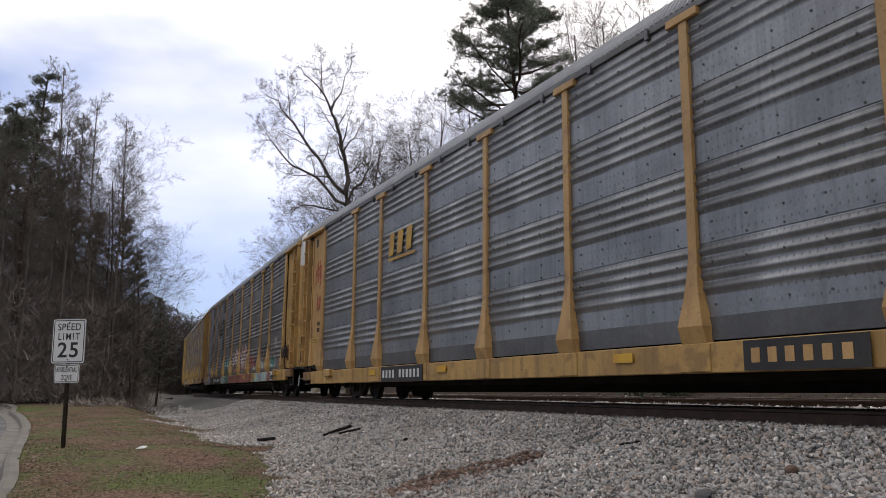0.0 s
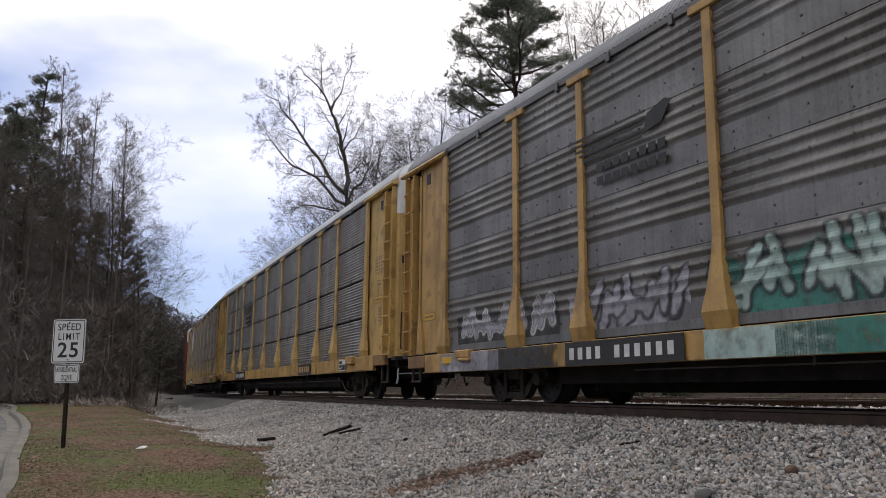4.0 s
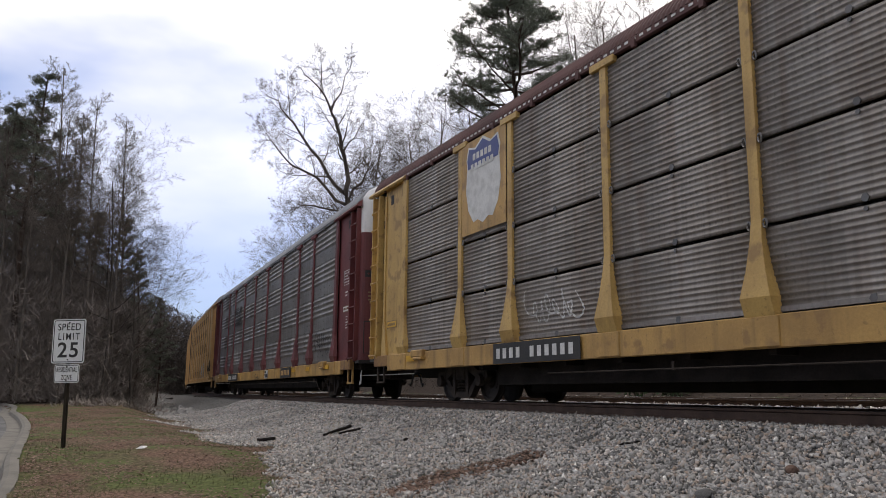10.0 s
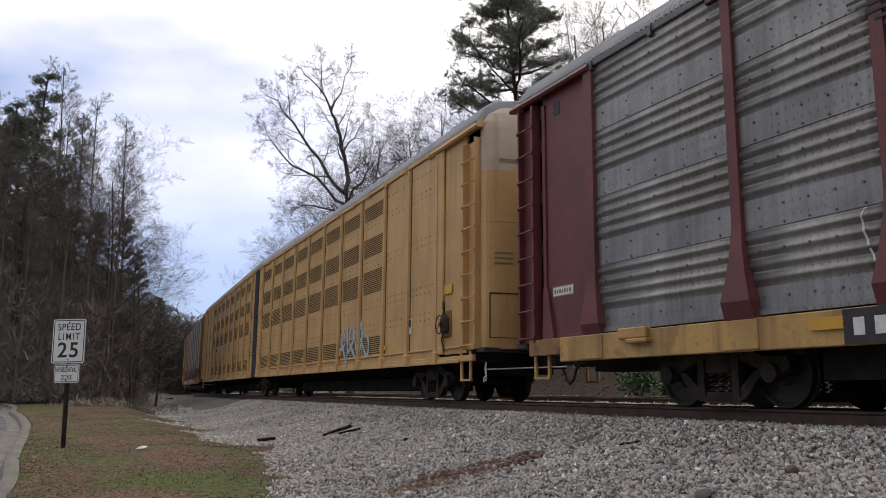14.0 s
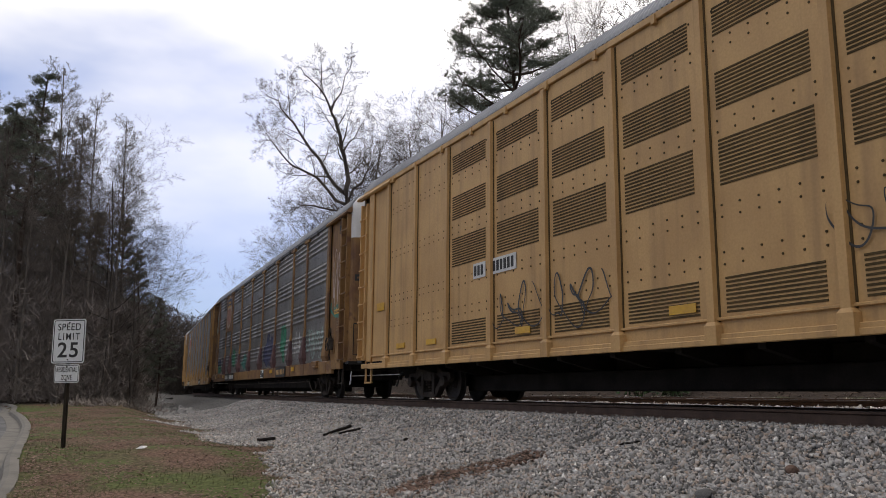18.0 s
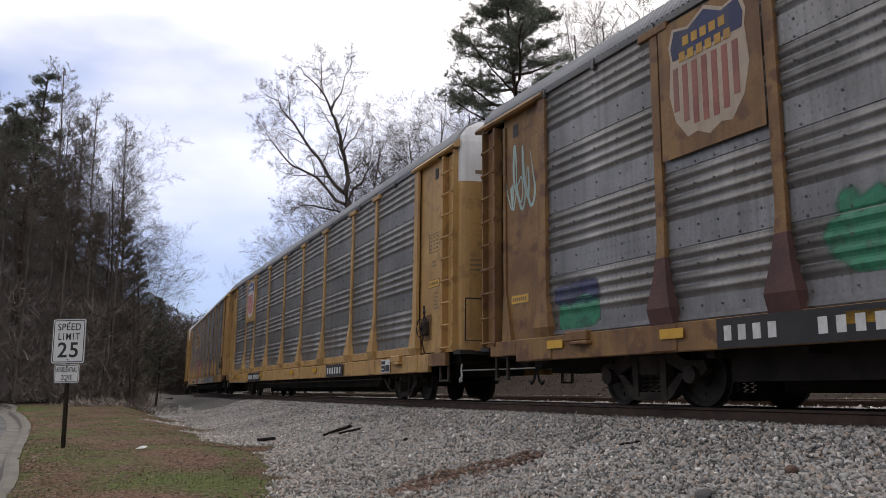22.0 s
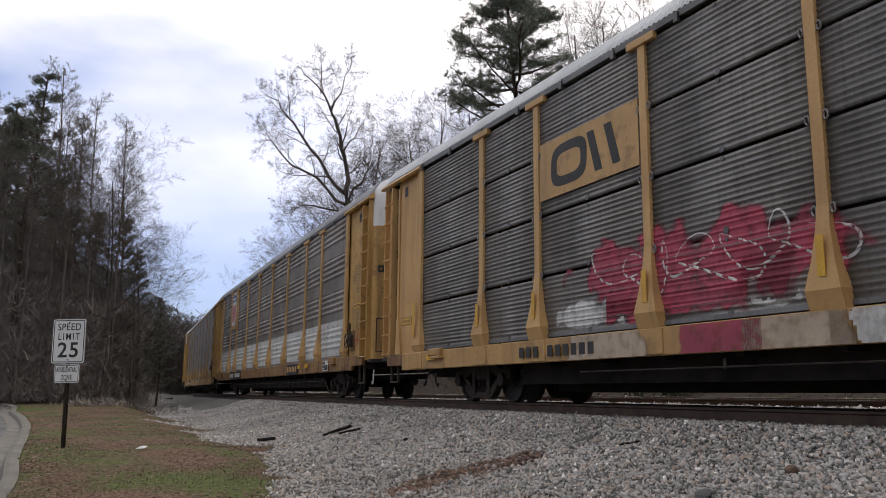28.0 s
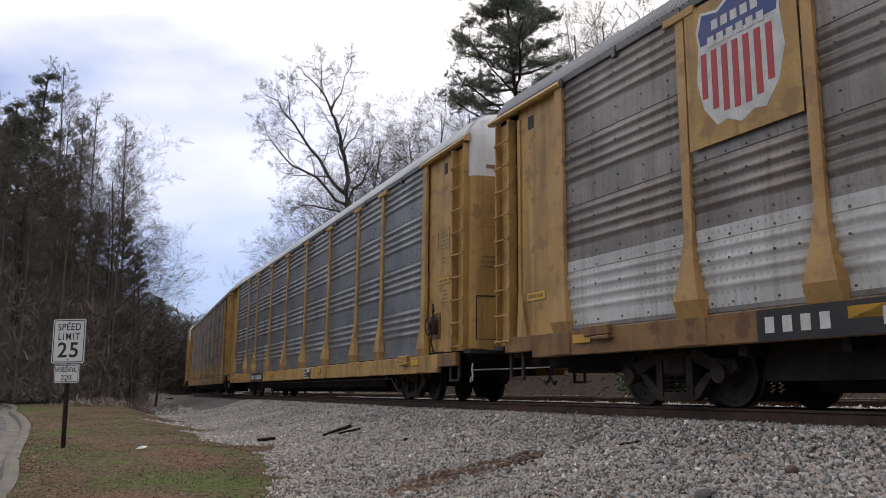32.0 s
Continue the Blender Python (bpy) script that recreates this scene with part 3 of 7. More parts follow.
# ---------------------------------------------------------------- stones, leaves, grass
def scatter_stones():
    rng = np.random.default_rng(11)

    def make(name, count, s0, s1, l0, l1, size, lift, power, label, material):
        s = s0 + (s1 - s0) * rng.random(count) ** power
        lat = l0 + (l1 - l0) * rng.random(count)
        x, y, _ = off(s, lat)
        edge = 5.7 + fbm(x, y, 0.35, 2.0) * 1.5 + fbm(x, y, 1.4, 7.0) * 0.5
        keep = (lat < edge - rng.random(count) * 0.5) & (dirt_patch(x, y) < rng.uniform(0.1, 1.05, count))
        x, y, s = x[keep], y[keep], s[keep]
        z = ground_z(x, y) + unevenness(x, y) * (np.abs(lat[keep]) > 1.6) + lift
        n = len(x)
        base = np.array([(1, 0, 0), (0, 1, 0), (-1, 0, 0), (0, -1, 0), (0, 0, 1), (0, 0, -1)], float)
        v = base[None] * rng.uniform(0.55, 1.15, (n, 6, 1)) + rng.normal(0, 0.18, (n, 6, 3))
        v *= rng.uniform(0.4, 1.5, (n, 1, 3)) * (size * rng.uniform(0.6, 1.35, (n, 1, 1)))
        q = rng.normal(size=(n, 4))
        q /= np.linalg.norm(q, axis=1)[:, None]
        w, a, b, c = q.T
        R = np.stack([1 - 2 * (b * b + c * c), 2 * (a * b - c * w), 2 * (a * c + b * w), 2 * (a * b + c * w), 1 - 2 * (a * a + c * c), 2 * (b * c - a * w), 2 * (a * c - b * w), 2 * (b * c + a * w), 1 - 2 * (a * a + b * b)], 1).reshape(n, 3, 3)
        v = np.einsum("nij,nkj->nki", R, v) + np.stack([x, y, z + size * 0.35], 1)[:, None]
        f = np.array([(0, 1, 4), (1, 2, 4), (2, 3, 4), (3, 0, 4), (1, 0, 5), (2, 1, 5), (3, 2, 5), (0, 3, 5)])
        fs = (f[None] + np.arange(n)[:, None, None] * 6).reshape(-1, 3)
        me = bpy.data.meshes.new(name)
        me.vertices.add(n * 6)
        me.vertices.foreach_set("co", v.ravel())
        me.loops.add(len(fs) * 3)
        me.loops.foreach_set("vertex_index", fs.ravel().astype(np.int32))
        me.polygons.add(len(fs))
        me.polygons.foreach_set("loop_start", np.arange(0, len(fs) * 3, 3, dtype=np.int32))
        me.materials.append(material)
        me.update(calc_edges=True)
        tagged(put(name, me), label, "gravel", kind="stuff")

    m = bpy.data.materials.new("crushed stone ballast")
    m.use_nodes = True
    n, l = m.node_tree.nodes, m.node_tree.links
    p = n["Principled BSDF"]
    p.inputs["Roughness"].default_value = 0.9
    g = n.new("ShaderNodeNewGeometry")
    r = n.new("ShaderNodeValToRGB")
    cr = r.color_ramp
    cr.elements[0].color, cr.elements[1].color = (0.08, 0.078, 0.076, 1), (0.82, 0.8, 0.77, 1)
    for pos, c in ((0.3, (0.25, 0.243, 0.234)), (0.65, (0.45, 0.436, 0.418)), (0.96, (0.38, 0.3, 0.24))):
        e = cr.elements.new(pos)
        e.color = (*c, 1)
    t = n.new("ShaderNodeTexNoise")
    t.inputs["Scale"].default_value, t.inputs["Detail"].default_value = 0.55, 4.0
    tc = n.new("ShaderNodeTexCoord")
    l.new(tc.outputs["Object"], t.inputs["Vector"])
    mr = n.new("ShaderNodeMapRange")
    mr.inputs[1].default_value, mr.inputs[2].default_value, mr.inputs[3].default_value, mr.inputs[4].default_value = 0.35, 0.65, 0.88, 1.18
    l.new(t.outputs["Fac"], mr.inputs[0])
    mx = n.new("ShaderNodeMix")
    mx.data_type, mx.blend_type = "RGBA", "MULTIPLY"
    mx.inputs[0].default_value = 1.0
    l.new(g.outputs["Random Per Island"], r.inputs["Fac"])
    l.new(r.outputs["Color"], mx.inputs[6])
    l.new(mr.outputs[0], mx.inputs[7])
    l.new(mx.outputs[2], p.inputs["Base Color"])
    make("ballast_stones", 150000, 2.0, 36.0, 1.0, 6.6, 0.029, 0.0, 1.3, "pale crushed-granite ballast on the track shoulder", m)
    make("ballast_stones_far", 24000, 2.0, 40.0, -8.8, -0.9, 0.05, 0.0, 1.2, "grey ballast between the two tracks", m)


scatter_stones()


def scatter_cards(name, count, region, size, aspect, upright, material, label, category, seed, accept=None):
    """Loose blades or leaves: small bent pieces strewn over the ground."""
    rng = np.random.default_rng(seed)
    x = rng.uniform(region[0], region[1], count)
    y = region[2] + (region[3] - region[2]) * rng.random(count) ** 1.5
    s, lat = near_track(x, y)
    kd = kerb_dist(x, y)
    ok = (kd < -0.2)
    if accept is not None:
        ok &= accept(x, y, lat, rng)
    x, y = x[ok], y[ok]
    n = len(x)
    z = ground_z(x, y) + unevenness(x, y) + 0.012
    a = rng.uniform(0, 2 * math.pi, n)
    u = np.stack([np.cos(a), np.sin(a), rng.normal(0, 0.15, n)], 1)
    if upright:
        lean = rng.normal(0, 0.35, (n, 2))
        w = np.stack([lean[:, 0], lean[:, 1], np.ones(n)], 1)
    else:
        w = np.stack([-np.sin(a), np.cos(a), rng.normal(0, 0.2, n)], 1)
    sz = size * rng.uniform(0.5, 1.4, n)[:, None]
    c = np.stack([x, y, z], 1)
    p0, p1 = c - u * sz * aspect, c + u * sz * aspect
    if upright:
        v = np.stack([p0, p1, c + w * sz], 1).reshape(-1, 3)
        f = np.arange(n * 3).reshape(-1, 3)
    else:
        up = np.array([0, 0, 1.0]) * sz * 0.3
        v = np.stack([p0 + up, c - w * sz * 0.5, p1 + up, c + w * sz * 0.5], 1).reshape(-1, 3)
        f = np.arange(n * 4).reshape(-1, 4)
    me = mesh_from(name, v, [tuple(q) for q in f.tolist()], [material])
    tagged(put(name, me), label, category, kind="stuff")


def soft_noise(x, y, sc, ph):
    x, y = x * sc, y * sc
    return 0.3 * (np.sin(x * 3.1 + 1.7 * np.sin(y * 2.3 + ph)) + np.sin(y * 3.7 + 1.3 * np.sin(x * 2.9 - ph)) * 0.8 + np.sin((x + y) * 5.3 + ph * 2) * 0.4)


def turf_ok(x, y, lat, rng):
    return (lat > 4.9 + rng.normal(0, 0.7, len(x))) & (soft_noise(x, y, 0.5, 9.0) + rng.normal(0, 0.2, len(x)) > 0.1)


def litter_ok(x, y, lat, rng):
    return (lat > 4.6 + rng.normal(0, 0.6, len(x))) & (soft_noise(x, y, 0.6, 21.0) + rng.normal(0, 0.2, len(x)) > -0.12)


scatter_cards("grass", 125000, (-14, 4, 7.5, 34), 0.03, 0.13, True, GRASSM, "short patchy winter grass between road and track", "grass", 5, turf_ok)
scatter_cards("fallen_leaves", 110000, (-14, 4, 7.5, 32), 0.026, 1.0, False, LEAFM, "dry brown leaves strewn over the lawn", "leaves", 6, litter_ok)
scatter_cards("patch_leaves", 9000, (-0.9, 1.6, 9.0, 11.0), 0.024, 1.0, False, LEAFM, "reddish leaves and earth in a bare patch of ballast", "leaves", 9, lambda x, y, lat, rng: dirt_patch(x, y) > rng.uniform(0.1, 1.3, len(x)))
scatter_cards("bank_leaves", 40000, (0, 34, 9, 48), 0.06, 1.0, False, BANKLEAF, "brown leaf litter on the bank behind the tracks", "leaves", 8, lambda x, y, lat, rng: (lat < -8.4) & (lat > -18))


# ---------------------------------------------------------------- speed sign
def text_mesh(name, body, size, material, parent, at, width=None):
    cu = bpy.data.curves.new(name, "FONT")
    cu.body, cu.size, cu.align_x, cu.align_y = body, size, "CENTER", "CENTER"
    cu.extrude, cu.space_character, cu.offset = 0.0012, 1.3 if body == "LIMIT" else 1.12, size * (0.016 if body == "25" else 0.004)
    tmp = new(name, cu)
    dg = bpy.context.evaluated_depsgraph_get()
    me = bpy.data.meshes.new_from_object(tmp.evaluated_get(dg))
    bpy.data.objects.remove(tmp)
    xs = [v.co.x for v in me.vertices]
    k = (width / (max(xs) - min(xs))) if width else 1.0
    for v in me.vertices:
        v.co = (v.co.x * k, -v.co.z, v.co.y)
    me.materials.clear()
    me.materials.append(material)
    ob = put(name, me, parent)
    ob.location = at
    return ob


def rounded(x0, x1, z0, z1, r, n=5):
    out = []
    for cx, cz, a0 in ((x1 - r, z0 + r, -90), (x1 - r, z1 - r, 0), (x0 + r, z1 - r, 90), (x0 + r, z0 + r, 180)):
        for k in range(n + 1):
            a = radians(a0 + 90 * k / n)
            out.append((cx + r * math.cos(a), cz + r * math.sin(a)))
    return out


def border(b, x0, x1, z0, z1, r, w, y, slot=0):
    o, i = rounded(x0, x1, z0, z1, r), rounded(x0 + w, x1 - w, z0 + w, z1 - w, max(r - w, 0.005))
    n = len(o)
    vs = [(x, y, z) for x, z in o] + [(x, y, z) for x, z in i]
    b.add(vs, [(k, (k + 1) % n, (k + 1) % n + n, k + n) for k in range(n)], slot)


def speed_sign():
    x, y = -6.5, 14.02
    z = float(ground_z([x], [y])[0])
    root = thing("speed_sign", "white speed limit sign and smaller plate on dark steel post", "road sign")
    root.matrix_world = pose(x, y, z + 0.07, 0, 0, -8)
    b = Builder()
    b.add([], [])
    rings = []
    for h in (-0.3, 2.07):
        rings.append([(px, py, h) for px, py in ((-0.04, 0.045), (-0.04, 0.03), (-0.018, 0.03), (-0.014, 0.008), (0.014, 0.008), (0.018, 0.03), (0.04, 0.03), (0.04, 0.045), (0.024, 0.045), (0.02, 0.02), (-0.02, 0.02), (-0.024, 0.045))])
    b.loft(rings)
    part("post", b, POSTM, root)
    b = Builder()
    b.plate(rounded(-0.305, 0.305, 1.35, 2.11, 0.04), -0.002, 0.004)
    s1 = part("sign_plate", b, SIGNW, root)
    b = Builder()
    border(b, -0.288, 0.288, 1.367, 2.093, 0.035, 0.014, -0.0035)
    part("border", b, BLACK, s1)
    text_mesh("lettering", "SPEED", 0.17, BLACK, s1, (0, -0.0045, 1.97), 0.43)
    text_mesh("lettering", "LIMIT", 0.17, BLACK, s1, (0, -0.0045, 1.805), 0.4)
    text_mesh("lettering", "25", 0.36, BLACK, s1, (0, -0.0045, 1.565), 0.38)
    b = Builder()
    b.plate(rounded(-0.23, 0.23, 1.02, 1.33, 0.03), -0.002, 0.004)
    s2 = part("sign_plate", b, SIGNW, root, "small white plate under the speed sign")
    b = Builder()
    border(b, -0.218, 0.218, 1.032, 1.318, 0.025, 0.009, -0.0035)
    part("border", b, BLACK, s2)
    text_mesh("lettering", "RESIDENTIAL", 0.12, BLACK, s2, (0, -0.0045, 1.235), 0.38)
    text_mesh("lettering", "ZONE", 0.12, BLACK, s2, (0, -0.0045, 1.105), 0.2)
    for h in (2.05, 1.41, 1.29, 1.06):
        b = Builder()
        b.disc((0, -0.006, h), (0, 1, 0), 0.012, 0.008, 8)
        part("bolt", b, POSTM, root)


speed_sign()


# ---------------------------------------------------------------- trees
def twig(b, p, q, r0, r1):
    """A thin three-sided piece of a branch."""
    dx, dy, dz = q[0] - p[0], q[1] - p[1], q[2] - p[2]
    ln = math.sqrt(dx * dx + dy * dy + dz * dz) + 1e-9
    ax, ay, az = (dy / ln, -dx / ln, 0.0) if abs(dz) < 0.95 * ln else (1.0, 0.0, 0.0)
    bx, by, bz = (dy * az - dz * ay) / ln, (dz * ax - dx * az) / ln, (dx * ay - dy * ax) / ln
    n = len(b.v)
    for c, r in ((p, r0), (q, r1)):
        for u, w in ((1.0, 0.0), (-0.5, 0.866), (-0.5, -0.866)):
            b.v.append((c[0] + r * (ax * u + bx * w), c[1] + r * (ay * u + by * w), c[2] + r * (az * u + bz * w)))
    b.f += [(n, n + 1, n + 4, n + 3), (n + 1, n + 2, n + 5, n + 4), (n + 2, n, n + 3, n + 5)]
    b.i += [0, 0, 0]


def grow(rng, wood, fine, start, way, length, r, level, last, lift=0.05):
    """A crooked branch with its own side branches, down to the twigs of the last level."""
    n = (7, 6, 5, 4, 3)[level]
    pts, rad = [Vector(start)], [r]
    d = Vector(way).normalized()
    for k in range(n):
        w = 0.17 - 0.015 * level
        d = (d + Vector((rng.gauss(0, w), rng.gauss(0, w), rng.gauss(lift, w * 0.8)))).normalized()
        pts.append(pts[-1] + d * (length / n))
        rad.append(max(r * (1 - 0.85 * (k + 1) / n), 0.0042))
    if level <= 1:
        wood.tube([tuple(q) for q in pts], rad, 5, 0, cap=False)
    else:
        for k in range(n):
            twig(fine, pts[k], pts[k + 1], rad[k], rad[k + 1])
    if level < last:
        sprout(rng, wood, fine, pts, rad, length, (7, 7, 6, 4)[level], level, last, lift)


def sprout(rng, wood, fine, pts, rad, length, count, level, last, lift, low=0.22, reach=0.5):
    """Side branches set alternately along a branch, and a fork at its tip."""
    n = len(pts) - 1
    turn = rng.uniform(0, 2 * math.pi)
    for c in range(count + 1):
        f = min(low + (1 - low) * (c + rng.random() * 0.8) / count, 0.999)
        k = min(int(f * n), n - 1)
        q = pts[k].lerp(pts[k + 1], f * n - k)
        axis = (pts[k + 1] - pts[k]).normalized()
        turn += 2.4 + rng.gauss(0, 0.5)
        side = Matrix.Rotation(turn, 3, axis) @ axis.orthogonal().normalized()
        open_ = rng.uniform(0.55, 1.15)
        grow(rng, wood, fine, q, axis * math.cos(open_) + side * math.sin(open_), length * reach * rng.uniform(0.65, 1.2) * (1.2 - 0.6 * f), max(rad[k] * 0.52, 0.0056), level + 1, last, lift)


def bare_tree(seed, height, limbs, low, reach, rise, last=3, r0=None, top=0.8, bend=0.016):
    """A leafless tree: one crooked stem, limbs from low (a share of the height) up, each reaching and rising."""
    rng = random.Random(seed)
    wood, fine = Builder(), Builder()
    r0 = r0 or height * 0.0085
    pts, rad = [], []
    for k in range(11):
        f = k / 10
        pts.append(Vector((bend * height * math.sin(f * 4 + seed) + rng.gauss(0, 4 * bend), bend * height * math.sin(f * 5 + 2 * seed) + rng.gauss(0, 4 * bend), f * height * top - 0.3)))
        rad.append(r0 * (1 - 0.88 * f ** 0.9) + 0.01)
    wood.tube([tuple(q) for q in pts], rad, 8, 0, cap=False)
    a = rng.uniform(0, 6)
    for c in range(limbs):
        f = low + (0.97 - low) * (c + 0.8 * rng.random()) / limbs
        k = min(int(f * 10), 9)
        q = pts[k].lerp(pts[k + 1], f * 10 - k)
        a += 2.4 + rng.gauss(0, 0.4)
        g = (f - low) / (1 - low)
        ln = height * reach * (1.05 - (0.4 if top < 0.9 else 0.7) * g) * rng.uniform(0.6, 1.2)
        grow(rng, wood, fine, q, (math.cos(a), math.sin(a), rise * (0.5 + 0.9 * g)), ln, rad[k] * 0.5, 0, last)
    return wood, fine


def forked_tree(seed):
    """The tall hardwood: a stem that parts into crooked boughs leaning to one side."""
    rng = random.Random(seed)
    wood, fine = Builder(), Builder()

    def bough(way, r0, r1, count):
        ctl = [Vector((x, y, z)) for x, y, z in way]
        pts = []
        for k in range(len(ctl) - 1):
            for j in range(3):
                pts.append(ctl[k].lerp(ctl[k + 1], j / 3) + Vector((rng.gauss(0, 0.09), rng.gauss(0, 0.12), rng.gauss(0, 0.09))))
        pts.append(ctl[-1])
        n = len(pts) - 1
        rad = [r0 + (r1 - r0) * k / n for k in range(n + 1)]
        wood.tube([tuple(q) for q in pts], rad, 7, 0, cap=False)
        if count:
            total = sum((pts[k + 1] - pts[k]).length for k in range(n))
            sprout(rng, wood, fine, pts, [0.8 * r for r in rad], min(max(total, 3.6), 6.5), round(count * 1.35), 0, 4, 0.06, 0.15, 0.36)

    bough(((0.3, 0, -0.3), (0.15, 0.1, 6.0), (-0.05, 0, 12.2)), 0.27, 0.2, 0)
    bough(((-0.05, 0, 12.0), (-0.2, 0.2, 14.4), (-0.6, 0, 16.4), (-1.15, -0.3, 18.0), (-1.9, 0, 19.7), (-3.3, 0.3, 21.3)), 0.18, 0.02, 11)
    bough(((-1.15, -0.3, 18.0), (-0.4, 0.2, 19.9), (0.1, 0, 21.7)), 0.06, 0.012, 7)
    bough(((-1.8, 0, 19.4), (-2.0, 0.4, 22.0)), 0.045, 0.012, 5)
    bough(((-0.2, 0, 12.4), (-1.9, -0.6, 14.6), (-3.5, -0.9, 17.0), (-4.2, -0.6, 18.3), (-5.3, -0.8, 19.1)), 0.12, 0.016, 11)
    bough(((-3.8, -0.8, 17.6), (-3.9, -1.0, 20.0)), 0.04, 0.01, 5)
    bough(((-0.2, 0, 11.8), (-2.2, 0.7, 13.9), (-3.9, 1.2, 14.8), (-5.2, 1.3, 16.5), (-6.2, 1.6, 16.8)), 0.11, 0.014, 11)
    bough(((-0.1, 0, 11.2), (-2.3, -0.4, 11.9), (-4.0, -1.0, 11.2)), 0.075, 0.012, 8)
    bough(((-0.4, 0.1, 15.6), (0.6, 0.3, 16.9), (1.0, 0.4, 17.9)), 0.05, 0.01, 5)
    bough(((0.0, 0.0, 12.2), (1.0, 0.5, 14.2), (2.0, 0.9, 15.7)), 0.085, 0.012, 8)
    bough(((0.1, 0.0, 10.6), (1.6, -0.5, 12.4), (2.9, -0.8, 13.8)), 0.075, 0.012, 8)
    return wood, fine


def pine_tree(seed, height, bare, width, limbs, pads=8, droop=0.0):
    """A pine: forked limbs that carry flat pads of needle tufts on their outer parts."""
    rng = random.Random(seed)
    nr = np.random.default_rng(seed)
    wood, crown = Builder(), Builder()
    pts, rad = [], []
    for k in range(11):
        f = k / 10
        pts.append(Vector((0.35 * math.sin(f * 4 + seed) - 0.2 * f, 0.3 * math.sin(f * 5 + 2 * seed), f * height - 0.3)))
        rad.append(height * 0.0105 * (1 - 0.88 * f) + 0.015)
    wood.tube([tuple(q) for q in pts], rad, 8, 0, False)
    tufts = []

    def pad(c, size):
        for _ in range(6):
            tufts.append(c + Vector((rng.gauss(0, size), rng.gauss(0, size), rng.gauss(0.06, size * 0.5))))

    a = rng.uniform(0, 6)
    for c in range(limbs):
        f = bare + (0.99 - bare) * (c + rng.random() * 0.7) / limbs
        k = min(int(f * 10), 9)
        base = pts[k].lerp(pts[k + 1], f * 10 - k)
        g = (f - bare) / (1 - bare)
        ln = height * width * (0.55 + 0.45 * math.sin(math.pi * min(g * 0.9 + 0.2, 1.0))) * rng.uniform(0.55, 1.2) * (1.0 - 0.72 * max(g - 0.4, 0) / 0.6)
        a += 2.4 + rng.gauss(0, 0.5)
        d = Vector((math.cos(a), math.sin(a), rng.uniform(0.0, 0.4) + 0.5 * g * g - droop))
        ps = [base]
        for k in range(1, 7):
            ps.append(base + d * (ln * k / 6) + Vector((rng.gauss(0, 0.09), rng.gauss(0, 0.09), 0.14 * ln * (k / 6) ** 2 + rng.gauss(0, 0.07))))
        wood.tube([tuple(q) for q in ps], [0.075 * ln / 4 * (1 - 0.85 * k / 6) + 0.008 for k in range(7)], 4, 0, False)
        pad(ps[6], 0.22)
        for j in range(pads):
            fj = rng.uniform(0.28, 1.0) * 6
            k = min(int(fj), 5)
            q = ps[k].lerp(ps[k + 1], fj - k)
            b = a + rng.choice((-1, 1)) * rng.uniform(0.5, 1.2)
            w = Vector((math.cos(b), math.sin(b), rng.uniform(0.05, 0.5))) * (ln * rng.uniform(0.16, 0.34))
            m = q + w * 0.5 + Vector((rng.gauss(0, 0.06), rng.gauss(0, 0.06), 0.04))
            e = q + w
            for u, v, r in ((q, m, 0.02), (m, e, 0.013)):
                twig(crown, u, v, r, r * 0.7)
            pad(e, 0.21)
            pad(m, 0.15)
    crown.i = [1] * len(crown.f)
    T = np.array([tuple(q) for q in tufts])
    cc = np.repeat(T, 12, 0)
    dd = nr.normal(size=cc.shape)
    dd[:, 2] = np.abs(dd[:, 2]) * 0.8 + 0.1
    dd /= np.linalg.norm(dd, axis=1)[:, None]
    sd = np.cross(dd, nr.normal(size=cc.shape))
    sd /= np.linalg.norm(sd, axis=1)[:, None]
    ln = nr.uniform(0.1, 0.24, (len(cc), 1))
    a0 = cc + nr.normal(0, 0.05, cc.shape)
    v = np.stack([a0 - sd * 0.016, a0 + sd * 0.016, a0 + dd * ln], 1).reshape(-1, 3)
    crown.add([tuple(q) for q in v.tolist()], [tuple(q) for q in np.arange(len(v)).reshape(-1, 3).tolist()], 0)
    return wood, crown


def tree_thing(name, pair, label, bark, leaf):
    root = thing(name, label, "tree")
    part("trunk", pair[0], bark, root, smooth=True)
    part("crown", pair[1], [leaf, bark] if leaf is NEEDLE else leaf, root)
    return root


def plant(root, x, y, scale=1.0, turn=0.0, first=False):
    z = float(ground_z([x], [y])[0])
    m = pose(x, y, z, 0, 0, turn) @ Matrix.Diagonal((scale, scale, scale, 1))
    if first:
        root.matrix_basis = m
        return root
    return copy_thing(root, m)


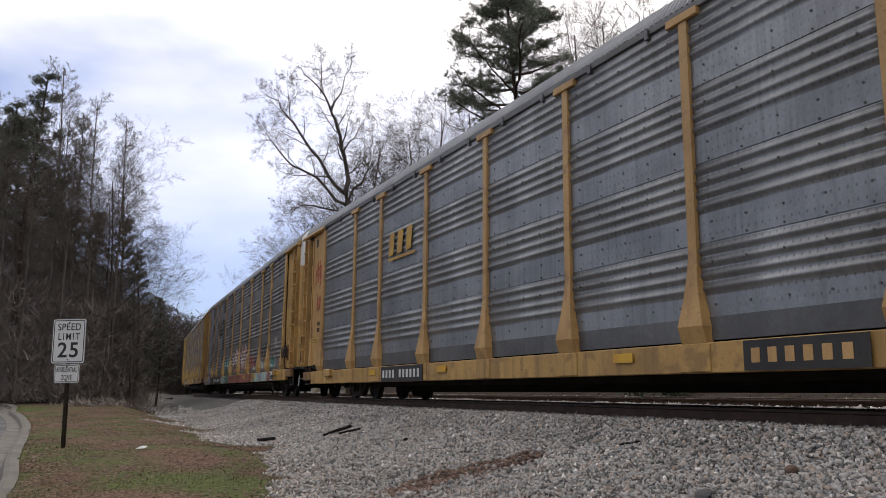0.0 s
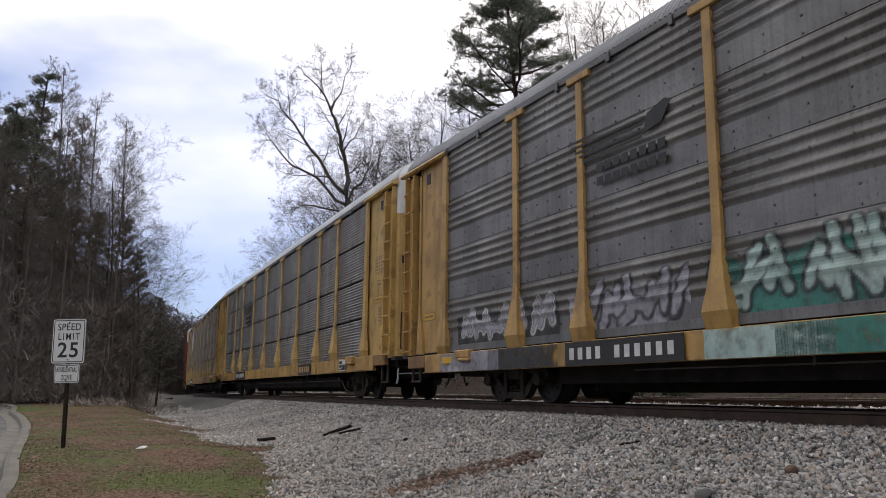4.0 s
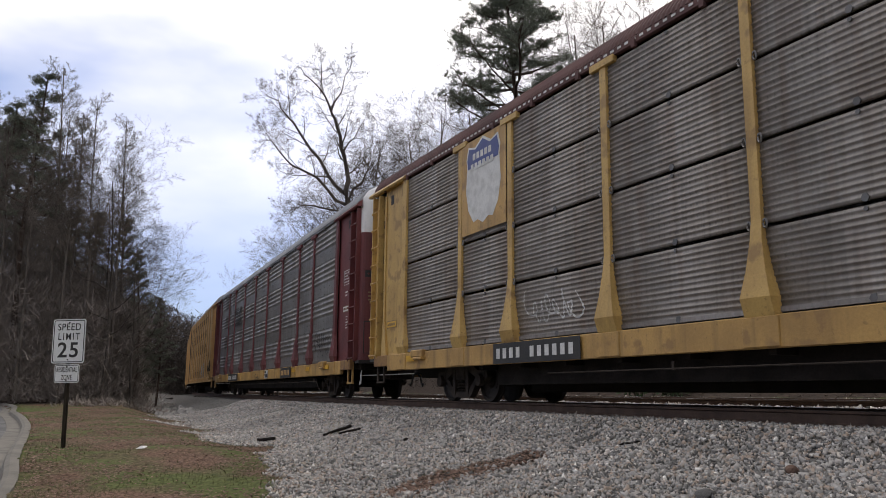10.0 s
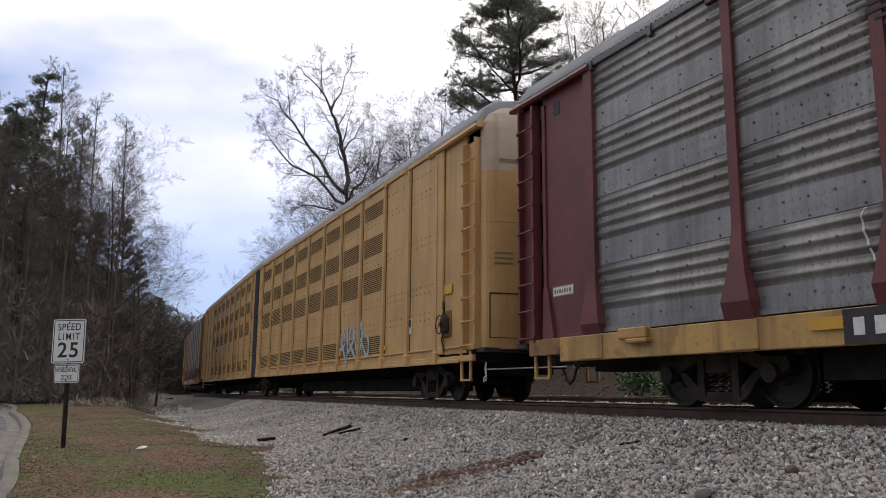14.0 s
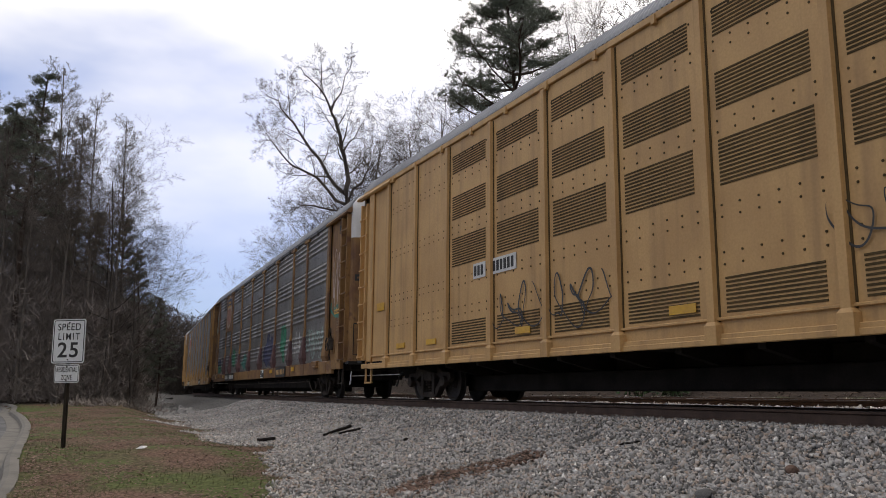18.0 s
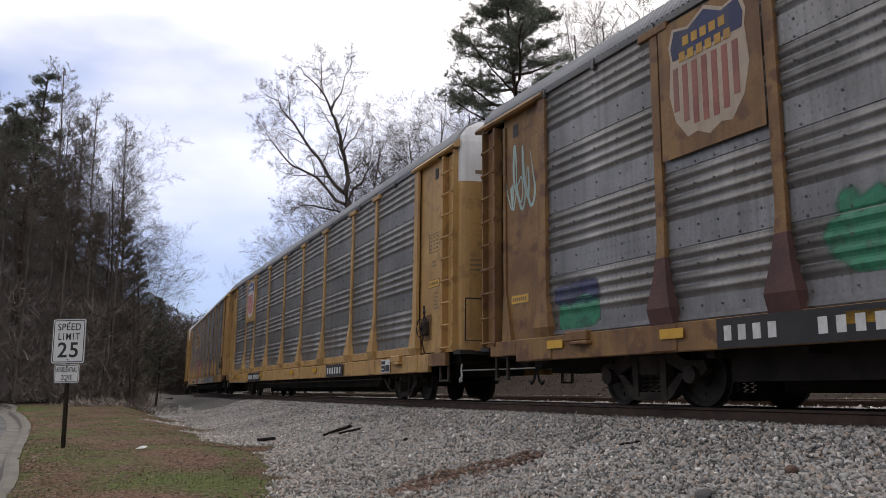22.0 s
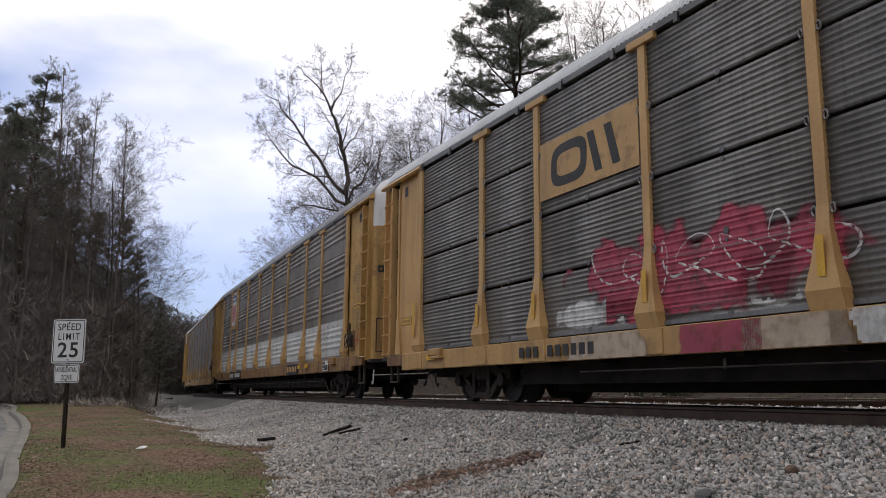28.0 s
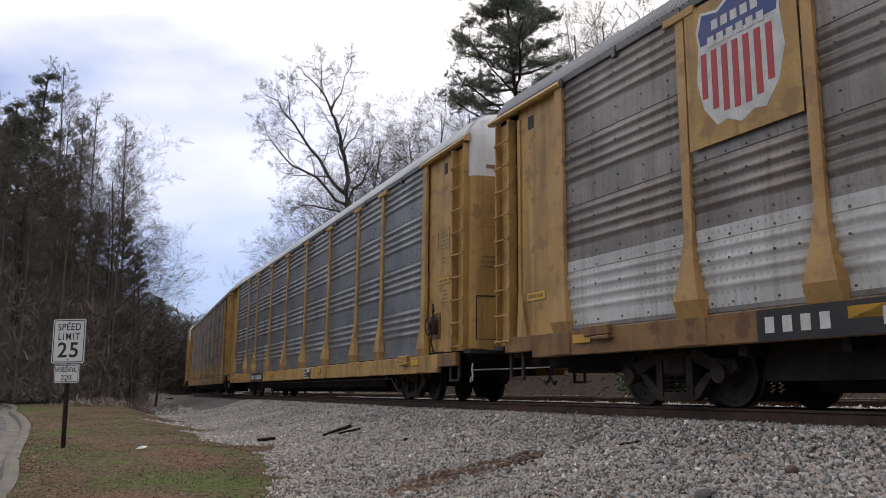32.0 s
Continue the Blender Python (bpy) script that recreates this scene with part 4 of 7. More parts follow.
def woods():
    """Every tree by its foot and height; each kind is grown once, 20 m high, and set out to scale."""
    kinds = {
        "forked": tree_thing("bare_tree", forked_tree(33), "tall forked leafless tree with fine outer twigs", BARK, BARK),
        "spread": tree_thing("bare_tree", bare_tree(21, 20, 17, 0.4, 0.3, 0.75), "leafless hardwood with a spreading crown", BARK, BARK),
        "slender": tree_thing("bare_tree", bare_tree(22, 20, 24, 0.42, 0.17, 1.7, r0=0.1, top=0.93, bend=0.006), "slender leafless tree with pale upright twigs", BARK_PALE, BARK_PALE),
        "reach": tree_thing("bare_tree", bare_tree(25, 20, 18, 0.25, 0.36, 0.45, r0=0.12, bend=0.01), "leafless tree with long side limbs", BARK, BARK_PALE),
        "pine": tree_thing("pine_tree", pine_tree(41, 20, 0.54, 0.19, 56, 10), "tall pine with an open, layered crown", BARK_PINE, NEEDLE),
        "thin": tree_thing("pine_tree", pine_tree(44, 20, 0.5, 0.14, 22, 6), "thin-crowned pine among bare trees", BARK_PINE, NEEDLE),
        "dense": tree_thing("pine_tree", pine_tree(47, 20, 0.2, 0.15, 52, 6, 0.1), "dark pine branched almost to the ground", BARK_PINE, NEEDLE),
    }
    rng = random.Random(77)
    rows = [("forked", -5.95, 50.0, 20.0), ("spread", -2.6, 61.0, 23.0), ("pine", 4.15, 45.0, 23.2)]
    # behind the train
    rows += [("spread", -4.8, 60, 22.8), ("spread", 0.0, 60, 24.0), ("reach", -1.2, 63, 22.8), ("spread", -7.2, 61, 19.7), ("spread", -5.6, 64, 22.4), ("reach", -8.4, 60, 17.4), ("spread", -9.9, 60, 16.4), ("spread", -11.0, 61, 14.8), ("reach", -12.2, 60, 13.4), ("spread", -12.9, 62, 12.3), ("reach", -6.4, 57, 17.4), ("spread", -3.6, 58, 19.6), ("spread", 2.2, 62, 24.1), ("spread", 10.2, 58, 28.6), ("spread", 12.8, 60, 30.2), ("reach", 8.6, 62, 26.9), ("spread", 15.2, 58, 29.7), ("reach", 12.5, 50, 24.6), ("slender", 15.5, 44, 22.0), ("reach", 20, 42, 22.4), ("slender", 26, 38, 18.0), ("pine", 17, 50, 20.0)]
    # the wood beyond the lawn
    rows += [("thin", -22.1, 42, 18.0), ("thin", -24.2, 43, 16.6), ("thin", -26.5, 45, 18.2), ("slender", -23.3, 43, 16.8), ("slender", -24.8, 44, 17.2), ("slender", -20.7, 42, 19.8), ("slender", -20.0, 43, 17.0), ("slender", -18.7, 42, 17.6), ("slender", -17.6, 43, 16.8), ("slender", -18.2, 45, 16.0), ("slender", -21.5, 41, 17.0), ("slender", -22.8, 41, 15.5), ("slender", -19.4, 41, 15.0), ("reach", -17.6, 42, 14.8), ("reach", -16.9, 44, 11.0), ("reach", -18.6, 44, 13.6), ("reach", -19.8, 45, 14.5), ("dense", -16.4, 46.5, 6.4), ("dense", -17.5, 46, 8.8), ("dense", -18.8, 47, 10.6), ("dense", -20.4, 47, 11.0), ("dense", -22.6, 47, 11.5), ("reach", -25.0, 46, 13.8), ("dense", -28.0, 45, 12.0), ("slender", -25.0, 40, 14.0), ("slender", -27.0, 42, 15.0), ("reach", -21.4, 48, 13.0), ("slender", -24.0, 48, 16.0), ("slender", -26.5, 50, 16.5), ("pine", -28.0, 52, 18.5), ("reach", -30.5, 44, 14.0), ("dense", -25.6, 55, 13.0), ("dense", -28.5, 58, 15.0), ("slender", -24.6, 56, 15.0), ("slender", -33.0, 48, 16.0), ("pine", -34.0, 52, 17.0), ("slender", -21.2, 44, 17.0), ("reach", -23.2, 43, 13.0), ("slender", -26.0, 44, 14.0)]
    # low wood between the street's bend and the far track
    for k in range(22):
        x, y, _ = off(64 + 2.2 * k, 6.5 + 3.0 * (k % 4) + rng.uniform(-0.8, 0.8))
        rows.append((("dense", "reach", "spread", "dense")[k % 4], float(x), float(y), rng.uniform(4.2, 5.6) + 0.09 * k))
    # unseen trees added behind the viewer, to darken what the train's side reflects
    for k in range(26):
        rows.append((("slender", "dense", "reach", "dense")[k % 4], -62 + 5.0 * k + rng.uniform(-2, 2), -24 - rng.uniform(0, 14), rng.uniform(12, 17)))
    first = set()
    late = []
    for kind, x, y, h in rows:
        turn = (0.0 if kind == "forked" else 200.0) if kind not in first else rng.uniform(0, 360)
        if kind not in first:
            first.add(kind)
            late.append((kind, x, y, h / 20, turn))
        else:
            plant(kinds[kind], x, y, h / 20, turn)
    for kind, x, y, sc, turn in late:
        plant(kinds[kind], x, y, sc, turn, True)


woods()


def thicket(name, count, cells, length, material, label, seed, thick=0.012):
    """Dense bare brush and thin stems, too many to count."""
    rng = np.random.default_rng(seed)
    cells = np.array(cells, float)
    k = rng.integers(0, len(cells), count)
    x = cells[k, 0] + rng.normal(0, 1, count) * cells[k, 2]
    y = cells[k, 1] + rng.normal(0, 1, count) * cells[k, 2]
    z0 = ground_z(x, y)
    z = z0 + cells[k, 3] * rng.random(count) ** 1.3
    d = rng.normal(size=(count, 3))
    d[:, 2] = np.abs(d[:, 2]) * 0.9 + 0.35
    d /= np.linalg.norm(d, axis=1)[:, None]
    sd = np.cross(d, rng.normal(size=(count, 3)))
    sd /= np.linalg.norm(sd, axis=1)[:, None]
    ln = length * rng.uniform(0.5, 1.5, (count, 1))
    c = np.stack([x, y, z], 1)
    th = thick * rng.uniform(0.6, 2.0, (count, 1))
    bend_ = c + d * ln * 0.5 + rng.normal(0, 0.12, (count, 3)) * length
    v = np.stack([c - sd * th, c + sd * th, bend_ + sd * th * 0.7, bend_ - sd * th * 0.7, c + d * ln], 1).reshape(-1, 3)
    b = np.arange(count)[:, None] * 5
    f = [tuple(q) for q in (b + np.array([0, 1, 2, 3])).tolist()] + [tuple(q) for q in (b + np.array([3, 2, 4])).tolist()]
    tagged(put(name, mesh_from(name, v, f, [material])), label, "brush", kind="stuff")


FAR = ((-33, 104, 9), (-36, 102, 10), (-40, 100, 10), (-45, 97, 10), (-51, 94, 11), (-38, 112, 11), (-44, 112, 12), (-52, 108, 13), (-60, 100, 13), (-34, 112, 10))
thicket("undergrowth", 118000, [(x, y, 0.9, h) for x, y, h in ((-19.0, 42.5, 5), (-21.0, 42.0, 6), (-23.0, 42.0, 7), (-25.2, 42.0, 7), (-27.5, 42.0, 7), (-18.6, 45, 5), (-19.2, 46, 7), (-20.2, 45, 6.5), (-21.4, 45, 7), (-23, 44, 8), (-24.5, 45, 9), (-27, 45, 10), (-30, 45, 11), (-34, 47, 11), (-20.2, 50, 5), (-22.6, 52, 7), (-25, 54, 9), (-28, 55, 11))], 0.75, BRUSH, "dense brown winter undergrowth in the wood", 91, 0.011)
thicket("far_woods", 70000, [(x, y, 2.4, h) for x, y, h in FAR], 0.6, BRUSH_DARK, "distant brown winter wood on the rise", 92, 0.035)
# next thicket: unseen, added behind the viewer to hold back light
thicket("rear_woods", 24000, [(x, y, 4.0, 11) for x in range(-66, 67, 6) for y in (-24, -30)], 2.6, BRUSH, "unseen bare brush added behind the viewer to block low sky light", 94, 0.09)
thicket("track_brush", 14000, [(x, y, 3.0, h) for x, y, h in ((-14, 84, 3), (-4, 74, 3), (5, 66, 4), (13, 58, 4), (21, 50, 4), (29, 42, 4), (35, 34, 4))], 1.5, BRUSH, "bare brush on the bank behind the tracks", 93, 0.025)

bank_cells = [(*[float(v) for v in off(s, -10.6 - 1.2 * (k % 3))[:2]], 0.9, 1.1 + 0.5 * (k % 2)) for k, s in enumerate(range(-26, 60, 2))]
thicket("bank_brush", 9000, bank_cells, 0.4, BRUSH_DARK, "low bare brush on the leafy bank", 97, 0.01)

# ---------------------------------------------------------------- debris on the ballast and lawn
def debris():
    def log(x0, y0, x1, y1, r, label):
        rng = random.Random(int(abs(x0) * 100))
        b = Builder()
        pts = []
        for k in range(6):
            f = k / 5
            x, y = x0 + (x1 - x0) * f, y0 + (y1 - y0) * f
            pts.append((x, y, float(ground_z([x], [y])[0]) + r * 0.5 + 0.03 + rng.uniform(-0.01, 0.01)))
        b.tube(pts, [r * rng.uniform(0.4, 0.75) for _ in pts], 7)
        tagged(part("charred_log", b, LOGM, None), label, "log")

    log(-2.42, 16.5, -1.98, 17.3, 0.055, "short blackened timber lying on the ballast")
    log(-2.1, 16.35, -1.7, 16.6, 0.045, "short blackened timber lying on the ballast")
    log(-3.86, 16.95, -3.5, 17.05, 0.06, "short blackened timber at the ballast's foot")
    log(2.12, 10.05, 2.36, 9.98, 0.02, "small dark stick on the ballast")
    log(-24.2, 62.0, -22.6, 68.0, 0.12, "dark fallen pole beside the track")
    for x, y, r, m, lb in ((2.22, 7.12, 0.08, ASPHALT, "dark rock among the ballast"), (3.12, 7.48, 0.06, LEAFM, "reddish rock among the ballast"), (-0.66, 13.97, 0.05, LOGM, "dark clod on the ballast")):
        bm = bmesh.new()
        bmesh.ops.create_icosphere(bm, subdivisions=2, radius=r)
        for v in bm.verts:
            v.co *= 1 + 0.35 * noise.noise(v.co * 14 + Vector((x, y, 0)))
            v.co.z *= 0.7
        me = bpy.data.meshes.new("rock")
        bm.to_mesh(me)
        bm.free()
        me.materials.append(m)
        tagged(put("rock", me, at=(x, y, float(ground_z([x], [y])[0]) + r * 0.45)), lb, "rock")
    b = Builder()
    z = float(ground_z([-5.0], [13.6])[0]) + 0.03
    b.add([(-5.09, 13.6, z), (-4.93, 13.57, z + 0.01), (-4.92, 13.68, z + 0.035), (-5.07, 13.7, z + 0.02), (-5.0, 13.63, z + 0.05)], [(0, 1, 4), (1, 2, 4), (2, 3, 4), (3, 0, 4)])
    tagged(part("paper_scrap", b, LITTER_W, None), "white paper scrap lying on the lawn", "litter")
    # brush pile and broken rock at the end of the lawn
    thicket("brush_pile", 500, [(-14.6, 35.5, 0.7, 0.15), (-15.6, 35.8, 0.6, 0.12), (-13.4, 36.2, 0.6, 0.12)], 0.35, BRUSH, "low heap of cut brush at the lawn's end", 95, 0.02)
    rng = np.random.default_rng(12)
    b = Builder()
    for k in range(260):
        s, lat = rng.uniform(36, 74), rng.uniform(3.6, 5.8)
        x, y, _ = off(s, lat)
        r = rng.uniform(0.07, 0.2)
        z = float(ground_z([x], [y])[0])
        q = [(x + r * math.cos(a) * rng.uniform(0.7, 1.2), y + r * math.sin(a) * rng.uniform(0.7, 1.2), z) for a in np.arange(0, 6.2, 1.05)]
        t = [(x + r * 0.5 * math.cos(a), y + r * 0.5 * math.sin(a), z + r * rng.uniform(0.6, 1.0)) for a in np.arange(0, 6.2, 1.05)]
        b.loft([q, t])
    tagged(part("rubble", b, STONE, None), "pale broken rock beside the far ballast", "rubble", kind="stuff")


debris()


def shrub(x, y, r, seed):
    rng = np.random.default_rng(seed)
    z = float(ground_z([x], [y])[0])
    root = thing("evergreen_shrub", "low glossy green shrub behind the tracks", "shrub")
    root.location = (x, y, z)
    b = Builder()
    for k in range(7):
        a = k * 0.9
        b.tube([(0, 0, -0.05), (r * 0.5 * math.cos(a), r * 0.5 * math.sin(a), r * 0.8)], [0.02, 0.008], 4)
    part("stems", b, BARK, root)
    n = 700
    c = rng.normal(0, 0.42, (n, 3)) * (r, r, r * 0.7) + (0, 0, r * 0.75)
    c[:, 2] = np.abs(c[:, 2])
    u = rng.normal(size=(n, 3))
    u /= np.linalg.norm(u, axis=1)[:, None]
    w = np.cross(u, rng.normal(size=(n, 3)))
    w /= np.linalg.norm(w, axis=1)[:, None]
    v = np.stack([c - u * 0.09, c + w * 0.035, c + u * 0.09, c - w * 0.035], 1).reshape(-1, 3)
    put("foliage", mesh_from("foliage", v, [tuple(q) for q in np.arange(4 * n).reshape(-1, 4).tolist()], [SHRUB]), root)


shrub(6.3, 26.6, 0.75, 5)
shrub(7.3, 26.0, 0.6, 6)


# ---------------------------------------------------------------- autorack cars
# local axes: x towards the train's head, -y the side that faces the road, z up from the rail
POSTS = (9.15, 7.1, 4.22, 1.38, -1.42, -4.26, -7.1, -9.1)
ENDS = (12.0, -12.0)
Z0, Z1 = 1.1, 5.25
CACHE = {}


def shared(key, make):
    if key not in CACHE:
        CACHE[key] = make()
    return CACHE[key]


def rib_line(kind):
    """(z, depth) of the sheet's ribs; depth grows outwards."""
    out = []
    if kind == "broad":
        out = [(Z1 + 0.02, 0.0)]
        for g in range(4):
            z = Z1 - 0.03 - g * 1.055
            out.append((z, 0.004))
            for r in range(4):
                for f in (0.06, 0.22, 0.32, 0.42, 0.5, 0.58, 0.68, 0.78, 0.94):
                    out.append((z - (r + f) * 0.162, 0.002 + 0.026 * math.sin(math.pi * f) ** 3))
            out += [(z - 0.66, 0.0), (z - 1.035, 0.0), (z - 1.038, -0.012), (z - 1.05, -0.012)]
        out = [q for q in out if q[0] > Z0] + [(Z0, 0.0)]
    elif kind == "low":
        z = Z1
        out = [(Z1, 0.0)]
        while z - 0.16 > Z0:
            out += [(z - 0.05, 0.0), (z - 0.075, 0.02), (z - 0.115, 0.02), (z - 0.14, 0.0)]
            z -= 0.16
        out.append((Z0, 0.0))
    return out


def fine_line(h):
    n = max(int(round(h / 0.076)), 2)
    st = h / n
    out = []
    for k in range(n):
        for f in (0.0, 0.24, 0.38, 0.5, 0.62, 0.76):
            out.append((h - (k + f) * st, (0.018 if k % 3 else 0.011) * math.sin(math.pi * f) ** 3))
    out.append((0.0, 0.0))
    return out


def depth_table(kind):
    def make():
        line = fine_line((Z1 - Z0) / 4 - 0.05) if kind == "fine" else rib_line(kind)
        return [q[0] for q in line[::-1]], [q[1] for q in line[::-1]]
    return shared(("depth", kind), make)


def sheet_depth(kind, z):
    return float(np.interp((z - Z0) % ((Z1 - Z0) / 4) if kind == "fine" else z, *depth_table(kind)))


def sheet_mesh(kind, w, line, split, mats, bolts=()):
    def make():
        b = Builder()
        if split:
            zs = [q[0] for q in line]
            d = float(np.interp(split, zs[::-1], [q[1] for q in line[::-1]]))
            line2 = sorted(line + [(split, d)], key=lambda q: -q[0])
        else:
            line2 = line
        n = len(line2)
        vs = []
        for z, d in line2:
            vs += [(-w / 2, -d, z), (w / 2, -d, z), (-w / 2, 0.04, z), (w / 2, 0.04, z)]
        for k in range(n - 1):
            a, c = 4 * k, 4 * k + 4
            slot = 1 if (split and line2[k][0] <= split + 1e-6) else 0
            b.i += [slot] * 4
            b.f += [(a, c, c + 1, a + 1), (a + 2, a + 3, c + 3, c + 2), (a, a + 2, c + 2, c), (a + 1, c + 1, c + 3, a + 3)]
        b.v = vs
        e = 4 * (n - 1)
        b.add([], [])
        b.f += [(0, 1, 3, 2), (e, e + 2, e + 3, e + 1)]
        b.i += [0, 1 if split else 0]
        for bx, bz, r in bolts:
            d = float(np.interp(bz, [q[0] for q in line[::-1]], [q[1] for q in line[::-1]]))
            b.disc((bx, -d - 0.006, bz), (0, 1, 0), r, 0.014, 6, len(mats) - 1)
        me = b.mesh("panel", mats)
        soft_face = np.zeros(len(me.polygons), dtype=bool)
        for k in range(n - 1):
            soft_face[4 * k] = abs(line2[k][1] - line2[k + 1][1]) > 1e-4 and line2[k][1] > -0.001 and line2[k + 1][1] > -0.001
        me.polygons.foreach_set("use_smooth", soft_face)
        return me
    return shared(("sheet", kind, round(w, 3), len(line), round(split or 0, 2), tuple(m.name for m in mats), len(bolts)), make)


def post_mesh(material, foot=None, up=0.0):
    def make():
        b = Builder()
        rings = []
        for z, hw, out in ((0.955 + up, 0.25, 0.085), (1.17 + up, 0.25, 0.15), (1.5 + up, 0.16, 0.11), (1.85 + up, 0.1, 0.075), (2.1 + up, 0.085, 0.05), (5.2, 0.085, 0.045)):
            rings.append([(-hw, 0.0, z), (-hw * 0.9, -out, z), (hw * 0.9, -out, z), (hw, 0.0, z)])
        b.loft(rings)
        b.i[:12] = [1 if foot else 0] * 12
        b.box(-0.3, 0.3, -0.075, 0.02, 5.16, 5.28, bev=0.01)
        return b.mesh("side_post", [material, foot or material])
    return shared(("post", material.name, foot.name if foot else "", up), make)


def clip_mesh():
    def make():
        b = Builder()
        b.tube([(0.028 * math.cos(a), -0.01, 0.055 * math.sin(a)) for a in np.linspace(0, 2 * math.pi, 11)], 0.013, 5, cap=False)
        return b.mesh("panel_clip", [GALV])
    return shared("clip", make)


def end_post_mesh(material, up=0.0):
    def make():
        b = Builder()
        rings = []
        for z, hw, out in ((0.955 + up, 0.24, 0.06), (1.12 + up, 0.25, 0.12), (1.7 + up, 0.125, 0.07), (5.25, 0.12, 0.05)):
            rings.append([(-hw, 0.0, z), (-hw * 0.9, -out, z), (hw * 0.9, -out, z), (hw, 0.0, z)])
        b.loft(rings)
        return b.mesh("end_post", [material])
    return shared(("endpost", material.name, up), make)


def sill_mesh(material, up=0.0, half=13.75):
    def make():
        b = Builder()
        b.box(-half + 0.9, half - 0.9, -0.05, 0.05, 0.585 + up, 0.965 + up, bev=0.012)
        b.box(-half, -half + 0.9, -0.05, 0.05, 0.7 + up, 0.965 + up, 1, bev=0.012)
        b.box(half - 0.9, half, -0.05, 0.05, 0.7 + up, 0.965 + up, 1, bev=0.012)
        for u in (*POSTS, *ENDS):
            b.box(u - 0.27, u + 0.27, -0.068, 0.0, 0.6 + up, 0.955 + up, bev=0.01)
        for u in (11.0, -11.0):
            b.box(u - 0.3, u + 0.3, -0.13, 0.0, 0.84 + up, 1.0 + up, bev=0.02)
            b.box(u - 0.1, u + 0.34, -0.16, 0.0, 0.78 + up, 0.84 + up, bev=0.015)
        return b.mesh("side_sill", [material, YELLOW_RUST])
    return shared(("sill", material.name, up), make)


def ledge_mesh(material, up, w):
    """A length of angle between sill and sheets, from post to post or over the whole side."""
    def make():
        b = Builder()
        if w < 20:
            b.box(-w / 2, w / 2, -0.045, 0.02, 0.985 + up, 1.17 + up, bev=0.01)
        else:
            b.box(-w / 2, w / 2, -0.012, 0.03, 0.99 + up, max(1.12, 1.05 + up))
        return b.mesh("ledge", [material])
    return shared(("ledge", material.name, up, round(w, 3)), make)


def roof_mesh(material, half=14.1, lift=0.0):
    def make():
        b = Builder()
        cross = [(y, z + lift) for y, z in ((-1.53, 5.36), (-1.49, 5.46), (-1.33, 5.68), (-1.12, 5.82), (-0.6, 5.92), (0, 5.95), (0.6, 5.92), (1.12, 5.82), (1.33, 5.68), (1.49, 5.46), (1.53, 5.36))]
        rings = []
        x = -half
        while x < half:
            for dx, up in ((0.0, 0.0), (0.025, 0.03), (0.06, 0.03), (0.085, 0.0)):
                rings.append([(min(x + dx, half), y * (1 + up * 0.3), z + up) for y, z in cross])
            x += 0.105
        rings.append([(half, y, z) for y, z in cross])
        b.loft(rings, 0, close=False, cap=False)
        n = len(cross)
        b.add([(sx * half, y, z) for sx in (-1, 1) for y, z in cross], [tuple(range(n)), tuple(range(2 * n - 1, n - 1, -1))])
        return b.mesh("roof", [material])
    return shared(("roof", material.name, half, lift), make)


def top_rail_mesh(material, half=14.0, lift=0.0):
    def make():
        b = Builder()
        b.box(-half, half, -0.035, 0.05, 5.26 + lift, 5.37 + lift, bev=0.01)
        for u in np.arange(-half + 0.7, half, 1.4):
            b.box(u - 0.04, u + 0.04, -0.06, 0.0, 5.2 + lift, 5.34 + lift)
        return b.mesh("top_rail", [material])
    return shared(("toprail", material.name, half, lift), make)


def end_plate_mesh(material, back=False):
    """Side plate of the end bay, between the last panel and the gap before the ladder."""
    def make():
        b = Builder()
        b.box(0.0, 1.36, 0.0, 0.05, 1.0, 5.27)
        b.box(1.27, 1.36, -0.035, 0.0, 1.0, 5.1, bev=0.008)
        b.loft([[(x0, -o, z), (1.36, -o, z), (1.36, 0.0, z), (x0, 0.0, z)] for z, x0, o in ((1.0, 1.02, 0.07), (1.9, 1.24, 0.04))])
        b.box(0.14, 1.0, -0.02, 0.0, 1.02, 1.1, bev=0.008)
        b.box(0.2, 1.05, 0.02, 0.06, 0.9, 1.0, slot=1)
        b.box(0.85, 1.02, -0.008, 0.0, 4.82, 5.06, slot=1)
        for z in (1.5, 2.4, 3.3, 4.2, 5.0):
            b.disc((0.18, -0.004, z), (0, 1, 0), 0.014, 0.012, 6)
        return (b.mirrored(1.36) if back else b).mesh("end_plate", [material, BLACK])
    return shared(("endplate", material.name, back), make)


def hinge_mesh():
    """Dark door track and hinges in the gap beside the ladder."""
    def make():
        b = Builder()
        b.box(0.0, 0.05, 0.06, 0.1, 0.98, 5.2)
        for z in (1.5, 2.5, 3.4, 4.3, 4.9):
            b.box(-0.05, 0.12, 0.0, 0.07, z, z + 0.16, bev=0.01)
            b.disc((0.03, -0.01, z + 0.08), (0, 0, 1), 0.03, 0.22, 8)
        return b.mesh("door_track", [UNDER])
    return shared("doortrack", make)


def brow_mesh(material):
    def make():
        b = Builder()
        rings = []
        for x in (-0.25, 2.12):
            rings.append([(x, 0.0, 5.24), (x, -0.13, 5.22), (x, -0.16, 5.26), (x, -0.13, 5.31), (x, 0.0, 5.42)])
        b.loft(rings)
        return b.mesh("brow", [material])
    return shared(("brow", material.name), make)


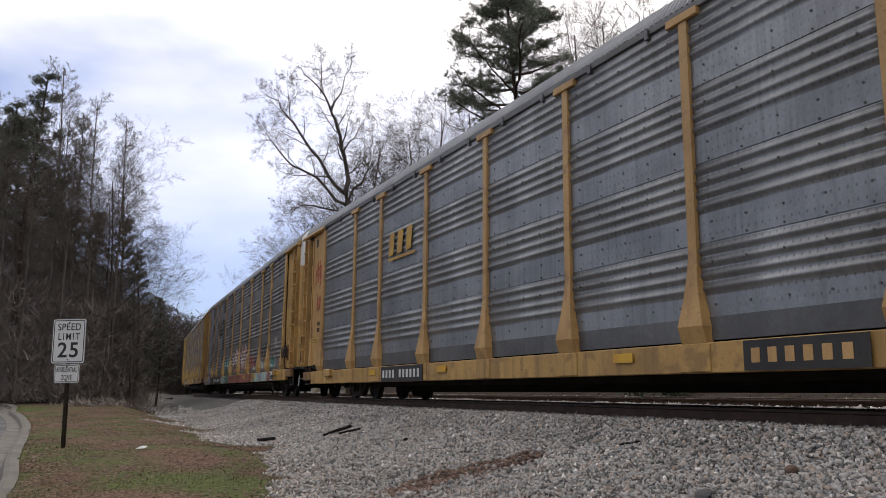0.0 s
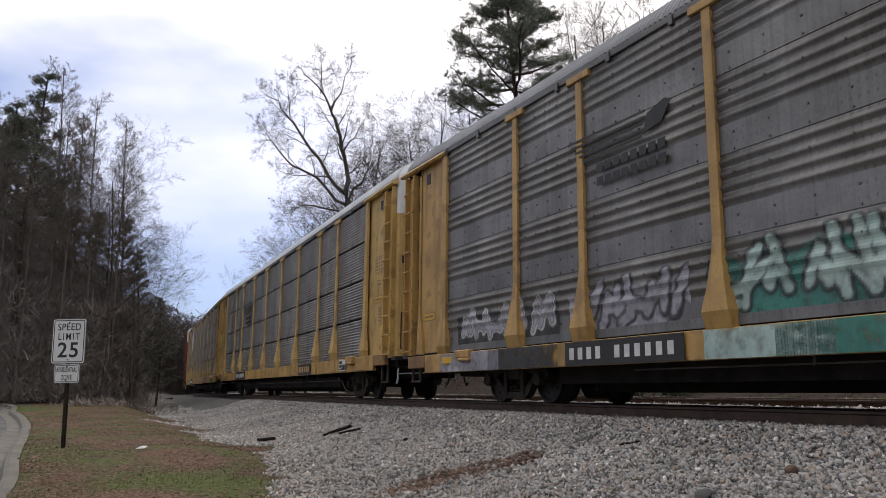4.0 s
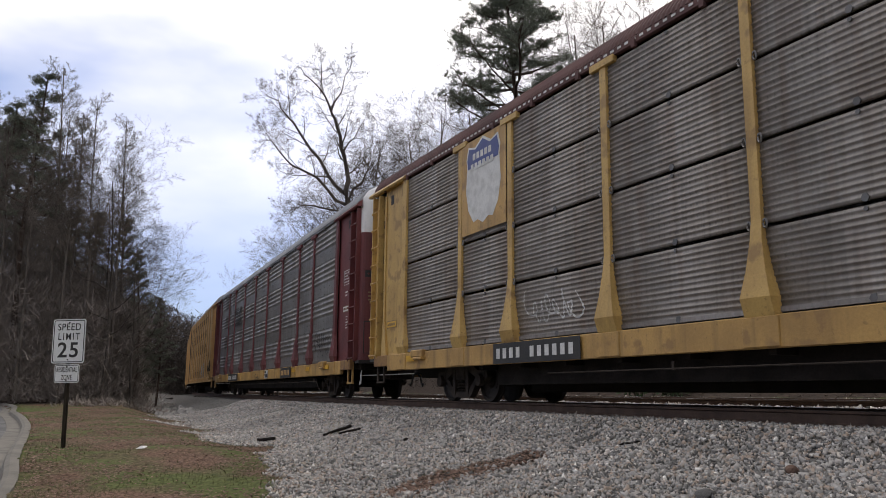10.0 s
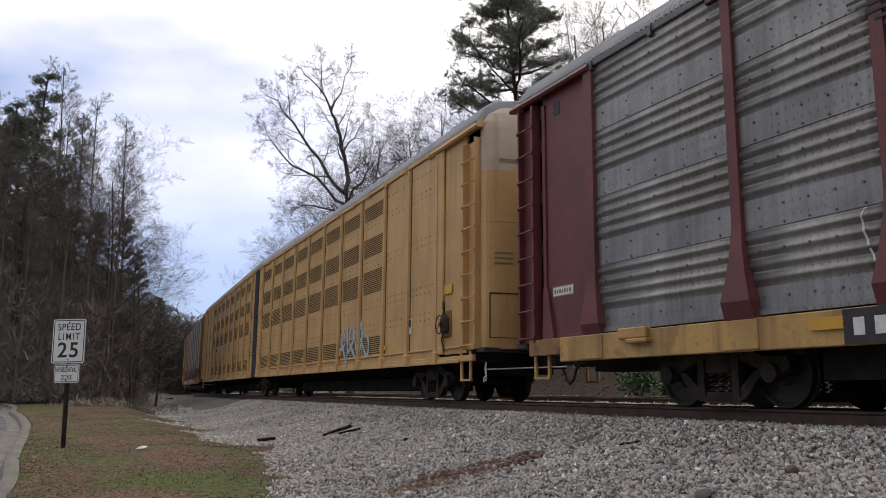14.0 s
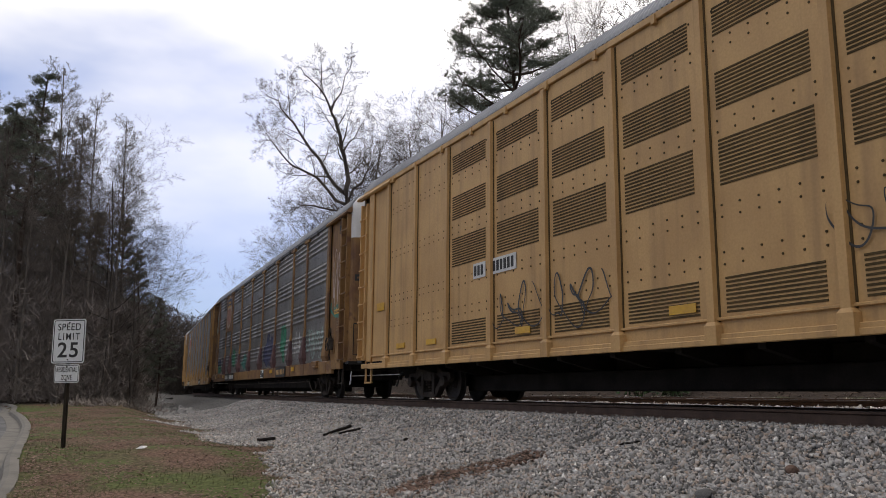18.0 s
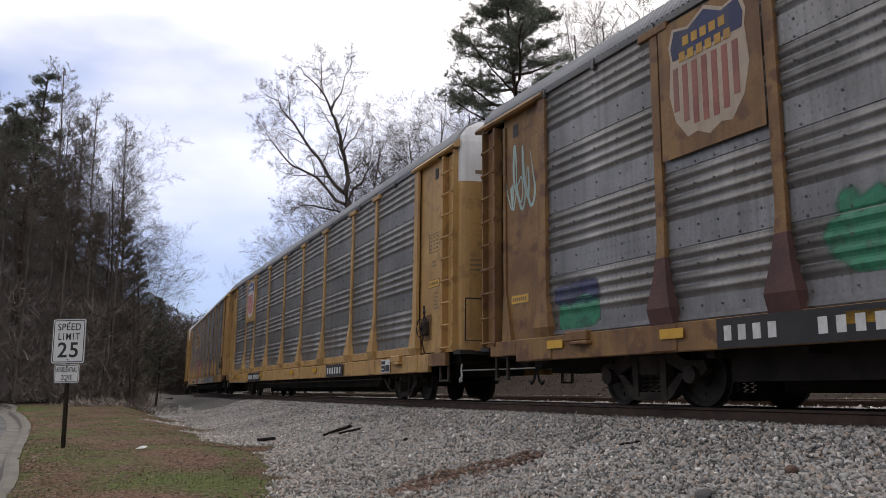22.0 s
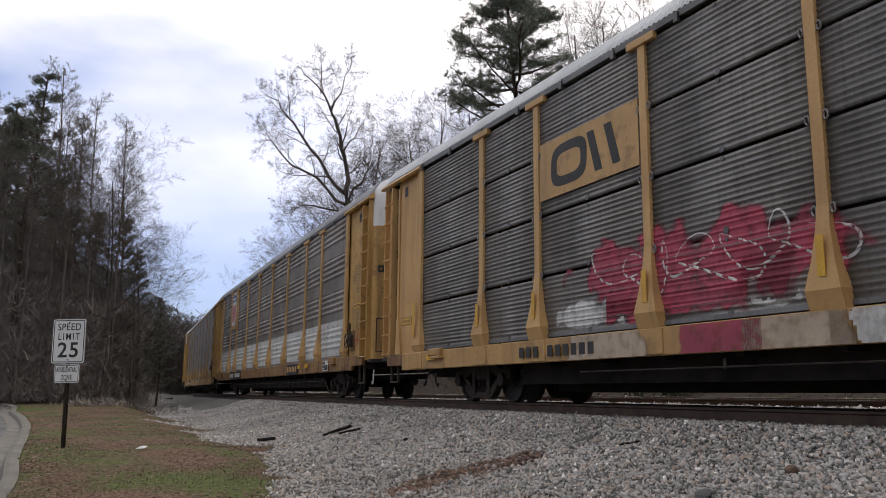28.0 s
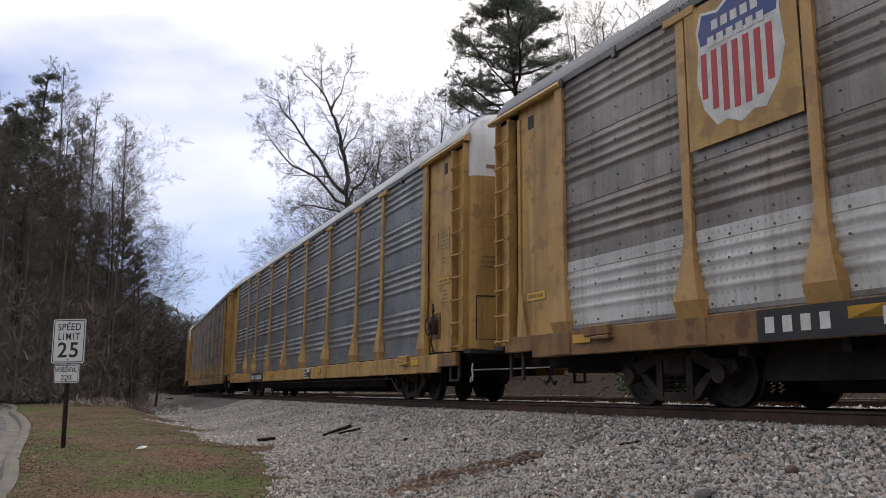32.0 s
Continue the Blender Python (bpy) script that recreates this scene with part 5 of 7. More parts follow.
def ladder_meshes(material, back=False):
    def stiles():
        b = Builder()
        b.box(0.0, 0.055, -0.14, 0.04, 1.0, 5.16, bev=0.008)
        b.box(0.49, 0.53, -0.115, 0.06, 1.0, 5.2, bev=0.008)
        b.box(0.05, 0.5, 0.0, 0.02, 1.0, 5.18)
        b.box(0.05, 0.5, -0.03, 0.0, 1.0, 1.06)
        return (b.mirrored(0.53) if back else b).mesh("ladder", [material])

    def rung():
        b = Builder()
        b.tube([(0.0, -0.15, 0.0), (0.52, -0.13, 0.0)], 0.015, 6)
        b.box(-0.012, 0.035, -0.165, -0.13, -0.03, 0.03, bev=0.006)
        b.box(0.49, 0.535, -0.14, -0.11, -0.03, 0.03, bev=0.006)
        return (b.mirrored(0.53) if back else b).mesh("rung", [material])
    return shared(("ladder", material.name, back), stiles), shared(("rung", material.name, back), rung)


def door_mesh(material, cap, slot_bar=True):
    """Curved end door with its pale upper part, seams, black-edged lower panels and, on some cars, a dark slot."""
    def make():
        b = Builder()
        line = []
        for k in range(25):
            a = radians(-90 + 180 * k / 24)
            line.append((0.0 + 0.3 * max(math.cos(a), 0) ** 0.6, 1.47 * math.sin(a)))

        def ring(z, wide, deep):
            return [(x * deep, y * wide, z) for x, y in line]

        def band(z0, z1, i0, i1, push, slot):
            rows = [[(x + push, y * (1 + push * 0.2), z) for x, y in line[i0:i1]] for z in (z0, z1)]
            b.loft(rows, slot, close=False, cap=False)

        b.loft([ring(1.0, 1, 1), ring(3.44, 1, 1), ring(3.445, 0.998, 0.97), ring(3.46, 0.998, 0.97), ring(3.465, 1, 1), ring(4.5, 1, 1)], 0, close=False, cap=False)
        b.loft([ring(4.5, 1, 1), ring(5.36, 1, 1), ring(5.5, 0.98, 0.95), ring(5.7, 0.88, 0.85), ring(5.84, 0.72, 0.7), ring(5.93, 0.35, 0.4), ring(5.95, 0.03, 0.1)], 1, close=False, cap=False)
        for i0, i1 in ((3, 9), (16, 22)):
            band(2.04, 2.07, i0, i1, 0.014, 2)
            band(1.2, 1.215, i0, i1, 0.01, 2)
            for j in (i0, i1 - 2):
                x, y = line[j + (1 if j > i0 else 0)]
                b.box(x, x + 0.014, y - 0.01, y + 0.01, 1.2, 2.06, 2)
        if slot_bar:
            band(3.26, 3.44, 3, 17, 0.01, 2)
            for j in range(4, 17, 2):
                x, y = line[j]
                b.disc((x + 0.015, y, 3.35), (1, 0.0, 0), 0.03, 0.02, 6)
        for r in range(3):
            band(2.62 + r * 0.1, 2.66 + r * 0.1, 4, 8, 0.006, 3)
        band(4.66, 4.74, 5, 9, 0.006, 3)
        b.box(-0.1, 0.22, -1.5, 1.5, 0.94, 1.02, 2)
        return b.mesh("end_door", [material, cap, BLACK, STENCIL])
    return shared(("door", material.name, cap.name, slot_bar), make)


def under_mesh(half=13.6):
    def make():
        b = Builder()
        b.box(-half, half, -0.34, 0.34, 0.55, 0.98)
        b.box(-8.2, 8.2, -0.45, 0.45, 0.2, 0.6, bev=0.03)
        b.box(-half, half, -1.48, 1.48, 0.92, 1.06)
        for u in np.arange(-8.4, 8.5, 1.4):
            b.box(u - 0.06, u + 0.06, -1.45, 1.45, 0.62, 0.95)
        # dark sheet on the road side only, added to deepen the shade below the sill
        b.box(-8.4, 8.4, -1.1, -1.04, 0.33, 0.9)
        for u in (10.06, -10.06):
            b.box(u - 0.35, u + 0.35, -1.1, 1.1, 0.72, 0.95)
        b.box(-2.6, -1.4, -1.05, -0.5, 0.45, 0.85, bev=0.05)
        for sx in (-1, 1):
            b.box(min(sx * 13.0, sx * 13.9), max(sx * 13.0, sx * 13.9), -1.3, 1.3, 0.8, 1.0)
            b.box(min(sx * 13.55, sx * 14.55), max(sx * 13.55, sx * 14.55), -0.14, 0.14, 0.66, 0.92, bev=0.03)
        return b.mesh("underframe", [UNDER])
    return shared(("under", half), make)


def truck_mesh():
    def make():
        b = Builder()
        side = [(-1.15, 0.5), (-1.1, 0.62), (-0.72, 0.64), (-0.45, 0.78), (0.45, 0.78), (0.72, 0.64), (1.1, 0.62), (1.15, 0.5), (1.0, 0.4), (0.74, 0.42), (0.5, 0.2), (0.3, 0.12), (-0.3, 0.12), (-0.5, 0.2), (-0.74, 0.42), (-1.0, 0.4)]
        for y in (-1.02, 0.9):
            b.plate([(x, z) for x, z in side[:8]] + [(1.0, 0.4), (0.74, 0.45), (0.34, 0.62), (-0.34, 0.62), (-0.74, 0.45), (-1.0, 0.4)], y, y + 0.12)
            b.plate([(-0.74, 0.46), (-0.6, 0.46), (-0.3, 0.2), (0.3, 0.2), (0.6, 0.46), (0.74, 0.46), (0.46, 0.14), (0.34, 0.08), (-0.34, 0.08), (-0.46, 0.14)][::-1], y, y + 0.14)
            for sx in (-0.3, 0.3):
                b.box(sx - 0.06, sx + 0.06, y - 0.02, y + 0.13, 0.14, 0.66)
            for sx in (-0.89, 0.89):
                b.disc((sx, y - 0.03, 0.43), (0, 1, 0), 0.12, 0.12, 12)
                b.box(sx - 0.16, sx + 0.16, y - 0.01, y + 0.14, 0.44, 0.62, bev=0.02)
        b.box(-0.22, 0.22, -1.05, 1.05, 0.44, 0.74, bev=0.03)
        return b.mesh("truck", [TRUCKM])
    return shared("truck", make)


def spring_mesh():
    def make():
        b = Builder()
        b.tube([(0.055 * math.cos(a * 0.9), 0.055 * math.sin(a * 0.9), 0.0092 * a) for a in np.arange(0, 29, 1.0)], 0.017, 4)
        return b.mesh("spring", [TRUCKM])
    return shared("spring", make)


def wheelset_mesh():
    def make():
        b = Builder()
        b.tube([(0, -0.95, 0), (0, 0.95, 0)], 0.075, 10)
        for sy in (-1, 1):
            rings = []
            for y, r in ((0.69, 0.06), (0.69, 0.4), (0.7, 0.445), (0.725, 0.445), (0.735, 0.42), (0.82, 0.412), (0.825, 0.37), (0.785, 0.34), (0.775, 0.15), (0.84, 0.12), (0.84, 0.05)):
                rings.append([(r * math.cos(2 * math.pi * k / 28), sy * y, r * math.sin(2 * math.pi * k / 28)) for k in range(28)])
            b.loft(rings)
            for k in range(5):
                a = 2 * math.pi * k / 5
                b.disc((0.25 * math.cos(a), sy * 0.785, 0.25 * math.sin(a)), (0, 1, 0), 0.025, 0.02, 6)
        return b.mesh("wheelset", [WHEELM])
    return shared("wheelset", make)


def hose_mesh():
    def make():
        b = Builder()
        pts = [(0.0, 0.25, 0.72), (0.12, 0.3, 0.6), (0.2, 0.3, 0.42), (0.32, 0.28, 0.36), (0.45, 0.25, 0.42)]
        b.tube(pts, 0.025, 6)
        return b.mesh("air_hose", [BLACK])
    return shared("hose", make)


def step_mesh(material):
    def make():
        b = Builder()
        for x in (0.0, 0.4):
            b.box(x - 0.03, x + 0.03, -0.02, 0.02, 0.42, 0.98)
        b.box(-0.03, 0.43, -0.03, 0.03, 0.4, 0.44)
        return b.mesh("sill_step", [material])
    return shared(("step", material.name), make)


def lever_mesh():
    def make():
        b = Builder()
        b.tube([(0, 0, 0.75), (0.03, -0.03, 0.62), (0.09, -0.04, 0.5), (0.07, -0.04, 0.4)], 0.018, 5)
        b.tube([(0.09, -0.04, 0.5), (0.0, -0.04, 0.46), (-0.02, -0.04, 0.38)], 0.016, 5)
        b.tube([(0.0, 0, 0.62), (0.4, 0.9, 0.66), (0.8, 1.3, 0.68)], 0.014, 5)
        return b.mesh("uncoupling_lever", [LETTER])
    return shared("lever", make)


def pipe_mesh():
    def make():
        b = Builder()
        b.tube([(-6.0, 0, 0.5), (9.9, 0, 0.5)], 0.012, 5)
        pts = [(9.9 + 1.25 * k / 10, 0, 0.5 - 0.34 * math.sin(math.pi * k / 10) + 0.1 * k / 10) for k in range(11)]
        b.tube(pts, 0.014, 5)
        for u in (-3, 1.0, 5.0, 9.6):
            b.box(u - 0.02, u + 0.02, -0.015, 0.015, 0.48, 0.6)
        return b.mesh("brake_rod", [TRUCKM])
    return shared("pipe", make)


def brake_mesh():
    def make():
        b = Builder()
        b.box(-0.11, 0.11, -0.14, 0.0, 1.4, 1.72, bev=0.03)
        b.tube([(0, -0.08, 1.72), (0.02, -0.1, 1.9), (-0.02, -0.09, 2.05)], [0.07, 0.035, 0.02], 8)
        b.tube([(0, -0.1, 1.45), (-0.08, -0.1, 1.25), (-0.05, -0.05, 1.02)], 0.02, 5)
        b.tube([(0.19 * math.cos(a), -0.19, 1.56 + 0.19 * math.sin(a)) for a in np.linspace(0, 2 * math.pi, 17)], 0.014, 5, 1)
        for a in (0.5, 2.1, 3.7, 5.2):
            b.tube([(0, -0.17, 1.56), (0.19 * math.cos(a), -0.19, 1.56 + 0.19 * math.sin(a))], 0.01, 4, 1)
        b.disc((0, -0.17, 1.56), (0, 1, 0), 0.045, 0.05, 8, 1)
        b.box(-0.2, 0.2, -0.02, 0.0, 1.3, 1.85, bev=0.008, slot=2)
        return b.mesh("hand_brake", [TRUCKM, WHEELM, YELLOW_RUST])
    return shared("brake", make)


def add_truck(root, u):
    t = put("truck", truck_mesh(), root, "grimy cast-steel truck", at=(u, 0, 0))
    for y in (-0.95, 0.95):
        for x in (-0.16, 0.0, 0.16):
            put("spring", spring_mesh(), t, at=(x, y, 0.18))
    for x in (-0.87, 0.87):
        w = put("wheelset", wheelset_mesh(), t, at=(x, 0, 0.42))
        WHEELS.append(w)


WHEELS, CARS, SILL_UP = [], [], {}


# --- painted marks: flat boards, stencil bars and spray paint draped over the ribs
def flat_board(root, name, u0, u1, z0, z1, y, material, label=""):
    b = Builder()
    b.box(u0, u1, y - 0.004, y + 0.003, z0, z1)
    return part(name, b, material, root, label)


def bars(root, name, u0, u1, z0, z1, y, count, material, gap=0.3, skip=(), label=""):
    """Stencilled marks as plain upright bars of the letters' size."""
    st = (u1 - u0) / count
    w, h = st * (1 - gap), z1 - z0

    def make():
        b = Builder()
        b.box(0, w, -0.004, 0.001, 0, h)
        return b.mesh(name, [material])
    me = shared(("bar", round(w, 3), round(h, 3), material.name), make)
    for k in range(count):
        if k not in skip:
            put(name, me, root, label, at=(u0 + k * st, y, z0))


def sprayed(material):
    """The same paint, thin at its edges and worn through in places, by the coverage stored on the mesh."""
    def make():
        m = material.copy()
        m.name = "sprayed " + material.name
        n, l = m.node_tree.nodes, m.node_tree.links
        a = n.new("ShaderNodeAttribute")
        a.attribute_name = "cover"
        tc = n.new("ShaderNodeTexCoord")
        t = n.new("ShaderNodeTexNoise")
        t.inputs["Scale"].default_value, t.inputs["Detail"].default_value = 7.0, 8.0
        r = n.new("ShaderNodeMapRange")
        r.inputs[1].default_value, r.inputs[2].default_value, r.inputs[3].default_value, r.inputs[4].default_value = 0.32, 0.54, 0.6, 1.0
        mu = n.new("ShaderNodeMath")
        mu.operation, mu.use_clamp = "MULTIPLY", True
        l.new(tc.outputs["Object"], t.inputs["Vector"])
        l.new(t.outputs["Fac"], r.inputs[0])
        l.new(a.outputs["Fac"], mu.inputs[0])
        l.new(r.outputs[0], mu.inputs[1])
        l.new(mu.outputs[0], n["Principled BSDF"].inputs["Alpha"])
        return m
    return shared(("sprayed", material.name), make)


def drape(root, name, kind, u0, u1, z0, z1, depth, material, label="", lift=0.01, step=0.03, plane=None, soft=0.02):
    """Spray paint that follows the ribs, wherever depth(u, z) is above zero; soft is the depth at which it covers fully."""
    us = np.arange(u0, u1 + 1e-6, step)
    zs = sorted(set([round(float(v), 3) for v in np.arange(z0, z1 + 1e-6, 0.03)]))
    val = [[min(max(0.5 + 0.5 * depth(float(u), z) / soft, 0.0), 1.0) for z in zs] for u in us]
    b = Builder()
    ids, cover = {}, []

    def vid(i, j):
        if (i, j) not in ids:
            ids[(i, j)] = len(b.v)
            y = plane if plane is not None else -SIDE + 0.01 - sheet_depth(kind, zs[j])
            b.v.append((float(us[i]), y - lift, zs[j]))
            cover.append(val[i][j])
        return ids[(i, j)]

    for i in range(len(us) - 1):
        for j in range(len(zs) - 1):
            if max(val[i][j], val[i][j + 1], val[i + 1][j + 1], val[i + 1][j]) > 0.0:
                b.f.append((vid(i, j), vid(i, j + 1), vid(i + 1, j + 1), vid(i + 1, j)))
                b.i.append(0)
    if b.f:
        ob = part(name, b, sprayed(material), root, label)
        ob.data.attributes.new("cover", "FLOAT", "POINT").data.foreach_set("value", np.array(cover, dtype=np.float32))


def letters(seed, u0, u1, z0, z1, count, width):
    """Strokes of an unreadable spray-painted piece, as a distance field: block stems with arms."""
    rng = random.Random(seed)
    segs = []
    st = (u1 - u0) / count
    h = z1 - z0
    stems = []
    for k in range(count * 2):
        x = u0 + (k + 0.5 + rng.uniform(-0.2, 0.2)) * st / 2
        lean = rng.uniform(-0.3, 0.45) * st
        lo, hi = z0 + h * rng.uniform(0.0, 0.3), z1 - h * rng.uniform(0.0, 0.35)
        stems.append((x, lo, x + lean, hi))
        segs.append(stems[-1])
    for p, q in zip(stems[:-1], stems[1:]):
        if rng.random() < 0.7:
            f, g = rng.uniform(0.0, 1.0), rng.uniform(0.0, 1.0)
            segs.append((p[0] + (p[2] - p[0]) * f, p[1] + (p[3] - p[1]) * f, q[0] + (q[2] - q[0]) * g, q[1] + (q[3] - q[1]) * g))
    for k in range(count):
        x = u0 + rng.uniform(0.05, 0.95) * (u1 - u0)
        z = rng.uniform(z0, z1)
        segs.append((x, z, x + rng.uniform(-0.4, 0.4) * st, z + rng.uniform(-0.2, 0.2) * h))

    def dist(u, z):
        best = 9.0
        for x0, y0, x1, y1 in segs:
            if u < min(x0, x1) - 0.3 or u > max(x0, x1) + 0.3:
                continue
            dx, dy = x1 - x0, y1 - y0
            t = max(0.0, min(1.0, ((u - x0) * dx + (z - y0) * dy) / (dx * dx + dy * dy + 1e-9)))
            best = min(best, math.hypot(u - x0 - t * dx, z - y0 - t * dy))
        return best + 0.05 * noise.noise(Vector((u * 5.0, z * 5.0, seed)))
    return dist


def piece(root, kind, seed, u0, u1, z0, z1, count, fill, line, back=None, width=0.13):
    """A filled spray piece with an outline, over a cloudy background."""
    d = letters(seed, u0 + 0.1, u1 - 0.1, z0 + 0.1, z1 - 0.1, count, width)
    if back:
        drape(root, "graffiti", kind, u0, u1, z0, z1, lambda u, z: min(z1 - 0.25 * (z1 - z0) * (1 + noise.noise(Vector((u * 1.7, seed, 0)))) - z, noise.noise(Vector((u * 1.1, z * 1.5, seed))) + 0.35), back, "sprayed background", 0.008, 0.05, None, 0.05)
    drape(root, "graffiti", kind, u0, u1, z0, z1, lambda u, z: width + 0.045 - d(u, z), line, "spray-painted outline", 0.011)
    drape(root, "graffiti", kind, u0, u1, z0, z1, lambda u, z: width - d(u, z), fill, "spray-painted lettering fill", 0.014)


def tag_line(root, kind, seed, u0, u1, z0, z1, count, material, width=0.03, plane=None, label="thin spray-painted scrawl"):
    """A looping scrawl, as a ribbon of paint that follows the surface."""
    rng = random.Random(seed)
    count = max(3, round(count * 1.4))
    st, h, n, ph = (u1 - u0) / count, z1 - z0, count * 44, rng.uniform(0, 6)
    pts = []
    for k in range(n + 1):
        f = k / n
        a = 2 * math.pi * f * count
        amp = 0.26 + 0.2 * math.sin(f * 19 + ph) * math.sin(f * 37 + ph)
        pts.append((u0 + 0.2 * st + (u1 - u0 - 0.4 * st) * f - 0.55 * st * math.sin(a + 0.5) * (1 + 0.5 * math.sin(f * 13 + ph)) + 0.12 * st * math.sin(f * 41 + ph), z0 + h * (0.5 + amp * math.cos(a) + 0.1 * math.sin(f * 17 + ph))))
    b = Builder()
    for k, (u, z) in enumerate(pts):
        p, q = pts[max(k - 1, 0)], pts[min(k + 1, n)]
        dx, dz = q[0] - p[0], q[1] - p[1]
        ln = math.hypot(dx, dz) + 1e-9
        w = width * 0.5 * (1 + 0.3 * math.sin(k * 0.13 + ph)) * min(1, 0.3 + k / 12, 0.3 + (n - k) / 12)
        for sg in (1, -1):
            uu, zz = u - sg * dz / ln * w, z + sg * dx / ln * w
            b.v.append((uu, (plane if plane is not None else -SIDE + 0.01 - sheet_depth(kind, zz)) - 0.006 - 0.0001 * k / n, zz))
    b.f = [(2 * k, 2 * k + 1, 2 * k + 3, 2 * k + 2) for k in range(n)]
    b.i = [0] * n
    part("graffiti", b, material, root, label)


def scrawl(root, seed, u0, u1, z0, z1, count, material, width=0.03):
    """Upright marker strokes with arms and short drips on a flat plate."""
    d = letters(seed, u0, u1, z0 + 0.1, z1, count, width)
    drape(root, "graffiti", "broad", u0, u1, z0, z1, lambda u, z: width - d(u, z), material, "marker scrawl with drips", 0.004, 0.02, YP, 0.012)


def cloud(root, kind, seed, u0, u1, z0, z1, material, cut=0.0, label="faded spray paint patch", plane=None):
    cu, cz = (u0 + u1) / 2, (z0 + z1) / 2
    drape(root, "graffiti", kind, u0, u1, z0, z1, lambda u, z: 1.0 - abs((u - cu) / (u1 - u0) * 2) ** 2.2 - (abs((z - cz) / (z1 - z0) * 2) ** 2.2 if plane is None else 0.0) + 1.1 * noise.noise(Vector((u * 1.6, z * 1.6, seed))) + 0.5 * noise.noise(Vector((u * 4.5, z * 4.5, seed))) - 0.35 - cut, material, label, 0.006 if plane is None else 0.003, 0.04, plane, 0.14)


def shield(root, u0, u1, z0, z1, y, faded=False, stripes=True):
    """Emblem board: blue over red and white stripes in a shield outline, on yellow."""
    flat_board(root, "emblem_board", u0, u1, z0, z1, y, YELLOW if not faded else YELLOW_RUST, "yellow emblem board")
    cu, w = (u0 + u1) / 2, (u1 - u0) * 0.375
    top, bot = z1 - 0.1, z0 + 0.26
    h = top - bot

    def outline(k):
        pts = [(0, -0.04), (0.3, 0.02), (0.55, 0.0), (0.85, 0.16), (1.0, 0.4), (0.93, 0.7), (0.98, 0.82), (0.86, 0.97), (0.45, 0.93), (0, 1.03)]
        pts = pts + [(-a, b) for a, b in pts[-2:0:-1]]
        return [(cu + a * w * k, bot + h * (0.5 + (b - 0.5) * k)) for a, b in pts]

    b = Builder()
    b.plate(outline(1.05), y - 0.008, y - 0.002)
    part("emblem", b, CAPTAN if faded else LETTER, root, "faded shield edge" if faded else "white shield edge")
    n = 7
    for k in range(n if stripes else 0):
        b = Builder()
        x0, x1 = -0.92 + 1.84 * k / n, -0.92 + 1.84 * (k + 0.55) / n
        lo = 0.06 + 0.2 * abs((x0 + x1) / 2) ** 3 * 1.4
        b.plate([(cu + x0 * w, bot + h * lo), (cu + x1 * w, bot + h * lo), (cu + x1 * w, bot + h * 0.62), (cu + x0 * w, bot + h * 0.62)], y - 0.012, y - 0.007)
        part("stripe", b, BRICKRED if faded else RED, root, "red stripe")
    b = Builder()
    o = [(a, z) for a, z in outline(0.98) if z > bot + h * 0.6]
    o = sorted(o, key=lambda q: math.atan2(q[1] - (bot + h * 0.75), q[0] - cu))
    b.plate(o, y - 0.013, y - 0.007)
    part("emblem", b, NAVY if faded else BLUE, root, "dark faded shield head" if faded else "blue shield head")
    for zc, ww in ((0.83, 0.6), (0.7, 0.72)):
        bars(root, "emblem_bar", cu - ww * w, cu + ww * w, bot + h * (zc - 0.042), bot + h * (zc + 0.042), y - 0.013, 6 if ww > 0.65 else 5, GOLD if faded else LETTER, 0.32)


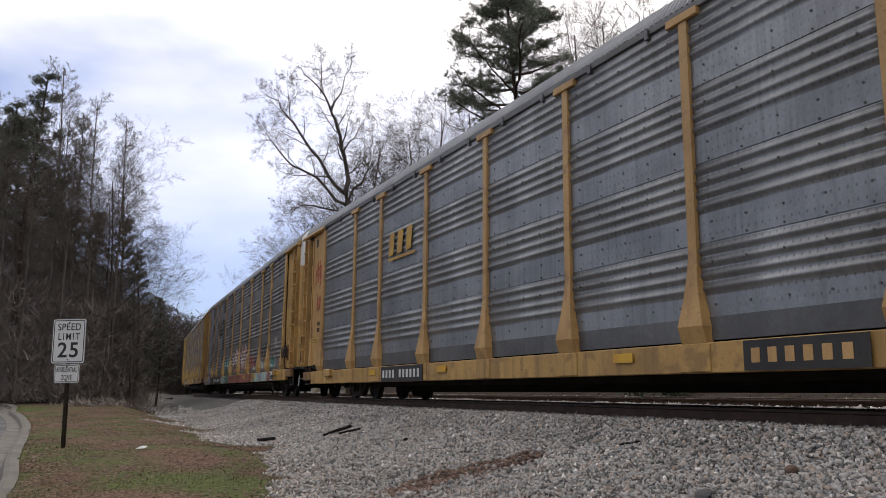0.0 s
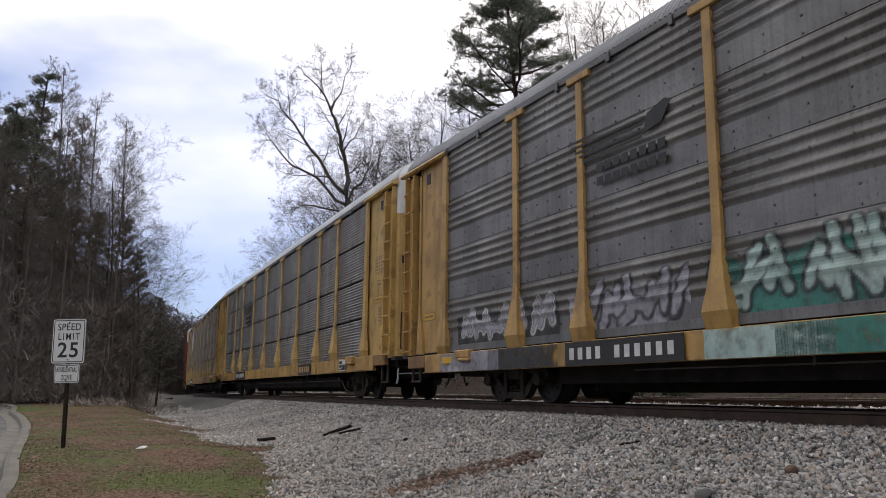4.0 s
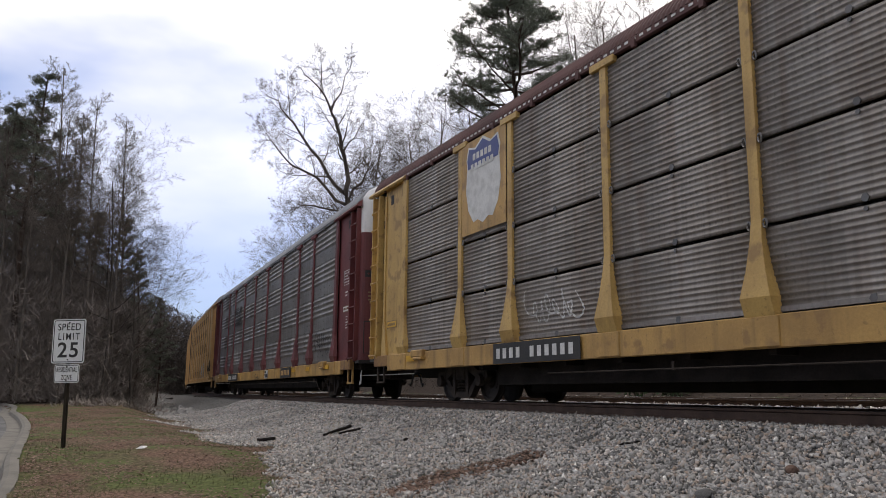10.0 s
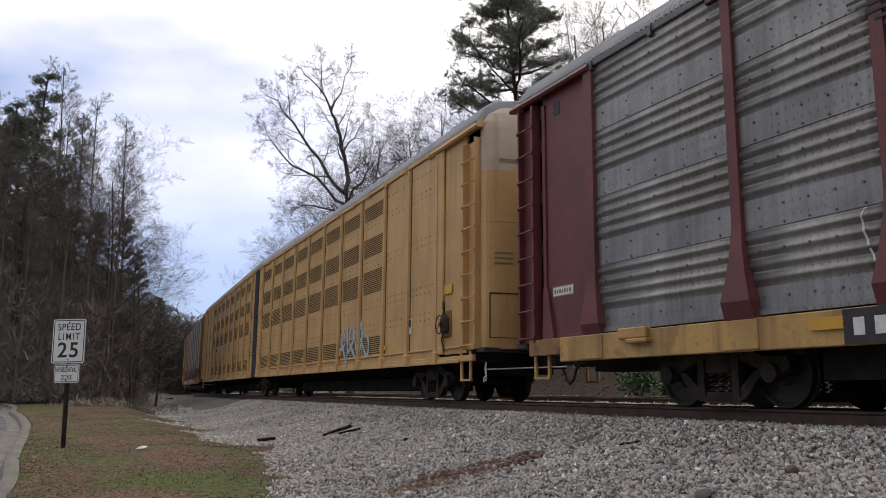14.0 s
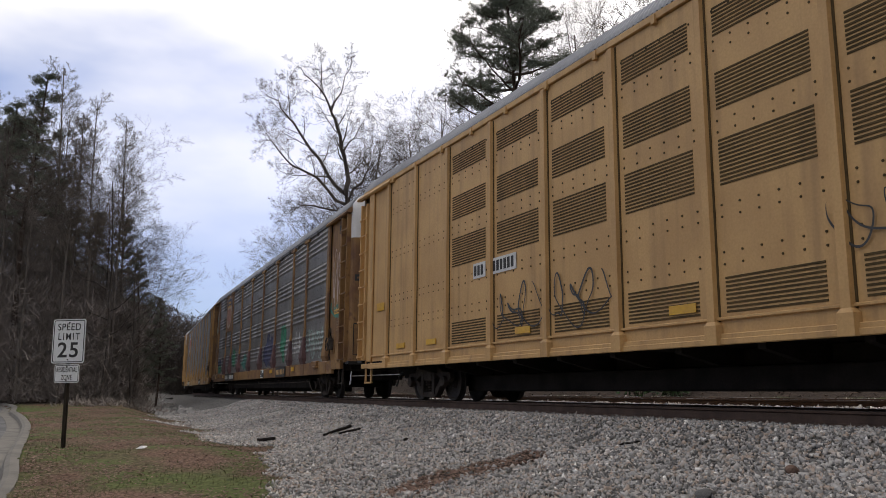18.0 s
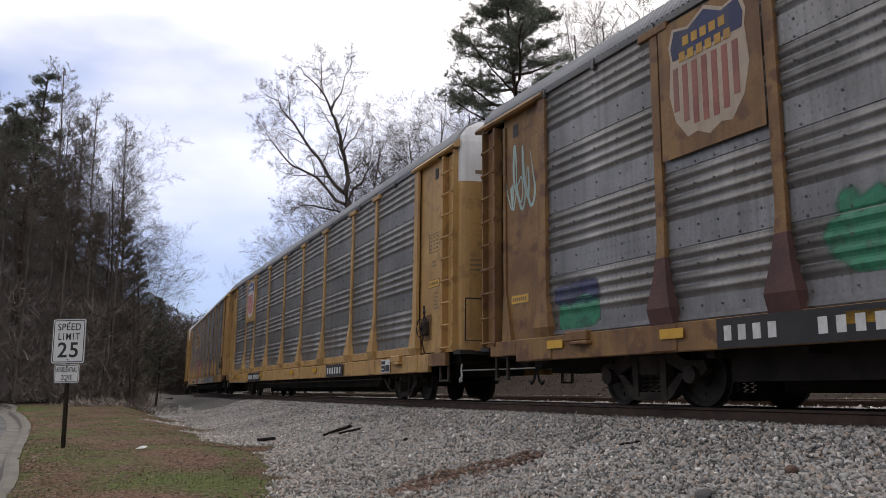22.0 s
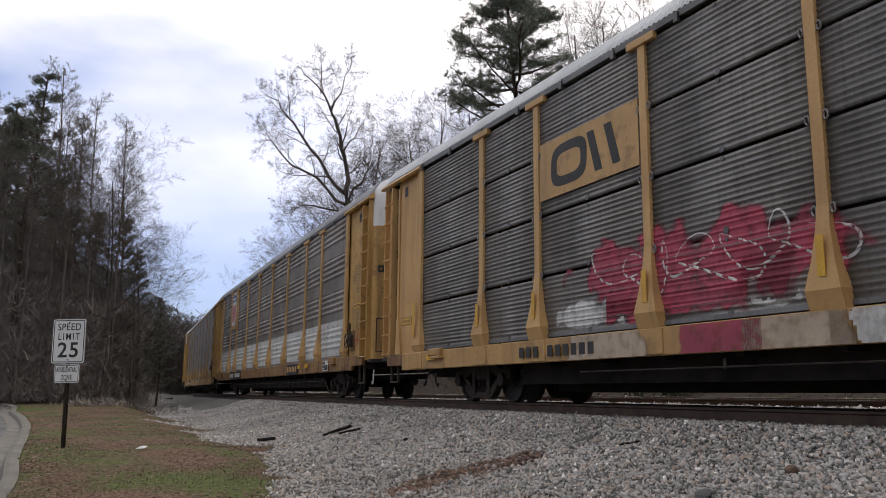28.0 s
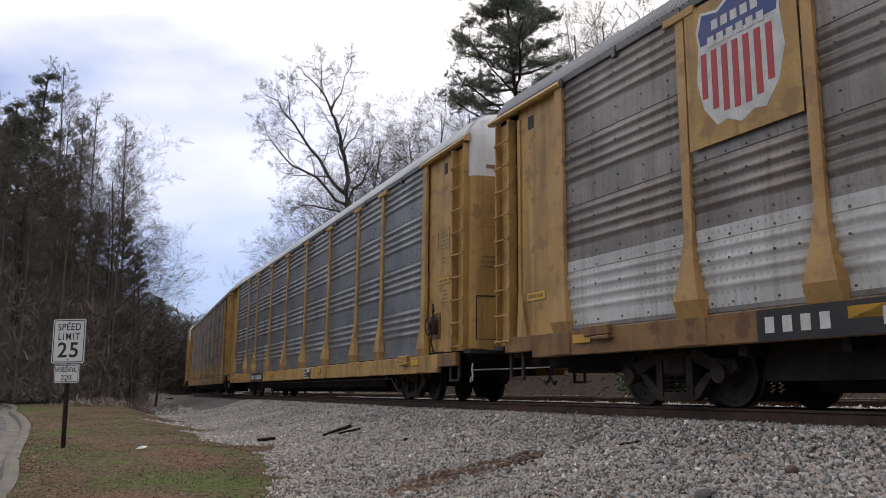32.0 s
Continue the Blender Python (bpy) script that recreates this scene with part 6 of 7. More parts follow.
def autorack(label, kind="broad", sheet=None, paint=None, plate=None, sill=None, roof=None, cap=None, wash=None, brake=True, white_door=True, ledge=None, foot=None, up=0.0, slot=True):
    root = thing("autorack_car", label, "railway car", "autorack train")
    SILL_UP[root.name] = up
    sheet, paint = sheet or GALV, paint or YELLOW
    plate, sill, roof, cap = plate or paint, sill or YELLOW, roof or ROOF, cap or WHITE
    put("underframe", under_mesh(), root, "soot-black underframe")
    put("roof", roof_mesh(roof), root, "ribbed arched roof")
    edges = [ENDS[0], *POSTS, ENDS[1]]
    for sy in (-1, 1):
        rz = 0.0 if sy < 0 else math.pi
        put("side_sill", sill_mesh(sill, up), root, at=(0, sy * (SIDE + 0.02), 0), rz=rz)
        for a, b in zip(edges[:-1], edges[1:]) if ledge else ((12.0, -12.0),):
            # the low-silled car's dark ledge stands in for the shadow line under its panels
            put("ledge", ledge_mesh(ledge or (sheet if up > -0.1 else GALV_DARK), up, a - b - (0.54 if ledge else 0.0)), root, at=((a + b) / 2, sy * SIDE, 0), rz=rz)
        put("top_rail", top_rail_mesh(roof if roof is RUST else GALV_DARK), root, at=(0, sy * SIDE, 0), rz=rz)
        for a, b in zip(edges[:-1], edges[1:]):
            w, c = a - b - 0.03, (a + b) / 2
            if kind == "fine":
                h = (Z1 - Z0) / 4
                line = fine_line(h - 0.05)
                for k in range(4):
                    mats = [wash if (wash and k == 0) else sheet, GALV_DARK]
                    me = sheet_mesh("fine", w, line, None, mats, ((0.0, 0.03, 0.05), (0.0, 0.95, 0.03)))
                    put("panel", me, root, at=(c, sy * (SIDE - 0.01), Z0 + k * h), rz=rz)
            else:
                line = rib_line(kind)
                bolts = tuple((-w / 2 + 0.3 + j * (w - 0.6) / 4, Z1 - 0.03 - 1.055 * g - zz, 0.016) for g in range(4) for zz in (0.78, 1.0, 0.24) for j in range(5) if Z1 - 1.055 * g - zz > Z0 + 0.05) if kind == "broad" else ()
                mats = [sheet, wash, GALV_DARK] if wash else [sheet, GALV_DARK]
                me = sheet_mesh(kind, w, line, 2.24 if wash else None, mats, bolts)
                put("panel", me, root, at=(c, sy * (SIDE - 0.01), 0), rz=rz)
        for u in POSTS:
            put("side_post", post_mesh(paint, foot, up), root, at=(u, sy * (SIDE - 0.005), 0), rz=rz)
        if kind == "fine" and sy < 0:
            for u in POSTS:
                for k in (1, 2, 3):
                    for dx in (-0.12, 0.12):
                        put("panel_clip", clip_mesh(), root, at=(u + dx, -SIDE - 0.02, Z0 + k * (Z1 - Z0) / 4))
        for u in ENDS:
            put("end_post", end_post_mesh(paint, up), root, at=(u, sy * (SIDE - 0.005), 0), rz=rz)
        for sx in (-1, 1):
            # the end bay: plate, brow, ladder and step
            flip = (sx < 0) != (sy > 0)
            base = 12.05 if not flip else 13.41
            put("end_plate", end_plate_mesh(plate, flip), root, at=(sx * base, sy * (SIDE - 0.05), 0), rz=rz)
            put("brow", brow_mesh(plate), root, at=(sx * (12.05 if not flip else 14.05), sy * (SIDE - 0.05), 0), rz=rz)
            put("door_track", hinge_mesh(), root, "grimy door track and hinges", at=(sx * 13.46, sy * (SIDE - 0.05), 0), rz=rz)
            lad, rung = ladder_meshes(plate, flip)
            lx = sx * (13.55 if not flip else 14.08)
            ladder = put("ladder", lad, root, at=(lx, sy * (SIDE - 0.05), 0), rz=rz)
            for k in range(9):
                put("rung", rung, ladder, at=(0, 0, 1.08 + k * 0.46))
            put("sill_step", step_mesh(TRUCKM if paint is not MAROON else sill), root, at=(sx * (13.3 if not flip else 13.7), sy * (SIDE - 0.04), 0), rz=rz)
    for sx in (-1, 1):
        put("end_door", door_mesh(plate, cap if white_door else plate, slot), root, at=(sx * 14.05, 0, 0), rz=0.0 if sx > 0 else math.pi)
        put("air_hose", hose_mesh(), root, at=(sx * 14.1, 0, 0), rz=0.0 if sx > 0 else math.pi)
        put("uncoupling_lever", lever_mesh(), root, at=(sx * 13.95, sx * -1.3, 0), rz=0.0 if sx > 0 else math.pi)
        add_truck(root, sx * 10.06)
    put("brake_rod", pipe_mesh(), root, at=(0, -SIDE + 0.02, 0))
    if brake:
        put("hand_brake", brake_mesh(), root, at=(12.55, -SIDE + 0.05, 0))
    return root


YS = -SIDE - 0.105        # outer face of the sill's stiffeners
YP = -SIDE + 0.05         # outer face of the end plates
YB = -SIDE - 0.05         # a board in front of the ribs


def mark_board(root, u0, u1, count, skip=(), z0=0.59, z1=0.95, material=None, back=BLACK, label="black board with white reporting marks"):
    z0, z1 = z0 + SILL_UP[root.name], z1 + SILL_UP[root.name]
    flat_board(root, "number_board", u0, u1, z0, z1, YS, back, label)
    bars(root, "stencil_bar", u0 + 0.12, u1 - 0.08, z0 + 0.09, z1 - 0.09, YS - 0.005, count * (2 if count == 3 else 1), material or LETTER, 0.48, skip)


def small_marks(root, seed, pale=False, tape=(11.7, 3.7, -3.3, -11.6), lines=True):
    """Data boxes, reflective strips and stencils that every car carries."""
    rng = random.Random(seed)
    up = SILL_UP[root.name]
    for u in tape:
        flat_board(root, "reflector", u - 0.22, u + 0.22, 0.76 + up, 0.89 + up, YS, REFLECT, "yellow reflective strip")
    u = rng.choice((10.3, 2.3))
    flat_board(root, "data_board", u - 0.3, u + 0.3, 0.62 + up, 0.93 + up, YS - 0.002, LETTER, "white-edged black data board")
    flat_board(root, "data_board", u - 0.27, u - 0.02, 0.65 + up, 0.9 + up, YS - 0.007, BLACK)
    flat_board(root, "data_board", u + 0.02, u + 0.27, 0.65 + up, 0.8 + up, YS - 0.007, BLACK)
    for k, w in ((0, 0.16), (1, 0.2)):
        flat_board(root, "data_board", u - 0.24, u - 0.24 + w, 0.69 + 0.1 * k + up, 0.72 + 0.1 * k + up, YS - 0.012, LETTER)
    for u in (5.4, 0.9, -2.7):
        bars(root, "stencil_bar", u, u + 0.5, 0.68 + up, 0.74 + up, -SIDE - 0.032, 6, STENCIL, 0.3)
    for sx in (1, -1):
        uc = sx * 12.85
        uc = sx * 12.88
        zn = 2.42 if sx > 0 else 1.72
        flat_board(root, "notice", uc - 0.3, uc + 0.3, zn, zn + 0.18, YP - 0.002, STENCIL, "yellow warning notice with dark edge")
        flat_board(root, "notice", uc - 0.28, uc + 0.28, zn + 0.02, zn + 0.16, YP - 0.006, LETTER if pale else REFLECT)
        bars(root, "notice", uc - 0.24, uc + 0.24, zn + 0.06, zn + 0.12, YP - 0.01, 7, STENCIL, 0.4)
        if not lines or sx < 0:
            continue
        b = Builder()
        x0, x1, z0, z1 = uc - 0.3, uc + 0.3, 3.2, 3.62
        for q in ((x0, x1, z0, z0 + 0.018), (x0, x1, z1 - 0.018, z1), (x0, x0 + 0.018, z0, z1), (x1 - 0.018, x1, z0, z1)):
            b.box(q[0], q[1], YP - 0.006, YP, q[2], q[3])
        for k in range(4):
            for j in range(3):
                b.box(x0 + 0.06 + j * 0.17, x0 + 0.12 + j * 0.17 + rng.uniform(0.0, 0.06), YP - 0.006, YP, z0 + 0.07 + k * 0.085, z0 + 0.105 + k * 0.085)
        for k in range(5):
            b.box(uc - 0.02, uc + rng.uniform(0.1, 0.26), YP - 0.006, YP, 1.95 + k * 0.08, 1.98 + k * 0.08)
        for k in range(2):
            b.box(uc - 0.12, uc + rng.uniform(0.04, 0.14), YP - 0.006, YP, 2.88 + k * 0.09, 2.92 + k * 0.09)
        part("stencil", b, LETTER if pale else STENCIL, root, "stencilled data box and lines")["kind"] = "stuff"


def emblem_bars(root, u0, u1, z0, z1, y, material, label):
    """A railway's mark reduced to plain slanting shapes."""
    b = Builder()
    w, h = u1 - u0, z1 - z0
    for k in range(3):
        x = u0 + w * k / 3
        b.plate([(x, z0 + 0.18 * h), (x + w * 0.19, z0 + 0.2 * h), (x + w * 0.24, z1), (x + w * 0.05, z1)], y - 0.004, y + 0.002)
    b.box(u0, u1, y - 0.004, y + 0.002, z0, z0 + 0.1 * h)
    part("emblem", b, material, root, label)


def horse_bars(root, u0, u1, z0, z1, y, label="faded black striped emblem and lettering bars"):
    b = Builder()
    h = z1 - z0
    for k in range(5):
        z = z1 - 0.1 * h * k - 0.06 * h
        b.box(u0 + 0.1 * k, u1 - 0.55 - 0.02 * k, y - 0.004, y + 0.002, z - 0.018, z + 0.018)
    b.plate([(u1 - 0.6, z1 - 0.42 * h), (u1 - 0.2, z1 - 0.34 * h), (u1, z1 - 0.05 * h), (u1 - 0.15, z1), (u1 - 0.5, z1 - 0.12 * h)], y - 0.004, y + 0.002)
    for r in range(2):
        for k in range(8):
            x = u0 + 0.75 + k * (u1 - u0 - 0.85) / 8
            b.box(x, x + (u1 - u0) / 8 * 0.5, y - 0.004, y + 0.002, z0 + 0.24 * h * (1 - r), z0 + 0.24 * h * (1 - r) + 0.15 * h)
    part("emblem", b, BLACK, root, label)


def car_train():
    # 1: clean blue-grey sides, gold emblem
    c = autorack("autorack car with blue-grey ribbed sides and yellow posts", "broad", GALV_BLUE, YELLOW_TAN, sill=YELLOW, brake=True, up=-0.16)
    emblem_bars(c, -6.45, -4.8, 3.38, 4.08, YB, GOLD, "gold railway emblem shapes")
    mark_board(c, -6.65, -4.15, 11, (4,))
    mark_board(c, 5.05, 6.7, 3, (), 0.6, 0.95, YELLOW_PALE)
    small_marks(c, 1, tape=(-7.3, -3.2, 2.8))
    scrawl(c, 5, -13.1, -12.2, 3.45, 4.35, 5, REDTAG)
    scrawl(c, 6, -12.9, -12.25, 2.55, 3.3, 3, REDTAG)
    bars(c, "stencil_bar", -12.75, -12.4, 2.25, 2.37, YP - 0.002, 4, BLACK, 0.3)
    bars(c, "stencil_bar", -12.75, -12.4, 2.05, 2.17, YP - 0.002, 4, BLACK, 0.3)
    CARS.append((c, 11.27))
    # 2: sooty car with large spray pieces
    c = autorack("sooty autorack car with large colourful graffiti along its foot", "broad", GALV_SOOT, YELLOW, slot=False)
    drape(c, "graffiti", "broad", 5.2, 10.4, 1.1, 1.62, lambda u, z: min(1.42 + 0.3 * noise.noise(Vector((u * 1.3, 2.0, 4))) - z, noise.noise(Vector((u * 0.9, z * 1.6, 4))) + 0.35), MINT, "mint spray patch", 0.005, 0.05)
    cloud(c, "broad", 30, 3.7, 5.6, 1.1, 1.75, BRICKRED, -0.3)
    piece(c, "broad", 31, -0.95, 4.5, 1.1, 2.45, 7, PINK, SPRAYK, BRICKRED, 0.085)
    piece(c, "broad", 32, -4.5, -1.0, 1.1, 2.05, 5, MINT, SPRAYK, TEAL, 0.07)
    piece(c, "broad", 33, -7.5, -4.8, 1.1, 1.9, 4, LILAC, SPRAYK, LILAC, 0.08)
    piece(c, "broad", 34, -11.4, -7.8, 1.1, 1.85, 6, LILAC, SPRAYW, SPRAYK, 0.06)
    for k, (u0, u1) in enumerate(((5.4, 6.9), (6.8, 8.3), (8.2, 9.6), (9.4, 10.4))):
        cloud(c, "broad", 300 + k, u0, u1, 1.1, 1.55, (PURPLE, LILAC, CRIMSON, TEAL)[k], 0.15)
    tag_line(c, "broad", 35, 7.4, 8.7, 1.5, 2.2, 3, SPRAYK, 0.06)
    tag_line(c, "broad", 36, 10.3, 10.75, 1.75, 2.2, 2, SPRAYW, 0.045)
    horse_bars(c, -7.4, -4.95, 3.3, 4.2, YB)
    mark_board(c, -7.5, -4.85, 11, (4,))
    for k, (u0, u1, m) in enumerate(((-4.5, -2.6, MINT), (-3.4, -1.4, TEAL), (-1.9, 2.2, BRICKRED), (1.4, 5.6, BRICKRED), (5.2, 6.6, YELLOW_PALE), (5.9, 7.6, MINT), (7.2, 8.4, LILAC), (7.9, 9.6, MINT), (9.2, 10.5, BRICKRED), (-12, -9.6, LILAC), (-10, -7.7, SPRAYK))):
        cloud(c, "broad", 200 + k, u0, u1, 0.59, 0.96, m, -0.4, "sprayed sill", YS + 0.002)
    small_marks(c, 2, tape=(3.6, 6.5, 11.5, -11.7))
    CARS.append((c, 40.31))
    # 3: slotted panels
    c = autorack("autorack car with grey slotted side panels and yellow posts", "fine", GALV, YELLOW_BRIGHT, roof=ROOF_WHITE, brake=False, up=0.13)
    horse_bars(c, -6.8, -4.55, 3.25, 4.1, YB)
    mark_board(c, -7.75, -5.25, 11, (4,))
    mark_board(c, 5.05, 6.7, 3, material=YELLOW_PALE)
    tag_line(c, "fine", 41, -13.5, -12.4, 4.2, 4.9, 3, SPRAYW, 0.035, YP)
    tag_line(c, "fine", 42, -13.5, -12.3, 1.5, 2.1, 4, SPRAYW, 0.035, YP)
    tag_line(c, "fine", 43, -13.4, -12.4, 2.6, 3.1, 4, TEAL, 0.03, YP)
    small_marks(c, 3, tape=(-10.6,))
    CARS.append((c, 69.1))
    # 4: rust-streaked, maroon roof
    c = autorack("rust-streaked autorack car with yellow posts and a maroon roof", "fine", GALV_BROWN, YELLOW_BRIGHT, roof=RUST, brake=False, up=0.1)
    shield(c, -8.98, -7.2, 3.28, 5.2, YB, stripes=False)
    for u, s in ((10.5, 3), (7.9, 2), (5.5, 3), (2.6, 3)):
        tag_line(c, "fine", 50 + s + int(u), u - 1.1, u + 0.9, 1.25, 2.05, 5, TEAL, 0.04)
    tag_line(c, "fine", 59, -6.6, -5.0, 1.25, 1.9, 5, SPRAYW, 0.03)
    mark_board(c, -7.6, -4.9, 11, (4,))
    mark_board(c, 5.05, 6.7, 3, material=YELLOW_PALE)
    b = Builder()
    for u in np.arange(-13.9, 13.9, 0.17):
        b.box(u, u + 0.08, -SIDE - 0.045, -SIDE - 0.036, 5.31, 5.345)
    part("roof_trim", b, LETTER, c, "white dashed edge under the roof")["kind"] = "stuff"
    small_marks(c, 4, tape=(0.6, -11.4))
    CARS.append((c, 97.9))
    # 5: maroon posts on a yellow sill
    c = autorack("autorack car with grey sides, maroon posts and yellow sill", "broad", GALV, MAROON, MAROON, YELLOW, brake=False, up=0.08)
    horse_bars(c, -7.4, -4.95, 3.4, 4.3, YB)
    tag_line(c, "broad", 61, -7.4, -4.9, 1.2, 2.3, 7, SPRAYW, 0.035)
    tag_line(c, "broad", 62, 9.6, 11.7, 1.3, 2.1, 7, SPRAYK, 0.03)
    mark_board(c, -7.7, -4.9, 11, (4,))
    mark_board(c, 5.05, 6.7, 3, material=YELLOW_PALE)
    tag_line(c, "broad", 63, -0.4, 0.9, 0.62, 0.93, 4, BLACK, 0.025, YS)
    small_marks(c, 5, True, (7.1, 9.15, 11.5, -7.9))
    CARS.append((c, 127.12))
    # 7 to 11 behind the articulated pair
    c = autorack("weathered grey-brown autorack car with rusting yellow posts and teal graffiti", "broad", GALV, YELLOW_RUST, YELLOW_RUST, YELLOW_RUST, foot=RUST, up=0.12)
    shield(c, -8.98, -7.2, 3.28, 5.2, YB, True)
    cloud(c, "broad", 71, -11.6, -10.5, 1.12, 1.7, GREEN, -0.2)
    cloud(c, "broad", 70, -11.7, -10.4, 1.5, 1.95, NAVY, 0.0)
    cloud(c, "broad", 72, -6.6, -5.5, 1.4, 2.35, GREEN, -0.1)
    cloud(c, "broad", 73, -3.6, -1.6, 1.15, 1.9, TEAL)
    cloud(c, "broad", 74, 1.9, 3.9, 1.12, 2.5, NAVY, -0.2)
    cloud(c, "broad", 75, 5.2, 6.2, 1.15, 2.9, GREEN, 0.0)
    tag_line(c, "broad", 76, 7.4, 8.9, 1.3, 2.2, 4, SPRAYW, 0.05)
    tag_line(c, "broad", 77, 9.4, 11.8, 1.2, 2.4, 6, MINT, 0.04)
    tag_line(c, "broad", 78, 12.3, 13.4, 2.3, 4.9, 3, PINK, 0.04, YP)
    tag_line(c, "broad", 79, 12.3, 13.4, 2.3, 2.8, 3, TEAL, 0.09, YP)
    tag_line(c, "broad", 80, -13.3, -12.4, 3.2, 4.6, 4, MINT, 0.05, YP)
    mark_board(c, -8.1, -5.25, 12, (4, 5))
    mark_board(c, 5.05, 6.7, 3, material=YELLOW_PALE)
    small_marks(c, 7, tape=(4.1, 7.9, -6.1, -8.9, -11.6))
    CARS.append((c, 201.03))
    c = autorack("autorack car with grey ribbed sides and a shield emblem", "broad", GALV, YELLOW_TAN, ledge=YELLOW_TAN, sill=YELLOW_TAN, up=0.02, slot=False)
    shield(c, -8.98, -7.2, 3.28, 5.2, YB)
    mark_board(c, -7.5, -5.0, 11, (4,))
    mark_board(c, 5.05, 6.75, 3, material=LETTER)
    tag_line(c, "broad", 81, -11.6, -7.7, 1.15, 1.85, 6, SPRAYW, 0.03)
    small_marks(c, 8, tape=(0.6, 3.7, -4.8, -8.0, -10.0, -11.6))
    CARS.append((c, 230.28))
    c = autorack("dark autorack car with slotted panels and red-purple graffiti", "fine", GALV_SOOT, YELLOW_PALE, sill=YELLOW_TAN, roof=ROOF_WHITE, up=0.09)
    flat_board(c, "emblem_board", -6.98, -4.38, 3.4, 4.4, -SIDE - 0.03, YELLOW_TAN, "tan emblem board")
    b = Builder()
    ring = []
    for k in range(41):
        a = 2 * math.pi * k / 40
        ca, sa = math.cos(a), math.sin(a)
        r = (abs(ca) ** 3.5 + abs(sa) ** 3.5) ** (-1 / 3.5)
        ring.append((ca * r, sa * r))
    ym = -SIDE - 0.034
    for (a0, c0), (a1, c1) in zip(ring[:-1], ring[1:]):
        q = [(-6.13 + a * w + 0.06 * t_, 3.9 + t_) for a, w, t_ in ((a0, 0.5, 0.36 * c0), (a1, 0.5, 0.36 * c1), (a1, 0.34, 0.2 * c1), (a0, 0.34, 0.2 * c0))]
        b.plate(q[::-1], ym - 0.004, ym + 0.003)
    for x in (-5.42, -4.98):
        b.plate([(x, 3.56), (x + 0.18, 3.56), (x - 0.02, 4.24), (x - 0.2, 4.24)], ym - 0.004, ym + 0.003)
    part("emblem", b, BLACK, c, "black ring and slanting bars")
    cloud(c, "fine", 83, -6.4, -0.8, 1.12, 2.5, CRIMSON, -0.05)
    cloud(c, "fine", 84, -6.6, -4.3, 1.12, 1.6, WHITEWASH, 0.0)
    cloud(c, "fine", 87, -3.0, -1.4, 1.12, 1.95, WHITEWASH, 0.1)
    tag_line(c, "fine", 89, -5.4, -1.2, 1.4, 2.4, 4, SPRAYW, 0.03)
    piece(c, "fine", 86, 1.6, 7.0, 1.15, 2.5, 4, LILAC, NAVY, None, 0.13)
    tag_line(c, "fine", 85, 2.0, 6.6, 1.2, 2.3, 4, BRICKRED, 0.09)
    for u in (-9.1, -7.1, -4.26, -1.42, 7.1, 9.15, 12.08, -12.08):
        flat_board(c, "reflector", u - 0.05, u + 0.05, 1.4, 1.85 if abs(u) < 10 else 2.15, -SIDE - 0.135, REFLECT, "upright yellow reflective strip")
    bars(c, "stencil_bar", -7.6, -5.4, 0.76, 0.94, YS - 0.002, 10, BLACK, 0.35, (3,))
    for k, (u0, u1, m) in enumerate(((-6.2, -4.2, CAPTAN), (-3.7, -2.3, CRIMSON), (-2.6, -1.0, CAPTAN), (-1.4, 0.2, WHITEWASH), (2.0, 5.0, LILAC), (4.4, 9.0, LILAC))):
        cloud(c, "fine", 220 + k, u0, u1, 0.68, 1.05, m, -0.35, "sprayed sill", YS + 0.002)
    small_marks(c, 9, tape=(-11.2,), lines=False)
    CARS.append((c, 259.52))
    c = autorack("autorack car with whitened lower panels and a shield emblem", "broad", GALV_BROWN, YELLOW_TAN, YELLOW, YELLOW_RUST, wash=WHITEWASH, up=0.17)
    shield(c, -8.98, -7.2, 3.28, 5.2, YB)
    mark_board(c, -8.0, -4.9, 12, (4, 5))
    mark_board(c, 5.05, 6.7, 3, material=YELLOW_PALE)
    small_marks(c, 10, tape=(7.9, 6.8, -11.4, -6.6))
    tag_line(c, "broad", 88, 12.3, 13.4, 1.3, 1.9, 3, REDTAG, 0.03, YP)
    CARS.append((c, 288.69))
    c = autorack("autorack car with blue-grey ribbed sides and a white roof", "broad", GALV_BLUE, YELLOW, roof=ROOF_WHITE, slot=False)
    mark_board(c, -7.35, -4.95, 11, (4,))
    small_marks(c, 11)
    CARS.append((c, 318.0))
    c = autorack("grey-brown autorack car with yellow posts", "fine", GALV_BROWN, YELLOW, brake=False)
    small_marks(c, 12)
    CARS.append((c, 347.2))
    c = autorack("sooty autorack car with yellow posts", "broad", GALV_SOOT, YELLOW, brake=False)
    CARS.append((c, 376.4))
    c = autorack("dark autorack car with rusting posts", "broad", GALV_DARK, YELLOW_RUST, brake=False)
    CARS.append((c, 405.6))


